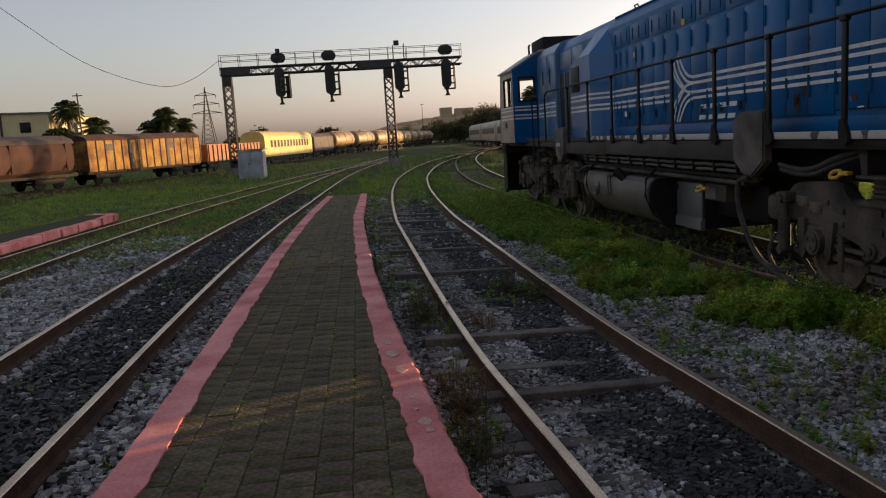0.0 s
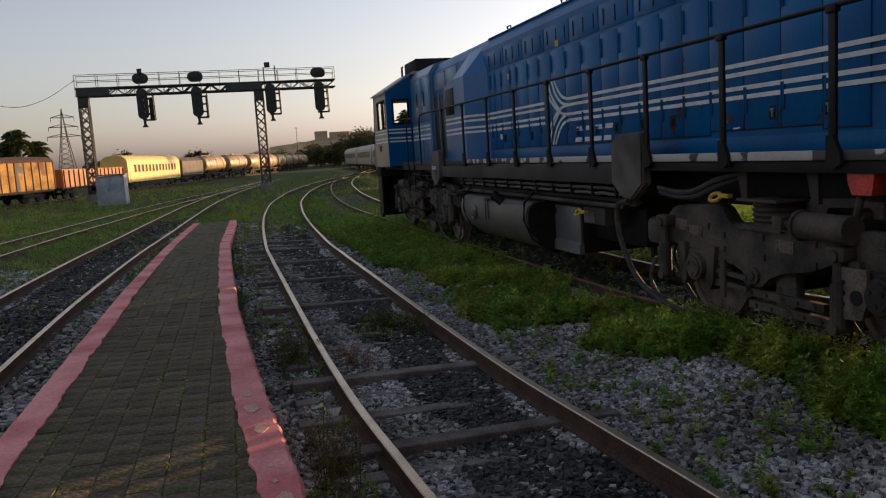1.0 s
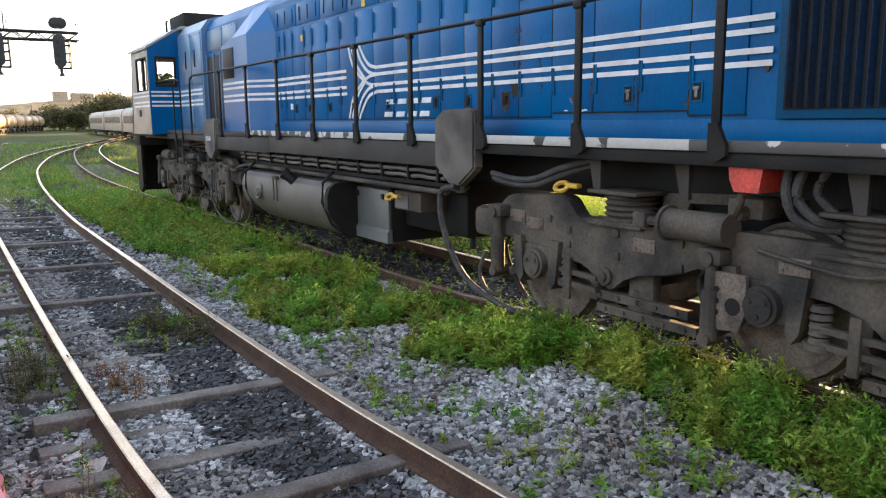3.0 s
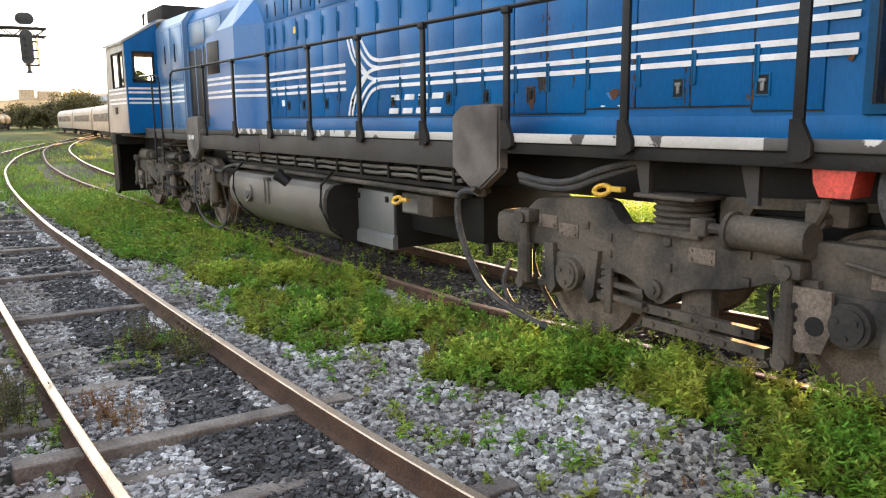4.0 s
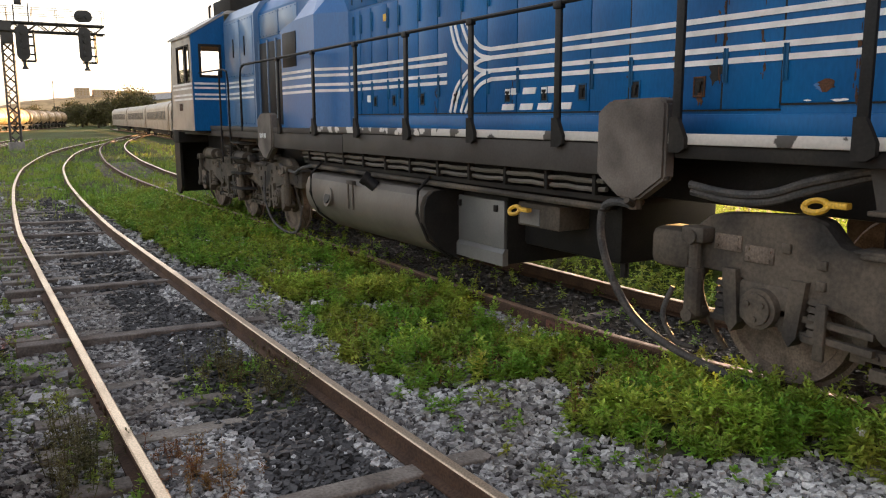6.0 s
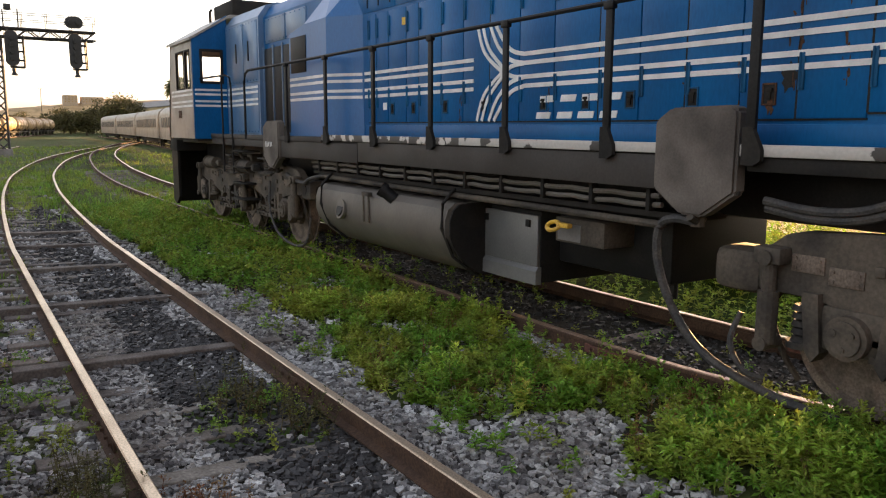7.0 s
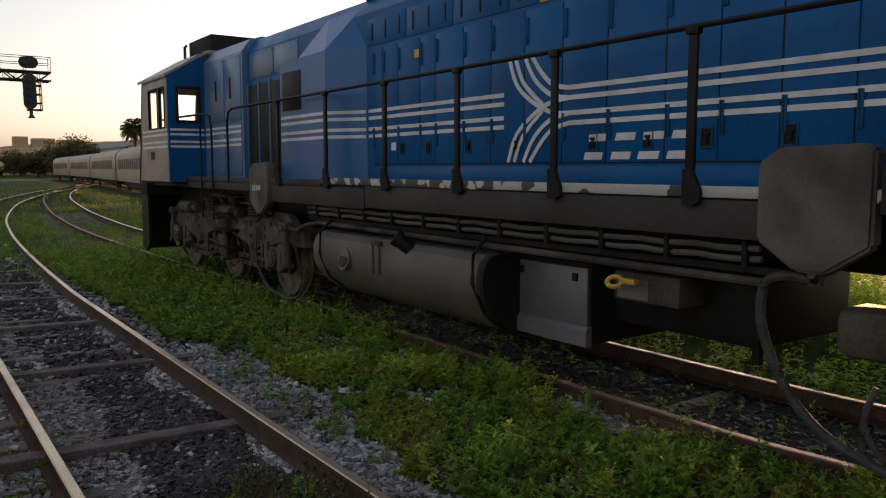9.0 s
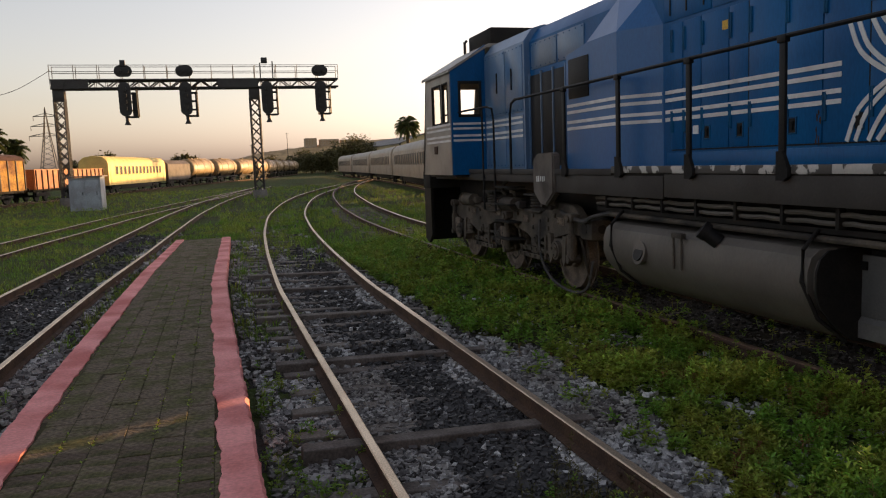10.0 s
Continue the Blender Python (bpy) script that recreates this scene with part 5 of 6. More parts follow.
    box(bm, 5.0, mirror_x(5.0), min(Y(1.62), Y(-2.2)), max(Y(1.62), Y(-2.2)), 0.98, 1.24, 0.02)
    lp("gap_filler", bm, BLACK, frame_ob, "black block added to close bright gaps in the bogie")
    # motors fill the dark middle
    for d in axles:
        bm = B()
        rod(bm, (5.05, Y(d) - sgn * 0.3, 0.6), (6.2, Y(d) - sgn * 0.3, 0.6), 0.3, 14)
        lp("traction_motor", bm, BLACK, frame_ob)


build_bogie(5.58, 1)
build_bogie(19.2, -1)


# ---- signal gantry ----
def lattice(bm, a, b, w, n, r=0.04, axis="z"):
    """Four corner angles joined by crossed bars between a and b."""
    a, b = Vector(a), Vector(b)
    d = (b - a).normalized()
    u = Vector((1, 0, 0)) if abs(d.x) < 0.9 else Vector((0, 0, 1))
    v = d.cross(u).normalized()
    off = [(u * i + v * j) * w / 2 for i in (-1, 1) for j in (-1, 1)]
    for o in off:
        tube(bm, [a + o, b + o], r, 4)
    pairs = ((0, 1), (2, 3), (0, 2), (1, 3))
    for k in range(n):
        p, q = a.lerp(b, k / n), a.lerp(b, (k + 1) / n)
        for i, j in pairs:
            tube(bm, [p + off[i], q + off[j]], r * 0.55, 4)
            tube(bm, [p + off[j], q + off[i]], r * 0.55, 4)


GY = 67.5


def build_gantry():
    g = empty("signal_gantry", Matrix.Translation((-3.5, GY, -0.3)), "grey steel signal gantry with lattice legs and railed walkway", "signal gantry")
    o = Vector((3.5, -GY, 0.3))

    def gp(name, bm, mat=STEEL, parent=None, label=""):
        bmesh.ops.translate(bm, vec=o, verts=bm.verts)
        return part(name, bm, mat, parent or g, label)

    for x in (-10.2, 3.1):
        bm = B()
        lattice(bm, (x, GY, 0.0), (x, GY, 7.1), 0.66, 10, 0.07)
        leg = gp("leg", bm, STEEL, None, "lattice leg")
        bm = B()
        box(bm, x - 0.38, x + 0.38, GY - 0.38, GY + 0.38, 7.0, 7.85, 0.02)
        gp("leg_head", bm, STEEL, leg)
        bm = B()
        box(bm, x - 0.5, x + 0.5, GY - 0.5, GY + 0.5, -0.5, 0.25, 0.03)
        gp("footing", bm, CONCRETE, leg, "concrete footing")
        bm = B()
        if x < 0:
            for s in (-0.2, 0.2):
                tube(bm, [(x + 0.45 + 0.0, GY - 0.4 + s, 0.2), (x + 0.45, GY - 0.4 + s, 8.5)], 0.02, 4)
            for k in range(26):
                tube(bm, [(x + 0.45, GY - 0.6, 0.4 + 0.3 * k), (x + 0.45, GY - 0.2, 0.4 + 0.3 * k)], 0.014, 4)
            gp("ladder", bm, STEEL, leg)
        else:
            bm.free()
    bm = B()
    for y in (GY - 0.5, GY + 0.5):
        for z in (7.85, 8.42):
            tube(bm, [(-10.65, y, z), (9.35, y, z)], 0.07, 4)
        n = 28
        for k in range(n):
            x0, x1 = -10.65 + 20 * k / n, -10.65 + 20 * (k + 1) / n
            za, zb = (7.85, 8.42) if k % 2 else (8.42, 7.85)
            tube(bm, [(x0, y, za), (x1, y, zb)], 0.05, 4)
            tube(bm, [(x0, y, 7.85), (x0, y, 8.42)], 0.02, 4)
    gp("truss", bm, STEEL, None, "lattice truss")
    bm = B()
    box(bm, -10.6, 9.3, GY - 0.5, GY + 0.5, 8.44, 8.5)
    for x0, x1 in ((-10.6, -8.2), (0.5, 3.4)):
        box(bm, x0, x1, GY - 0.56, GY - 0.52, 7.82, 8.46)
    gp("walkway", bm)
    bm = B()
    for y in (GY - 0.55, GY + 0.55):
        for z in (9.0, 9.45):
            tube(bm, [(-10.65, y, z), (9.35, y, z)], 0.022, 4)
        for k in range(14):
            x = -10.65 + 20 * k / 13
            tube(bm, [(x, y, 8.45), (x, y, 9.48)], 0.024, 4)
    gp("railing", bm, STEEL, None, "thin pipe railing")
    for x in (-5.85, -1.75, 4.0, 7.95):
        bm = B()
        # lower long head with rounded board
        pts = [(x + 0.42 * math.cos(a), 7.05 + (0.78 if math.sin(a) > 0 else -0.78) + 0.42 * math.sin(a)) for a in np.linspace(0, math.tau, 25)[:-1]]
        prism(bm, pts, "y", GY - 0.8, GY - 0.74)
        for k in range(4):
            rod(bm, (x, GY - 0.78, 7.75 - 0.45 * k), (x, GY - 1.08, 7.73 - 0.45 * k), 0.15, 12)
        head = gp("signal_head", bm, SIGNAL, None, "black signal head with hooded lamps")
        bm = B()
        pts = [(x + (0.22 if math.cos(a) > 0 else -0.22) + 0.38 * math.cos(a), 9.0 + 0.4 * math.sin(a)) for a in np.linspace(0, math.tau, 25)[:-1]]
        if x != 4.0:
            prism(bm, pts, "y", GY - 0.8, GY - 0.74)
            for dx in (-0.25, 0.25):
                rod(bm, (x + dx, GY - 0.78, 9.0), (x + dx, GY - 1.05, 8.98), 0.15, 12)
            if x == -5.85:
                box(bm, x - 0.18, x + 0.18, GY - 0.9, GY - 0.6, 9.3, 9.75, 0.03)
        else:
            box(bm, x - 0.32, x + 0.12, GY - 0.9, GY - 0.6, 9.55, 9.95, 0.03)
            tube(bm, [(x - 0.4, GY - 0.6, 8.4), (x - 0.4, GY - 0.6, 9.6)], 0.05, 6)
            tube(bm, [(x + 0.5, GY - 0.6, 8.4), (x + 0.5, GY - 0.6, 9.7)], 0.05, 6)
        gp("upper_head", bm, SIGNAL, None, "black upper signal")
        bm = B()
        for u, v in ((-0.1, -0.5), (0.75, -0.5), (-0.1, 0.25), (0.75, 0.25)):
            tube(bm, [(x + u, GY + v, 8.0), (x + u + 0.03, GY + v, 5.85)], 0.05, 4)
        for z in (5.85, 6.3, 6.9, 7.5):
            ring = [(x - 0.1, GY - 0.5, z), (x + 0.78, GY - 0.5, z), (x + 0.78, GY + 0.25, z), (x - 0.1, GY + 0.25, z)]
            tube(bm, ring + [ring[0]], 0.04, 4)
        box(bm, x - 0.1, x + 0.78, GY - 0.5, GY + 0.25, 5.78, 5.83)
        if x < 0:
            wide = 0.42 if x < -3 else 0.2
            box(bm, x + 0.82 - wide, x + 0.82, GY - 0.05, GY, 5.85, 7.6)
        gp("cage", bm, SIGNAL, None, "service cage under the walkway")
        bm = B()
        rod(bm, (x + 0.05, GY - 0.7, 5.75), (x + 0.05, GY - 0.7, 5.5), 0.13, 10)
        rod(bm, (x + 0.05, GY - 0.7, 5.5), (x + 0.05, GY - 0.7, 5.25), 0.1, 10, 0.24)
        gp("lower_lamp", bm, SIGNAL)
    bm = B()
    prism(bm, [(-8.7, -0.4), (-6.9, -0.4), (-6.9, 1.72), (-8.7, 1.66)], "y", 58.9, 61.0)
    h = tagged(part("equipment_hut", bm, HUT), "pale blue metal equipment hut at the foot of the gantry", "hut")
    bm = B()
    box(bm, -8.85, -6.75, 58.75, 61.15, 1.7, 1.78, 0.01)
    part("hut_roof", bm, ROOF, h)
    for x in (-8.55, -7.75):
        bm = B()
        box(bm, x, x + 0.72, 58.87, 58.9, -0.2, 1.5, 0.01)
        d = part("hut_door", bm, HUT, h)
        bm = B()
        box(bm, x + 0.6, x + 0.64, 58.84, 58.87, 0.6, 0.8)
        part("door_handle", bm, BLACK, d)
    bm = B()
    wire = [(-18.5, 28.0, 14.5), (-17.4, 38, 10.7), (-16.6, 44, 8.9), (-15.6, 51, 7.35), (-13.6, 58.6, 6.6), (-12.2, 63, 7.3), (-10.65, 67.2, 9.1)]
    tube(bm, spline(wire, 6), 0.018, 4)
    tagged(part("overhead_cable", bm, BLACK), "thin slack cable hung from the gantry", "cable")


build_gantry()


# ---- rolling stock in the background ----
def heading(a, b):
    a, b = Vector((*a, 0)), Vector((*b, 0))
    d = b - a
    return Matrix.Translation((a + b) / 2 + Vector((0, 0, -0.15))) @ Matrix.Rotation(math.atan2(-d.x, d.y), 4, "Z"), d.length


def running_gear(owner, length, inset=2.4):
    for s in (-1, 1):
        bm = B()
        y = s * (length / 2 - inset)
        for d in (-0.9, 0.9):
            for u in (-1, 1):
                rod(bm, (u * 0.68, y + d, 0.46), (u * 0.82, y + d, 0.46), 0.46, 16)
            rod(bm, (-0.7, y + d, 0.46), (0.7, y + d, 0.46), 0.07, 8)
        for u in (-1, 1):
            box(bm, u * 0.95 - 0.06, u * 0.95 + 0.06, y - 1.4, y + 1.4, 0.42, 0.72, 0.03)
        part("bogie", bm, FRAME, owner)
    bm = B()
    box(bm, -1.2, 1.2, -length / 2, length / 2, 0.8, 1.0, 0.01)
    part("underframe", bm, FRAME, owner)
    for s in (-1, 1):
        for u in (-0.85, 0.85):
            bm = B()
            rod(bm, (u, s * length / 2, 0.98), (u, s * (length / 2 + 0.35), 0.98), 0.1, 10)
            rod(bm, (u, s * (length / 2 + 0.35), 0.98), (u, s * (length / 2 + 0.4), 0.98), 0.2, 12)
            part("buffer", bm, BLACK, owner)


def boxcar(a, b):
    m, n = heading(a, b)
    o = empty("boxcar", m, "ochre covered goods wagon with dark ribs, parked in evening sun", "wagon")
    n -= 0.8
    running_gear(o, n)
    bm = B()
    prism(bm, [(-1.35, 1.0), (-1.35, 3.25), (1.35, 3.25), (1.35, 1.0)], "y", -n / 2, n / 2)
    body = part("wagon_body", bm, OCHRE, o)
    bm = B()
    prism(bm, [(-1.42, 3.22), (-1.25, 3.45), (-0.7, 3.65), (0, 3.72), (0.7, 3.65), (1.25, 3.45), (1.42, 3.22)], "y", -n / 2 - 0.05, n / 2 + 0.05)
    part("wagon_roof", bm, BROWN, o, "brown curved roof")
    k = 15
    for i in range(k + 1):
        y = -n / 2 + i * n / k
        wide = i in (5, 10)
        for u in (-1, 1):
            bm = B()
            box(bm, u * 1.36 - 0.04, u * 1.36 + 0.04, y - (0.22 if wide else 0.05), y + (0.22 if wide else 0.05), 1.0, 3.22, 0.01)
            part("rib", bm, DARKWAGON, body)
    for y in (-n * 0.36, n * 0.17):
        bm = B()
        box(bm, 1.34, 1.38, y, y + 0.8, 2.45, 2.95)
        part("hatch", bm, DARKWAGON, body)


def gondola(a, b):
    m, n = heading(a, b)
    o = empty("open_wagon", m, "orange open goods wagon with upright ribs", "wagon")
    n -= 0.8
    running_gear(o, n)
    bm = B()
    for u in (-1, 1):
        box(bm, u * 1.35 - 0.04, u * 1.35 + 0.04, -n / 2, n / 2, 1.0, 2.55)
        box(bm, -1.3, 1.3, u * n / 2 - 0.04, u * n / 2 + 0.04, 1.0, 2.55)
    box(bm, -1.3, 1.3, -n / 2, n / 2, 1.0, 1.1)
    body = part("wagon_body", bm, ORANGE, o)
    for i in range(15):
        y = -n / 2 + 0.2 + i * (n - 0.4) / 14
        for u in (-1, 1):
            bm = B()
            box(bm, u * 1.42 - 0.05, u * 1.42 + 0.05, y - 0.06, y + 0.06, 1.0, 2.5, 0.01)
            part("rib", bm, BROWN, body)


def coach(a, b, mat, label, group="", windows=15):
    m, n = heading(a, b)
    o = empty("passenger_coach", m, label, "passenger coach", group)
    n -= 0.7
    running_gear(o, n, 3.4)
    w = 1.42
    bm = B()
    prism(bm, [(-w, 0.85), (-w, 3.0), (-w + 0.1, 3.35), (-w + 0.5, 3.7), (0, 3.85), (w - 0.5, 3.7), (w - 0.1, 3.35), (w, 3.0), (w, 0.85)], "y", -n / 2, n / 2)
    body = part("coach_body", bm, mat, o)
    for u in (-1, 1):
        for i in range(windows):
            y = -n / 2 + 2.6 + i * (n - 5.2) / (windows - 1)
            bm = B()
            box(bm, u * w - 0.03, u * w + 0.03, y - 0.46, y + 0.46, 1.85, 2.82, 0.02)
            fr = part("window", bm, mat, body)
            bm = B()
            box(bm, u * w - 0.036, u * w + 0.036, y - 0.38, y + 0.38, 1.93, 2.74)
            part("pane", bm, DARKGLASS, fr)
        for y in (-n / 2 + 0.9, n / 2 - 0.9):
            bm = B()
            box(bm, u * w - 0.02, u * w + 0.02, y - 0.4, y + 0.4, 0.95, 2.95, 0.01)
            part("coach_door", bm, mat, body)
        bm = B()
        for z in (1.2, 1.45, 3.0):
            box(bm, u * w - 0.01, u * w + 0.015, -n / 2 + 0.1, n / 2 - 0.1, z - 0.02, z + 0.02)
        part("rib", bm, mat, body)
    bm = B()
    box(bm, -1.0, 1.0, -n / 2 + 5, n / 2 - 5, 0.35, 0.8, 0.02)
    part("underfloor_box", bm, FRAME, o)
    return o


def hopper_wagon(a, b):
    m, n = heading(a, b)
    o = empty("hopper_wagon", m, "dull brown covered hopper wagon with bulged sides", "wagon")
    n -= 0.8
    running_gear(o, n)
    bm = B()
    half = [(0.75, 1.0), (1.2, 1.25), (1.42, 1.7), (1.48, 2.2), (1.44, 2.75), (1.36, 3.1)]
    prism(bm, [(-x, z) for x, z in half] + [(x, z) for x, z in half[::-1]], "y", -n / 2 + 0.2, n / 2 - 0.5)
    body = part("wagon_body", bm, BROWN, o, sharp=0.5)
    bm = B()
    prism(bm, [(-1.44, 3.08), (-1.25, 3.38), (-0.7, 3.62), (0, 3.7), (0.7, 3.62), (1.25, 3.38), (1.44, 3.08)], "y", -n / 2, n / 2 - 0.3)
    part("wagon_roof", bm, DARKWAGON, o, "dark curved roof")
    for k in range(4):
        y = -n / 2 + 0.8 + k * (n - 2.0) / 3
        bm = B()
        for u in (-1, 1):
            box(bm, u * 1.42 - 0.05, u * 1.42 + 0.05, y - 0.04, y + 0.04, 1.3, 3.1, 0.01)
        part("rib", bm, BROWN, body)
    bm = B()
    for u in (-1, 1):
        tube(bm, [(u * 1.3, n / 2 - 0.1, 1.0), (u * 1.3, n / 2 - 0.1, 3.3)], 0.03, 4)
    for k in range(7):
        tube(bm, [(0.9, n / 2 - 0.1, 1.2 + 0.3 * k), (1.3, n / 2 - 0.1, 1.2 + 0.3 * k)], 0.02, 4)
    box(bm, -1.1, 1.1, n / 2 - 0.45, n / 2, 0.98, 1.06, 0.01)
    part("end_ladder", bm, FRAME, o)


def tank_wagon(a, b, mat, label, group=""):
    m, n = heading(a, b)
    o = empty("tank_wagon", m, label, "wagon", group)
    n -= 0.8
    running_gear(o, n, 2.2)
    bm = B()
    seg = 26
    rings = []
    for y, r in ((-0.5, 0.2), (-0.485, 0.85), (-0.47, 1.22), (-0.45, 1.36), (0.45, 1.36), (0.47, 1.22), (0.485, 0.85), (0.5, 0.2)):
        rings.append([bm.verts.new((r * math.cos(k * math.tau / seg), y * (n - 0.6), 2.38 + r * math.sin(k * math.tau / seg))) for k in range(seg)])
    for p, q in zip(rings, rings[1:]):
        for k in range(seg):
            bm.faces.new((p[k], p[(k + 1) % seg], q[(k + 1) % seg], q[k]))
    bm.faces.new(rings[0])
    bm.faces.new(rings[-1])
    t = part("tank", bm, mat, o, sharp=0.7)
    bm = B()
    for y in (-0.3, 0, 0.3):
        pts = [(1.375 * math.cos(k * math.tau / seg), y * n, 2.38 + 1.375 * math.sin(k * math.tau / seg)) for k in range(seg + 1)]
        tube(bm, pts, 0.03, 4)
    rod(bm, (0, 0, 3.7), (0, 0, 3.95), 0.35, 14)
    box(bm, -0.4, 0.4, -n * 0.4, n * 0.4, 3.76, 3.8)
    part("bands", bm, mat, t)
    for s in (-1, 1):
        bm = B()
        box(bm, -1.1, 1.1, s * n * 0.33 - 0.15, s * n * 0.33 + 0.15, 1.0, 1.5, 0.02)
        part("saddle", bm, FRAME, o)
    bm = B()
    for s in (-1, 1):
        for u in (-1, 1):
            tube(bm, [(u * 1.15, s * n / 2, 1.0), (u * 1.15, s * n / 2, 2.0), (-u * 0.1, s * n / 2, 2.0)], 0.03, 4)
    part("end_rail", bm, FRAME, o)


WL = spline([(x, y, 0) for x, y in WAGON_PTS], 10)


def at_y(y):
    k = min(range(len(WL)), key=lambda i: abs(WL[i].y - y))
    a, b = (WL[k], WL[min(k + 1, len(WL) - 1)]) if WL[k].y < y or k == 0 else (WL[k - 1], WL[k])
    t = (y - a.y) / max(b.y - a.y, 1e-6)
    return (a.x + (b.x - a.x) * t, y)


hopper_wagon(at_y(43.0), at_y(58.9))
boxcar(at_y(59.1), at_y(72.9))
gondola(at_y(73.2), at_y(90.2))
coach(at_y(91.0), at_y(113.2), CREAM, "cream passenger coach, evening sun's yellow put into its paint", windows=13)
m_, n_ = heading(at_y(113.8), at_y(125.2))
dark = empty("covered_wagon", m_, "dark covered goods wagon in the siding", "wagon")
running_gear(dark, n_ - 0.8)
bm = B()
prism(bm, [(-1.4, 1.0), (-1.4, 3.0), (-0.8, 3.5), (0.8, 3.5), (1.4, 3.0), (1.4, 1.0)], "y", -n_ / 2 + 0.4, n_ / 2 - 0.4)
part("wagon_body", bm, DARKWAGON, dark)
y = 126.0
for k in range(9):
    tank_wagon(at_y(y), at_y(y + 11.6), TANKER, "sandy tank wagon in a long row, lit by low sun", "row of tank wagons")
    y += 12.0


def coach_at(y):
    return (float(np.interp(y, [p[1] for p in COACH_PTS], [p[0] for p in COACH_PTS])), y)


# van hidden behind the locomotive, added to shade the platform on the left
coach(coach_at(20.8), coach_at(31.2), SILVER, "hidden silver van added to the parked train to block low sun", "silver train", 4)
# the coach at 31.5 is hidden too, added to shade the left grass
for y in (31.5, 57.5, 83.5, 109.5, 135.5):
    coach(coach_at(y), coach_at(y + 25.5), SILVER, "silver passenger coach in a parked train", "silver train")


# ---- buildings, masts, distance ----
def hall(name, x0, x1, y0, y1, h, ridge, label, rows=1, step_=4.0):
    o = empty(name, Matrix.Translation(((x0 + x1) / 2, (y0 + y1) / 2, -0.35)), label, "building")
    w, l = x1 - x0, y1 - y0
    bm = B()
    prism(bm, [(-w / 2, 0), (-w / 2, h), (0, ridge), (w / 2, h), (w / 2, 0)], "y", -l / 2, l / 2)
    body = part("wall", bm, PLASTER, o)
    bm = B()
    for s in (-1, 1):
        prism(bm, [(s * (w / 2 + 0.4), h - 0.15), (s * (w / 2 + 0.4), h + 0.02), (0, ridge + 0.2), (0, ridge + 0.02)], "y", -l / 2 - 0.4, l / 2 + 0.4)
    part("roof", bm, ROOF, o, "grey sheet roof")
    for s in (-1, 1):
        n = int(l / step_)
        for i in range(n):
            yy = -l / 2 + (i + 0.5) * l / n
            bm = B()
            box(bm, s * w / 2 - 0.08, s * w / 2 + 0.08, yy - 0.9, yy + 0.9, h - 3.0, h - 1.0, 0.03)
            win = part("window", bm, PLASTER, body)
            bm = B()
            box(bm, s * w / 2 - 0.1, s * w / 2 + 0.1, yy - 0.75, yy + 0.75, h - 2.85, h - 1.15)
            part("pane", bm, DARKGLASS, win)
    n = int(w / step_)
    for i in range(n):
        xx = -w / 2 + (i + 0.5) * w / n
        bm = B()
        box(bm, xx - 0.7, xx + 0.7, -l / 2 - 0.06, -l / 2 + 0.06, h - 2.6, h - 1.2, 0.02)
        part("window", bm, DARKGLASS, body)
        bm = B()
        box(bm, xx - w / n / 2 - 0.15, xx - w / n / 2 + 0.15, -l / 2 - 0.1, -l / 2 + 0.06, 0, h)
        part("pilaster", bm, DARKWAGON, body)
    return o


hall("goods_hall", -78, -41, 112, 132, 8.6, 9.0, "long cream hall with upright piers behind the wagons", step_=5.5)
hall("station_shed", 45, 58, 200, 285, 7.2, 9.4, "long low station shed beyond the coaches")


def pylon(x, y, h):
    bm = B()
    for s in (-1, 1):
        for u in (-1, 1):
            tube(bm, [(x + s * 2.6, y + u * 2.6, -0.3), (x + s * 0.8, y + u * 0.8, h * 0.62), (x, y, h)], 0.13, 4)
    for k in range(9):
        z0, z1 = h * 0.62 * k / 9, h * 0.62 * (k + 1) / 9
        w0, w1 = 2.6 - 1.8 * k / 9, 2.6 - 1.8 * (k + 1) / 9
        tube(bm, [(x - w0, y - w0, z0), (x + w1, y - w1, z1)], 0.07, 4)
        tube(bm, [(x + w0, y - w0, z0), (x - w1, y - w1, z1)], 0.07, 4)
    for z, w in ((h * 0.62, 4.6), (h * 0.75, 4.0), (h * 0.88, 3.2)):
        tube(bm, [(x - w, y, z), (x, y, z + 0.9), (x + w, y, z)], 0.1, 4)
        tube(bm, [(x - w, y, z), (x + w, y, z)], 0.1, 4)
        for s in (-1, 1):
            tube(bm, [(x + s * w, y, z), (x + s * w, y, z - 1.2)], 0.08, 4)
    tagged(part("power_pylon", bm, STEEL), "distant lattice power pylon", "pylon")


pylon(-46, 256, 21.5)
for x, y, z, r in ((-34.5, 104.7, 10.0, 0.13), (13, 300, 10.5, 0.16), (25, 290, 14, 0.12)):
    bm = B()
    rod(bm, (x, y, -0.4), (x, y, z), r, 8, r * 0.7)
    box(bm, x - 0.6, x + 0.6, y - 0.05, y + 0.05, z - 0.4, z - 0.28)
    tagged(part("utility_pole", bm, STEEL), "thin weathered utility pole", "pole")


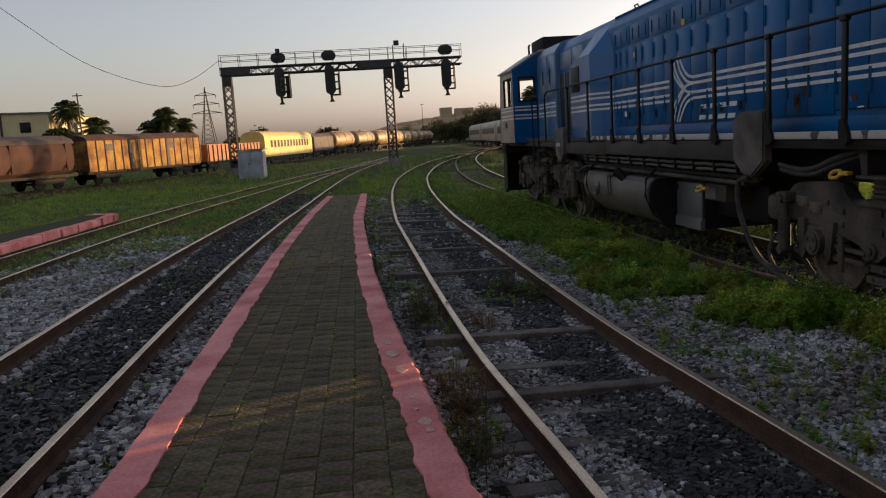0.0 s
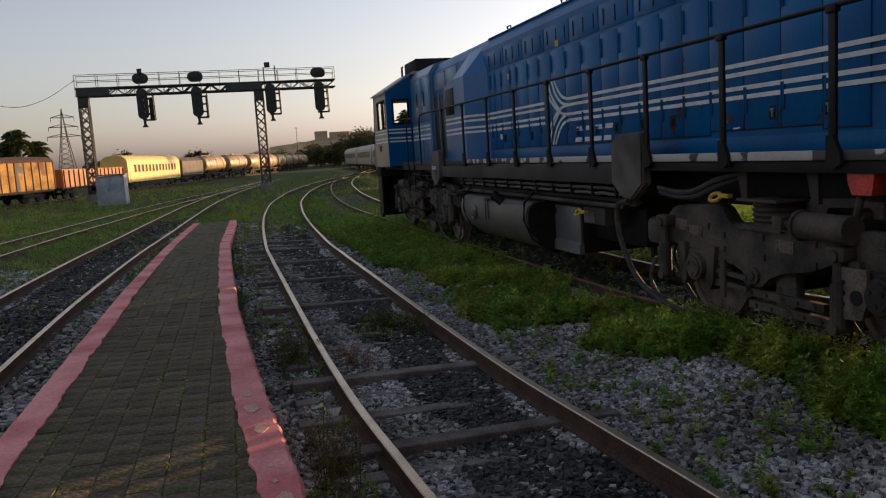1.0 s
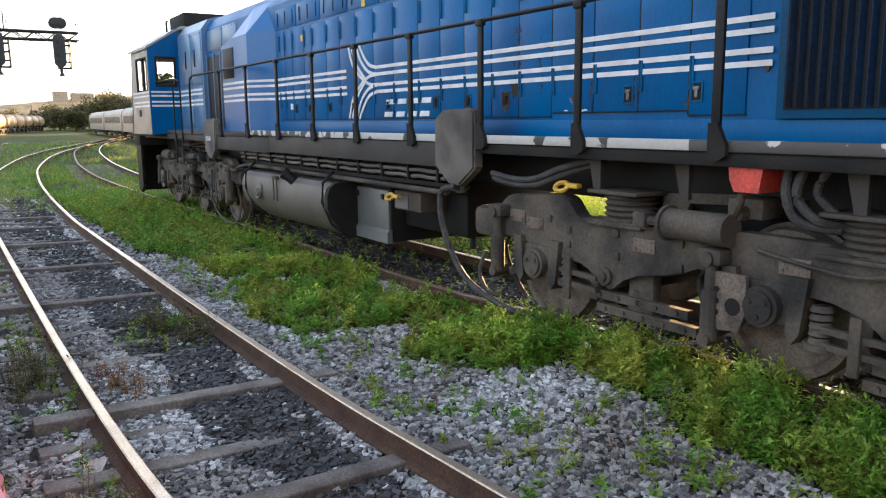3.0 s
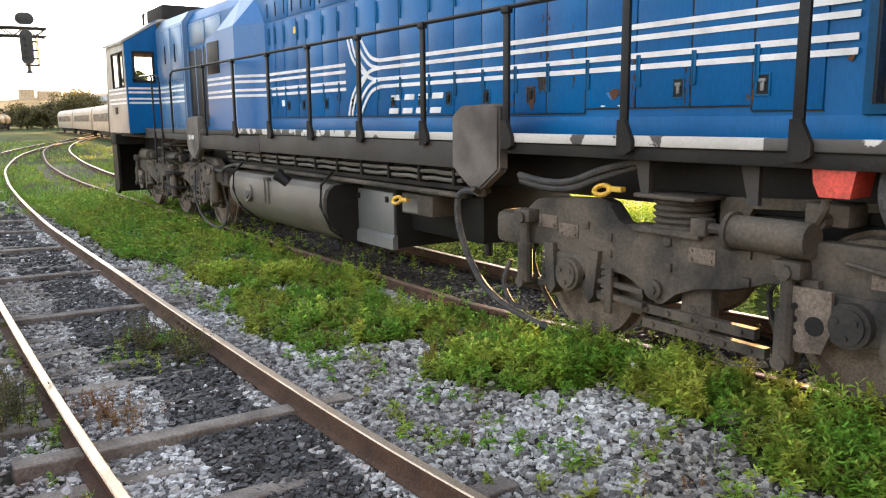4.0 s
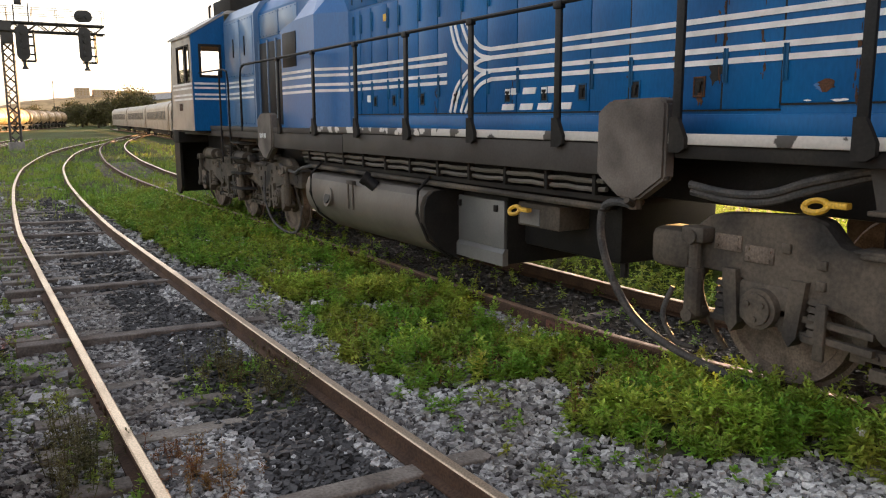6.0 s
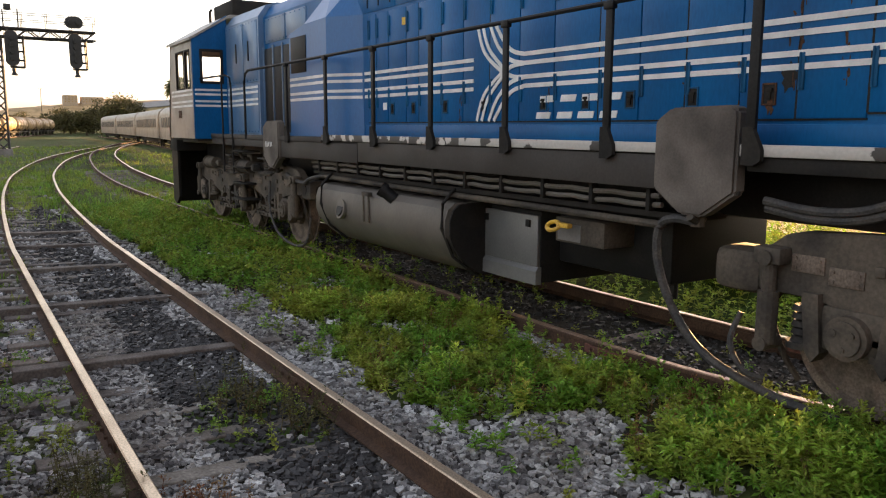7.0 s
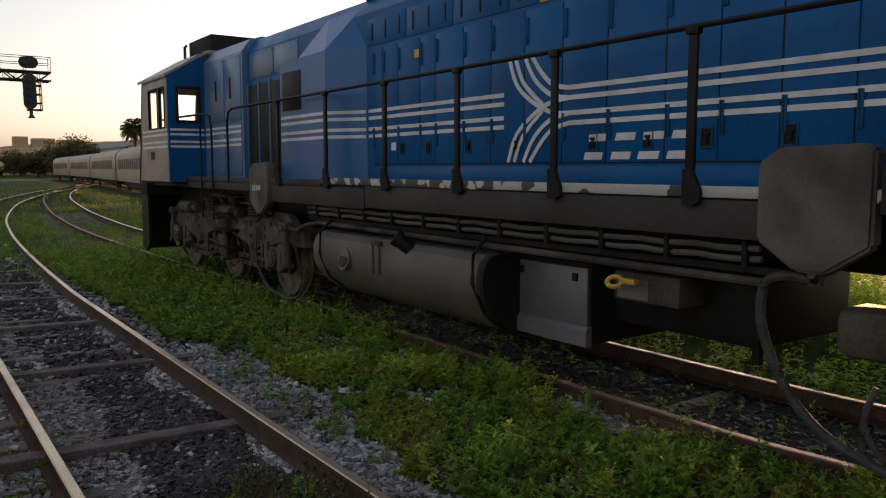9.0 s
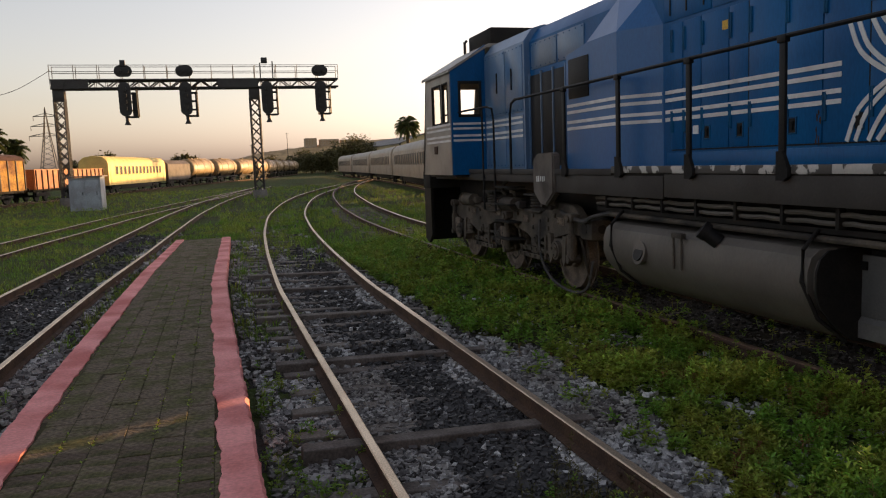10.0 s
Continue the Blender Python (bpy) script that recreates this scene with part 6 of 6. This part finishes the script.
def build_hill():
    xs = np.linspace(-700, 1500, 180)
    ys = np.linspace(820, 1500, 40)
    crest = np.interp(xs, [-700, -300, -60, -10, 40, 75, 105, 160, 220, 320, 500, 900, 1500], [0, 0, 2, 7, 19, 24, 27, 31, 33, 36, 40, 30, 10])
    gx, gy = np.meshgrid(xs, ys)
    c = np.interp(gx, xs, crest)
    prof = step(820, 910, gy) * (1 - 0.5 * step(1000, 1500, gy))
    z = -3 + c * prof * 1.03 + (1.2 * ripple(gx, gy, 0.05) + 0.6 * ripple(gx, gy, 0.14, 2)) * prof * np.clip(c / 10, 0, 1)
    w = len(xs)
    i, j = np.meshgrid(np.arange(w - 1), np.arange(len(ys) - 1))
    a = (j * w + i).ravel()
    ob = raw("hill", np.stack([gx.ravel(), gy.ravel(), z.ravel()], 1), np.stack([a, a + 1, a + 1 + w, a + w], 1), HILL, smooth=True)
    tagged(ob, "low hill on the horizon with scattered scrub, haze put into its colour", "hill", kind="structure")
    for x0, x1, h in ((99, 112, 8), (116, 137, 6.5), (140, 165, 5.5)):
        bm = B()
        box(bm, x0, x1, 900, 915, 15, 25.5 + h)
        bl = tagged(part("apartment_block", bm, TOWER), "distant pale apartment block on the hill crest", "building")
        n = int((x1 - x0) / 3)
        for r in range(int(h / 2.6)):
            for k in range(n):
                bm = B()
                xx = x0 + (k + 0.5) * (x1 - x0) / n
                box(bm, xx - 0.7, xx + 0.7, 899.9, 900.1, 26.4 + r * 2.4, 27.7 + r * 2.4)
                # windows share the hill's pale colour, as haze would flatten them
                part("window", bm, HILL, bl)
    rng = random.Random(11)
    for k in range(26):
        x, y = rng.uniform(40, 190), rng.uniform(420, 700)
        w, h = rng.uniform(6, 14), rng.uniform(3, 6)
        bm = B()
        box(bm, x, x + w, y, y + 8, -0.4, h)
        prism(bm, [(x - 0.4, h), (x + w / 2, h + 1.6), (x + w + 0.4, h)], "y", y - 0.3, y + 8.3)
        tagged(part("distant_house", bm, TOWER), "small pale house far beyond the tracks", "house", "houses below the hill")


build_hill()


# ---- leaves ----
def leaf_quads(base, direction, length, width, droop):
    """Pointed bent leaves: four corners each."""
    n = len(base)
    d = direction / np.linalg.norm(direction, axis=1, keepdims=True)
    side = np.cross(d, np.array([0, 0, 1.0]) + 0.01)
    side /= np.linalg.norm(side, axis=1, keepdims=True) + 1e-9
    mid = base + d * length[:, None] * 0.5
    tip = base + d * length[:, None] - np.array([0, 0, 1.0]) * (length * droop)[:, None]
    v = np.stack([base, mid + side * width[:, None] / 2, tip, mid - side * width[:, None] / 2], 1).reshape(-1, 3)
    return v, np.arange(4 * n).reshape(n, 4)


def crown(rng, centre, size, n, leaf):
    """Leaves in clumps through an uneven crown."""
    k = max(6, n // 90)
    clumps = rng.normal(0, 0.42, (k, 3))
    clumps = clumps / np.maximum(1, np.linalg.norm(clumps, axis=1, keepdims=True))
    pick = rng.integers(0, k, n)
    p = clumps[pick] + rng.normal(0, 0.16, (n, 3))
    p = p * np.array(size) + np.array(centre)
    d = rng.normal(0, 1, (n, 3))
    return leaf_quads(p, d, rng.uniform(0.6, 1.3, n) * leaf, rng.uniform(0.5, 0.9, n) * leaf, rng.uniform(0, 0.3, n))


def palm(x, y, h, size, seed):
    rng = np.random.default_rng(seed)
    o = empty("palm_tree", Matrix.Translation((x, y, -0.35)), "palm tree with a shaggy crown dark against the sky", "tree", "palms")
    bm = B()
    rod(bm, (0, 0, 0), (0, 0, h - size * 0.3), 0.32, 10, 0.22)
    for k in range(12):
        z = (h - size * 0.3) * (k + 1) / 13
        rod(bm, (0, 0, z), (0, 0, z + 0.15), 0.33 - 0.008 * k, 10, 0.27 - 0.008 * k)
    part("trunk", bm, BARK, o)
    bs, ds, ls, ws, dr = [], [], [], [], []
    for k in range(84):
        az, el = rng.uniform(0, math.tau), rng.uniform(-0.95, 1.45)
        d0 = np.array([math.cos(az) * math.cos(el), math.sin(az) * math.cos(el), math.sin(el)])
        for t in np.linspace(0.12, 1, 16):
            p = np.array([0, 0, h - size * 0.25]) + d0 * size * t * 0.86 - np.array([0, 0, 0.3 * size * t * t])
            tang = d0 - np.array([0, 0, 1.0 * t])
            perp = np.cross(tang, [0, 0, 1.0])
            for s in (-1, 1):
                bs.append(p)
                ds.append(perp * s + tang * 0.7 + np.array([0, 0, -0.2]))
                ls.append(size * 0.34 * (1.15 - 0.6 * t) * rng.uniform(0.8, 1.2))
                ws.append(size * 0.055)
                dr.append(0.25)
    v, f = leaf_quads(np.array(bs), np.array(ds), np.array(ls), np.array(ws), np.array(dr))
    raw("crown", v, f, FROND, o)


for i, (x, y, h, s) in enumerate(((-39, 113.7, 9.6, 2.3), (-35.3, 113, 6.9, 2.6), (-29.1, 127, 8.6, 2.4), (-31.2, 126.6, 6.6, 2.8), (-27.0, 129.5, 7.0, 2.2), (-33.6, 94.4, 5.2, 2.4), (29.6, 128.3, 9.0, 2.3), (-42.5, 118, 6.4, 2.2))):
    palm(x, y, h, s, i)


def tree(x, y, h, w, seed, n=3400, leaf=0.55):
    rng = np.random.default_rng(seed)
    o = empty("tree", Matrix.Translation((x, y, -0.35)), "dense dark broadleaf tree beyond the tracks", "tree", "far trees")
    bm = B()
    rod(bm, (0, 0, 0), (0, 0, h * 0.5), 0.3, 8, 0.16)
    for k in range(5):
        a = k * 1.26
        rod(bm, (0, 0, h * (0.25 + 0.05 * k)), (w * 0.35 * math.cos(a), w * 0.35 * math.sin(a), h * (0.5 + 0.06 * k)), 0.12, 6, 0.04)
    part("trunk", bm, BARK, o)
    v, f = crown(rng, (0, 0, h * 0.58), (w * 0.62, w * 0.62, h * 0.5), n, leaf)
    raw("crown", v, f, BUSH, o)


for i, (x, y, h, w) in enumerate(((31.5, 197, 9.0, 6), (36, 205, 9.5, 7), (28, 215, 5.5, 6), (42, 230, 8, 8), (24, 255, 5, 7), (31, 262, 6.2, 8), (46, 250, 9, 9), (16, 270, 4.2, 7), (38, 275, 6, 8), (8, 285, 4.5, 6), (-14, 150, 4.2, 3.5), (-18, 152, 5, 4), (-7, 160, 4.3, 3.5), (-5, 162, 4.8, 3.6), (-22, 150, 4, 4), (-50, 160, 6, 6), (27, 238, 5.5, 7), (33, 242, 7, 8), (39, 246, 7.5, 8), (30, 280, 7, 9), (44, 285, 8, 9), (52, 300, 9, 10), (20, 310, 6, 9), (0, 320, 5, 8))):
    tree(x, y, h, w, 40 + i)


# ---- ballast, weeds and grass ----
def scatter(rng, x0, x1, y0, y1, n):
    return rng.uniform(x0, x1, n), rng.uniform(y0, y1, n)


def on_platform(x, y):
    return (x > platform_left(y) - 0.03) & (x < platform_right(y) + 0.03) & (y < 31.3)


def stones(name, rng, x, y, size, label, mat=None):
    bm = B()
    bmesh.ops.create_cube(bm, size=1.35)
    bmesh.ops.triangulate(bm, faces=bm.faces)
    bm.verts.ensure_lookup_table()
    bv = np.array([v.co[:] for v in bm.verts])
    bf = np.array([[v.index for v in f.verts] for f in bm.faces])
    bm.free()
    n = len(x)
    sc = size * rng.uniform(0.55, 1.35, n)
    sh = np.stack([sc * rng.uniform(0.7, 1.25, n), sc * rng.uniform(0.6, 1.0, n), sc * rng.uniform(0.4, 0.75, n)], 1)
    v = (bv[None] * rng.uniform(0.7, 1.2, (n, len(bv), 1)) + rng.normal(0, 0.085, (n, len(bv), 3))) * sh[:, None]
    a, b = rng.uniform(0, math.tau, n), rng.normal(0, 0.6, n)
    ca, sa, cb, sb = np.cos(a)[:, None], np.sin(a)[:, None], np.cos(b)[:, None], np.sin(b)[:, None]
    vy, vz = v[..., 1] * cb - v[..., 2] * sb, v[..., 1] * sb + v[..., 2] * cb
    vx, vy = v[..., 0] * ca - vy * sa, v[..., 0] * sa + vy * ca
    z = ground_z(x, y) + sc * rng.uniform(0.05, 0.5, n)
    verts = np.stack([vx + x[:, None], vy + y[:, None], vz + z[:, None]], 2).reshape(-1, 3)
    faces = (bf[None] + np.arange(n)[:, None, None] * len(bv)).reshape(-1, 3)
    tagged(raw(name, verts, faces, mat or STONE), label, "ballast", kind="stuff")


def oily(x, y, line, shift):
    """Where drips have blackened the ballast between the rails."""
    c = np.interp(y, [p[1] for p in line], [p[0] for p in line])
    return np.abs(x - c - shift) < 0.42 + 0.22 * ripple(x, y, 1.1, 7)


def build_ballast():
    rng = np.random.default_rng(21)
    ends = np.array([o.location.y for o in bpy.data.objects if o.name.startswith("sleeper") and abs(o.location.x - 1.8) < 0.5])
    for x0, x1, y0, y1, n, size, line, shift, what in ((0.2, 4.9, 3.0, 15.0, 78000, 0.03, NEAR_PTS, 0.25, "between the rails"), (0.1, 5.2, 15.0, 27.0, 16000, 0.038, NEAR_PTS, 0.1, "between the rails"),
                                                       (-7.5, -1.5, 4.5, 22.0, 42000, 0.042, LEFT_PTS, 0.0, "beside the platform"),
                                                       (0.5, 4.9, -8.0, 3.0, 14000, 0.042, NEAR_PTS, 0.25, "behind the walk"), (-7.5, -1.5, -8.0, 4.5, 14000, 0.048, LEFT_PTS, 0.0, "behind the walk"),
                                                       (-6.0, 0.4, 22.0, 42.0, 15000, 0.055, LEFT_PTS, 0.0, "of the far siding"), (0.4, 8.0, 27.0, 42.0, 9000, 0.055, NEAR_PTS, 0.0, "of the far curve")):
        x, y = scatter(rng, x0, x1, y0, y1, n)
        clear = (line is NEAR_PTS) & (np.min(np.abs(y[:, None] - ends[None]), 1) < 0.11) & (np.abs(x - np.interp(y, [p[1] for p in NEAR_PTS], [p[0] for p in NEAR_PTS]) + 1.02) < 0.24) & (y < 24)
        keep = ~on_platform(x, y) & ~clear & (rng.uniform(0, 1, len(x)) > greenery(x, y) * (0.9 if y1 < 30 else 1.2))
        x, y = x[keep], y[keep]
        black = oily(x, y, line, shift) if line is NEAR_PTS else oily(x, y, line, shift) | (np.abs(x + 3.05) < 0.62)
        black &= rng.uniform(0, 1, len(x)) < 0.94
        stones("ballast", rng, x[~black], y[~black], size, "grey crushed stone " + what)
        stones("ballast", rng, x[black], y[black], size, "blackened oily crushed stone " + what, OILY_SHADE)
    # under the locomotive the black stone colour stands in for deep shade
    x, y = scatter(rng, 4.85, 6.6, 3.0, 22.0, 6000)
    stones("ballast", rng, x, y, 0.03, "crushed stone under the locomotive, darkened for the shade there", OILY_SHADE)
    x, y = scatter(rng, 4.45, 4.86, 9.9, 11.3, 420)
    stones("ballast", rng, x, y, 0.036, "pale crushed stone beside the rail joint")
    # larger loose rocks by the sleeper ends
    x = rng.uniform(0.45, 1.0, 26)
    y = rng.uniform(4.2, 14, 26)
    keep = x > platform_right(y) + 0.12
    stones("rocks", rng, x[keep], y[keep], 0.085, "loose pale rocks beside the sleeper ends")


def weeds(name, rng, x, y, h, leaves, leaf, mat, label, spread=0.5):
    """Leafy stems: leaves set round an upright stem, larger below."""
    n = len(x)
    z = ground_z(x, y)
    height = h * rng.uniform(0.45, 1.25, n)
    k = np.repeat(np.arange(n), leaves)
    m = len(k)
    t = rng.uniform(0.1, 1, m) ** 0.7
    lean = rng.normal(0, 0.18, (n, 2))
    base = np.stack([x[k] + lean[k, 0] * height[k] * t + rng.normal(0, 0.012, m), y[k] + lean[k, 1] * height[k] * t + rng.normal(0, 0.012, m), z[k] + height[k] * t], 1)
    az, el = rng.uniform(0, math.tau, m), rng.uniform(-0.25, 0.45, m) + 0.75 * t ** 2
    d = np.stack([np.cos(az) * np.cos(el), np.sin(az) * np.cos(el), np.sin(el)], 1)
    ln = leaf * rng.uniform(0.6, 1.3, m) * (1.15 - 0.5 * t)
    v, f = leaf_quads(base, d, ln, ln * spread, rng.uniform(0.05, 0.4, m))
    # stems
    top = np.stack([x + lean[:, 0] * height, y + lean[:, 1] * height, z + height], 1)
    bot = np.stack([x, y, z - 0.02], 1)
    o = np.array([0.003, 0, 0])
    sv = np.stack([bot - o, bot + o, top + o * 0.4, top - o * 0.4], 1).reshape(-1, 3)
    sf = np.arange(4 * n).reshape(n, 4) + len(v)
    tagged(raw(name, np.concatenate([v, sv]), np.concatenate([f, sf]), mat), label, "weeds", kind="stuff")


def blades(name, rng, x, y, h, per, mat, label, slim=0.06):
    n = len(x)
    z = ground_z(x, y)
    k = np.repeat(np.arange(n), per)
    m = len(k)
    base = np.stack([x[k] + rng.normal(0, 0.05, m), y[k] + rng.normal(0, 0.05, m), z[k] - 0.01], 1)
    az, el = rng.uniform(0, math.tau, m), rng.uniform(0.75, 1.5, m)
    d = np.stack([np.cos(az) * np.cos(el), np.sin(az) * np.cos(el), np.sin(el)], 1)
    ln = h * rng.uniform(0.4, 1.3, m)
    v, f = leaf_quads(base, d, ln, np.clip(ln * slim, 0.003, 0.04), rng.uniform(0.05, 0.5, m))
    tagged(raw(name, v, f, mat), label, "grass", kind="stuff")


def build_green():
    rng = np.random.default_rng(33)

    def pick(x0, x1, y0, y1, n, power=1.0):
        x, y = scatter(rng, x0, x1, y0, y1, n)
        g = greenery(x, y) ** power
        clump = 0.4 + 0.8 * ripple(x, y, 2.6, 4) + 0.4 * ripple(x, y, 6.0, 1)
        keep = (rng.uniform(0, 1, n) < g * np.clip(clump + 0.25, 0.07, 1)) & ~on_platform(x, y)
        return x[keep], y[keep]

    x, y = pick(2.8, 4.9, 2.6, 14, 10500)
    tall = ripple(x, y, 1.9, 6) > 0.25
    weeds("weeds", rng, x[~tall], y[~tall], 0.11, 18, 0.066, WEED, "low bright green leafy weeds beside the rails", 0.42)
    pale_ = tall & (ripple(x, y, 3.1, 2) > 0.15)
    tall &= ~pale_
    weeds("weeds", rng, x[tall], y[tall], 0.19, 22, 0.078, WEED, "taller bright green leafy weeds beside the rails", 0.38)
    weeds("weeds", rng, x[pale_], y[pale_], 0.22, 22, 0.088, PALEWEED, "pale fresh green leafy clumps beside the rails", 0.36)
    x, y = pick(4.15, 4.84, 3.0, 8.4, 2300)
    pale_ = ripple(x, y, 2.2, 12) > 0.3
    weeds("weeds", rng, x[pale_], y[pale_], 0.3, 26, 0.085, PALEWEED, "tall pale leafy clumps against the near rail", 0.36)
    x, y = x[~pale_], y[~pale_]
    weeds("weeds", rng, x, y, 0.27, 26, 0.075, WEED, "tall leafy weeds against the near rail", 0.36)
    x, y = pick(4.2, 4.85, 9.0, 20.0, 500)
    weeds("weeds", rng, x, y, 0.26, 26, 0.055, WEED, "tall leafy weeds against the near rail", 0.6)
    x, y = pick(2.8, 4.9, 3.0, 12, 350)
    blades("grass", rng, x, y, 0.24, 7, GRASS, "thin grass stalks among the weeds", 0.02)
    x, y = pick(3.0, 4.8, 4.0, 16, 2600)
    keep = ripple(x, y, 2.0, 11) > 0.25
    weeds("dry_weeds", rng, x[keep], y[keep], 0.17, 24, 0.035, RUSSET, "russet and brown dry weeds among the green", 0.4)
    x, y = pick(3.2, 4.8, 4.0, 11, 130)
    weeds("dry_weeds", rng, x, y, 0.3, 14, 0.03, DRY, "brown dry weed stalks", 0.35)
    c = ((1.25, 9.2), (1.2, 9.5), (1.35, 8.9))
    x, y = [np.repeat([p[k] for p in c], 16) + rng.normal(0, 0.12, 48) for k in (0, 1)]
    weeds("dry_weeds", rng, x, y, 0.14, 22, 0.035, RUSSET, "russet weeds between the rails", 0.4)
    x, y = pick(2.6, 5.1, 14, 27, 5200)
    weeds("weeds", rng, x, y, 0.2, 16, 0.085, WEED, "green weeds between the tracks", 0.5)
    x, y = pick(0.0, 12, 21, 46, 7000)
    blades("grass", rng, x, y, 0.26, 9, GRASS, "yellow-green grass between the curving tracks")
    # pale leaf colour beyond the locomotive imitates low sun on the weeds
    x, y = pick(6.5, 12.5, 2.5, 24, 6500)
    weeds("weeds", rng, x, y, 0.3, 18, 0.085, PALEWEED, "green weeds beyond the locomotive, sunlit look put into pale leaves", 0.5)
    x, y = pick(7.6, 9.8, 1.0, 24, 5200)
    weeds("weeds", rng, x, y, 0.5, 24, 0.08, PALEWEED, "tall weeds on the added bank, sunlit look put into pale leaves", 0.45)
    x, y = pick(4.95, 6.35, 3, 24, 2600)
    weeds("weeds", rng, x, y, 0.14, 14, 0.06, WEED, "sparse weeds under the locomotive", 0.5)
    x, y = pick(0.0, 2.8, 3.2, 16, 3800)
    weeds("weeds", rng, x, y, 0.12, 20, 0.045, WEED, "low weeds along the platform edge", 0.5)
    x, y = pick(-1.5, 2.9, 16, 40, 2600)
    blades("grass", rng, x, y, 0.2, 10, GRASS, "grass around the platform end")
    x, y = pick(-18, -1.6, 12, 50, 20000)
    blades("grass", rng, x, y, 0.2, 8, GRASS, "green grass between the sidings")
    x, y = pick(-30, 14, 44, 95, 9000)
    blades("grass", rng, x, y, 0.34, 7, GRASS, "far rough grass")
    x, y = pick(-4.6, -1.5, 4.5, 24, 1300)
    weeds("weeds", rng, x, y, 0.1, 14, 0.05, WEED, "sparse weeds in the dark ballast", 0.5)
    # tall tufts beside the platform edge
    c = np.array([[0.62, 9.4], [0.66, 6.6], [0.7, 6.2], [0.68, 9.9], [2.15, 10.4], [1.9, 10.9], [0.62, 5.3]])
    k = rng.integers(0, len(c), 200)
    x, y = c[k, 0] + rng.normal(0, 0.1, 200), c[k, 1] + rng.normal(0, 0.22, 200)
    keep = x > platform_right(y) + 0.05
    weeds("weeds", rng, x[keep], y[keep], 0.32, 26, 0.045, BUSH, "dark bushy weeds beside the platform", 0.4)
    bm = B()
    rod(bm, (4.47, 6.91, 0.05), (4.52, 6.97, 0.06), 0.026, 14, 0.02)
    tagged(part("plastic_cup", bm, WHITE), "small white plastic cup lying in the weeds", "cup")


build_ballast()
build_green()
build_moss()


# ---- platform pavers ----
def build_pavers():
    bm = B()
    h, w = 0.03, 0.0982
    top = [bm.verts.new((sx_ * (w - 0.004), sy_ * (w - 0.004), 0)) for sx_, sy_ in ((-1, -1), (1, -1), (1, 1), (-1, 1))]
    low = [bm.verts.new((sx_ * w, sy_ * w, -0.005)) for sx_, sy_ in ((-1, -1), (1, -1), (1, 1), (-1, 1))]
    bot = [bm.verts.new((sx_ * w, sy_ * w, -h)) for sx_, sy_ in ((-1, -1), (1, -1), (1, 1), (-1, 1))]
    bm.faces.new(top)
    for a, b in ((low, top), (bot, low)):
        for k in range(4):
            bm.faces.new((a[k], a[(k + 1) % 4], b[(k + 1) % 4], b[k]))
    bmesh.ops.recalc_face_normals(bm, faces=bm.faces)
    me = bpy.data.meshes.new("paver")
    bm.to_mesh(me)
    bm.free()
    me.materials.append(PAVER)
    bv = np.array([v.co[:] for v in me.vertices])
    bf = np.array([list(p.vertices) for p in me.polygons])
    rng = random.Random(17)
    far_v, far_f, single = [], [], 0
    for row in range(-30, 158):
        y = row * 0.2
        for col in range(14):
            yy = y + (0.1 if col % 2 else 0.0)
            x = -1.46 + col * 0.2
            if x < platform_left(yy) + 0.16 or x > platform_right(yy) - 0.16 or yy > 31.0:
                continue
            z = float(platform_z(yy)) + rng.uniform(-0.006, 0.002)
            tilt = Matrix.Translation((x, yy, z)) @ Euler((rng.gauss(0, 0.012), rng.gauss(0, 0.012), rng.gauss(0, 0.02))).to_matrix().to_4x4()
            if 4.1 < yy < 12.4 and single < 310:
                ob = new("paver", me)
                ob.parent = platform
                ob.matrix_local = tilt
                single += 1
            else:
                r = np.array(tilt)
                far_f.append(bf + len(far_v) * len(bv))
                far_v.append(bv @ r[:3, :3].T + r[:3, 3])
    ob = raw("pavers", np.concatenate(far_v), np.concatenate(far_f), PAVER, platform)
    tagged(ob, kind="stuff")


build_pavers()
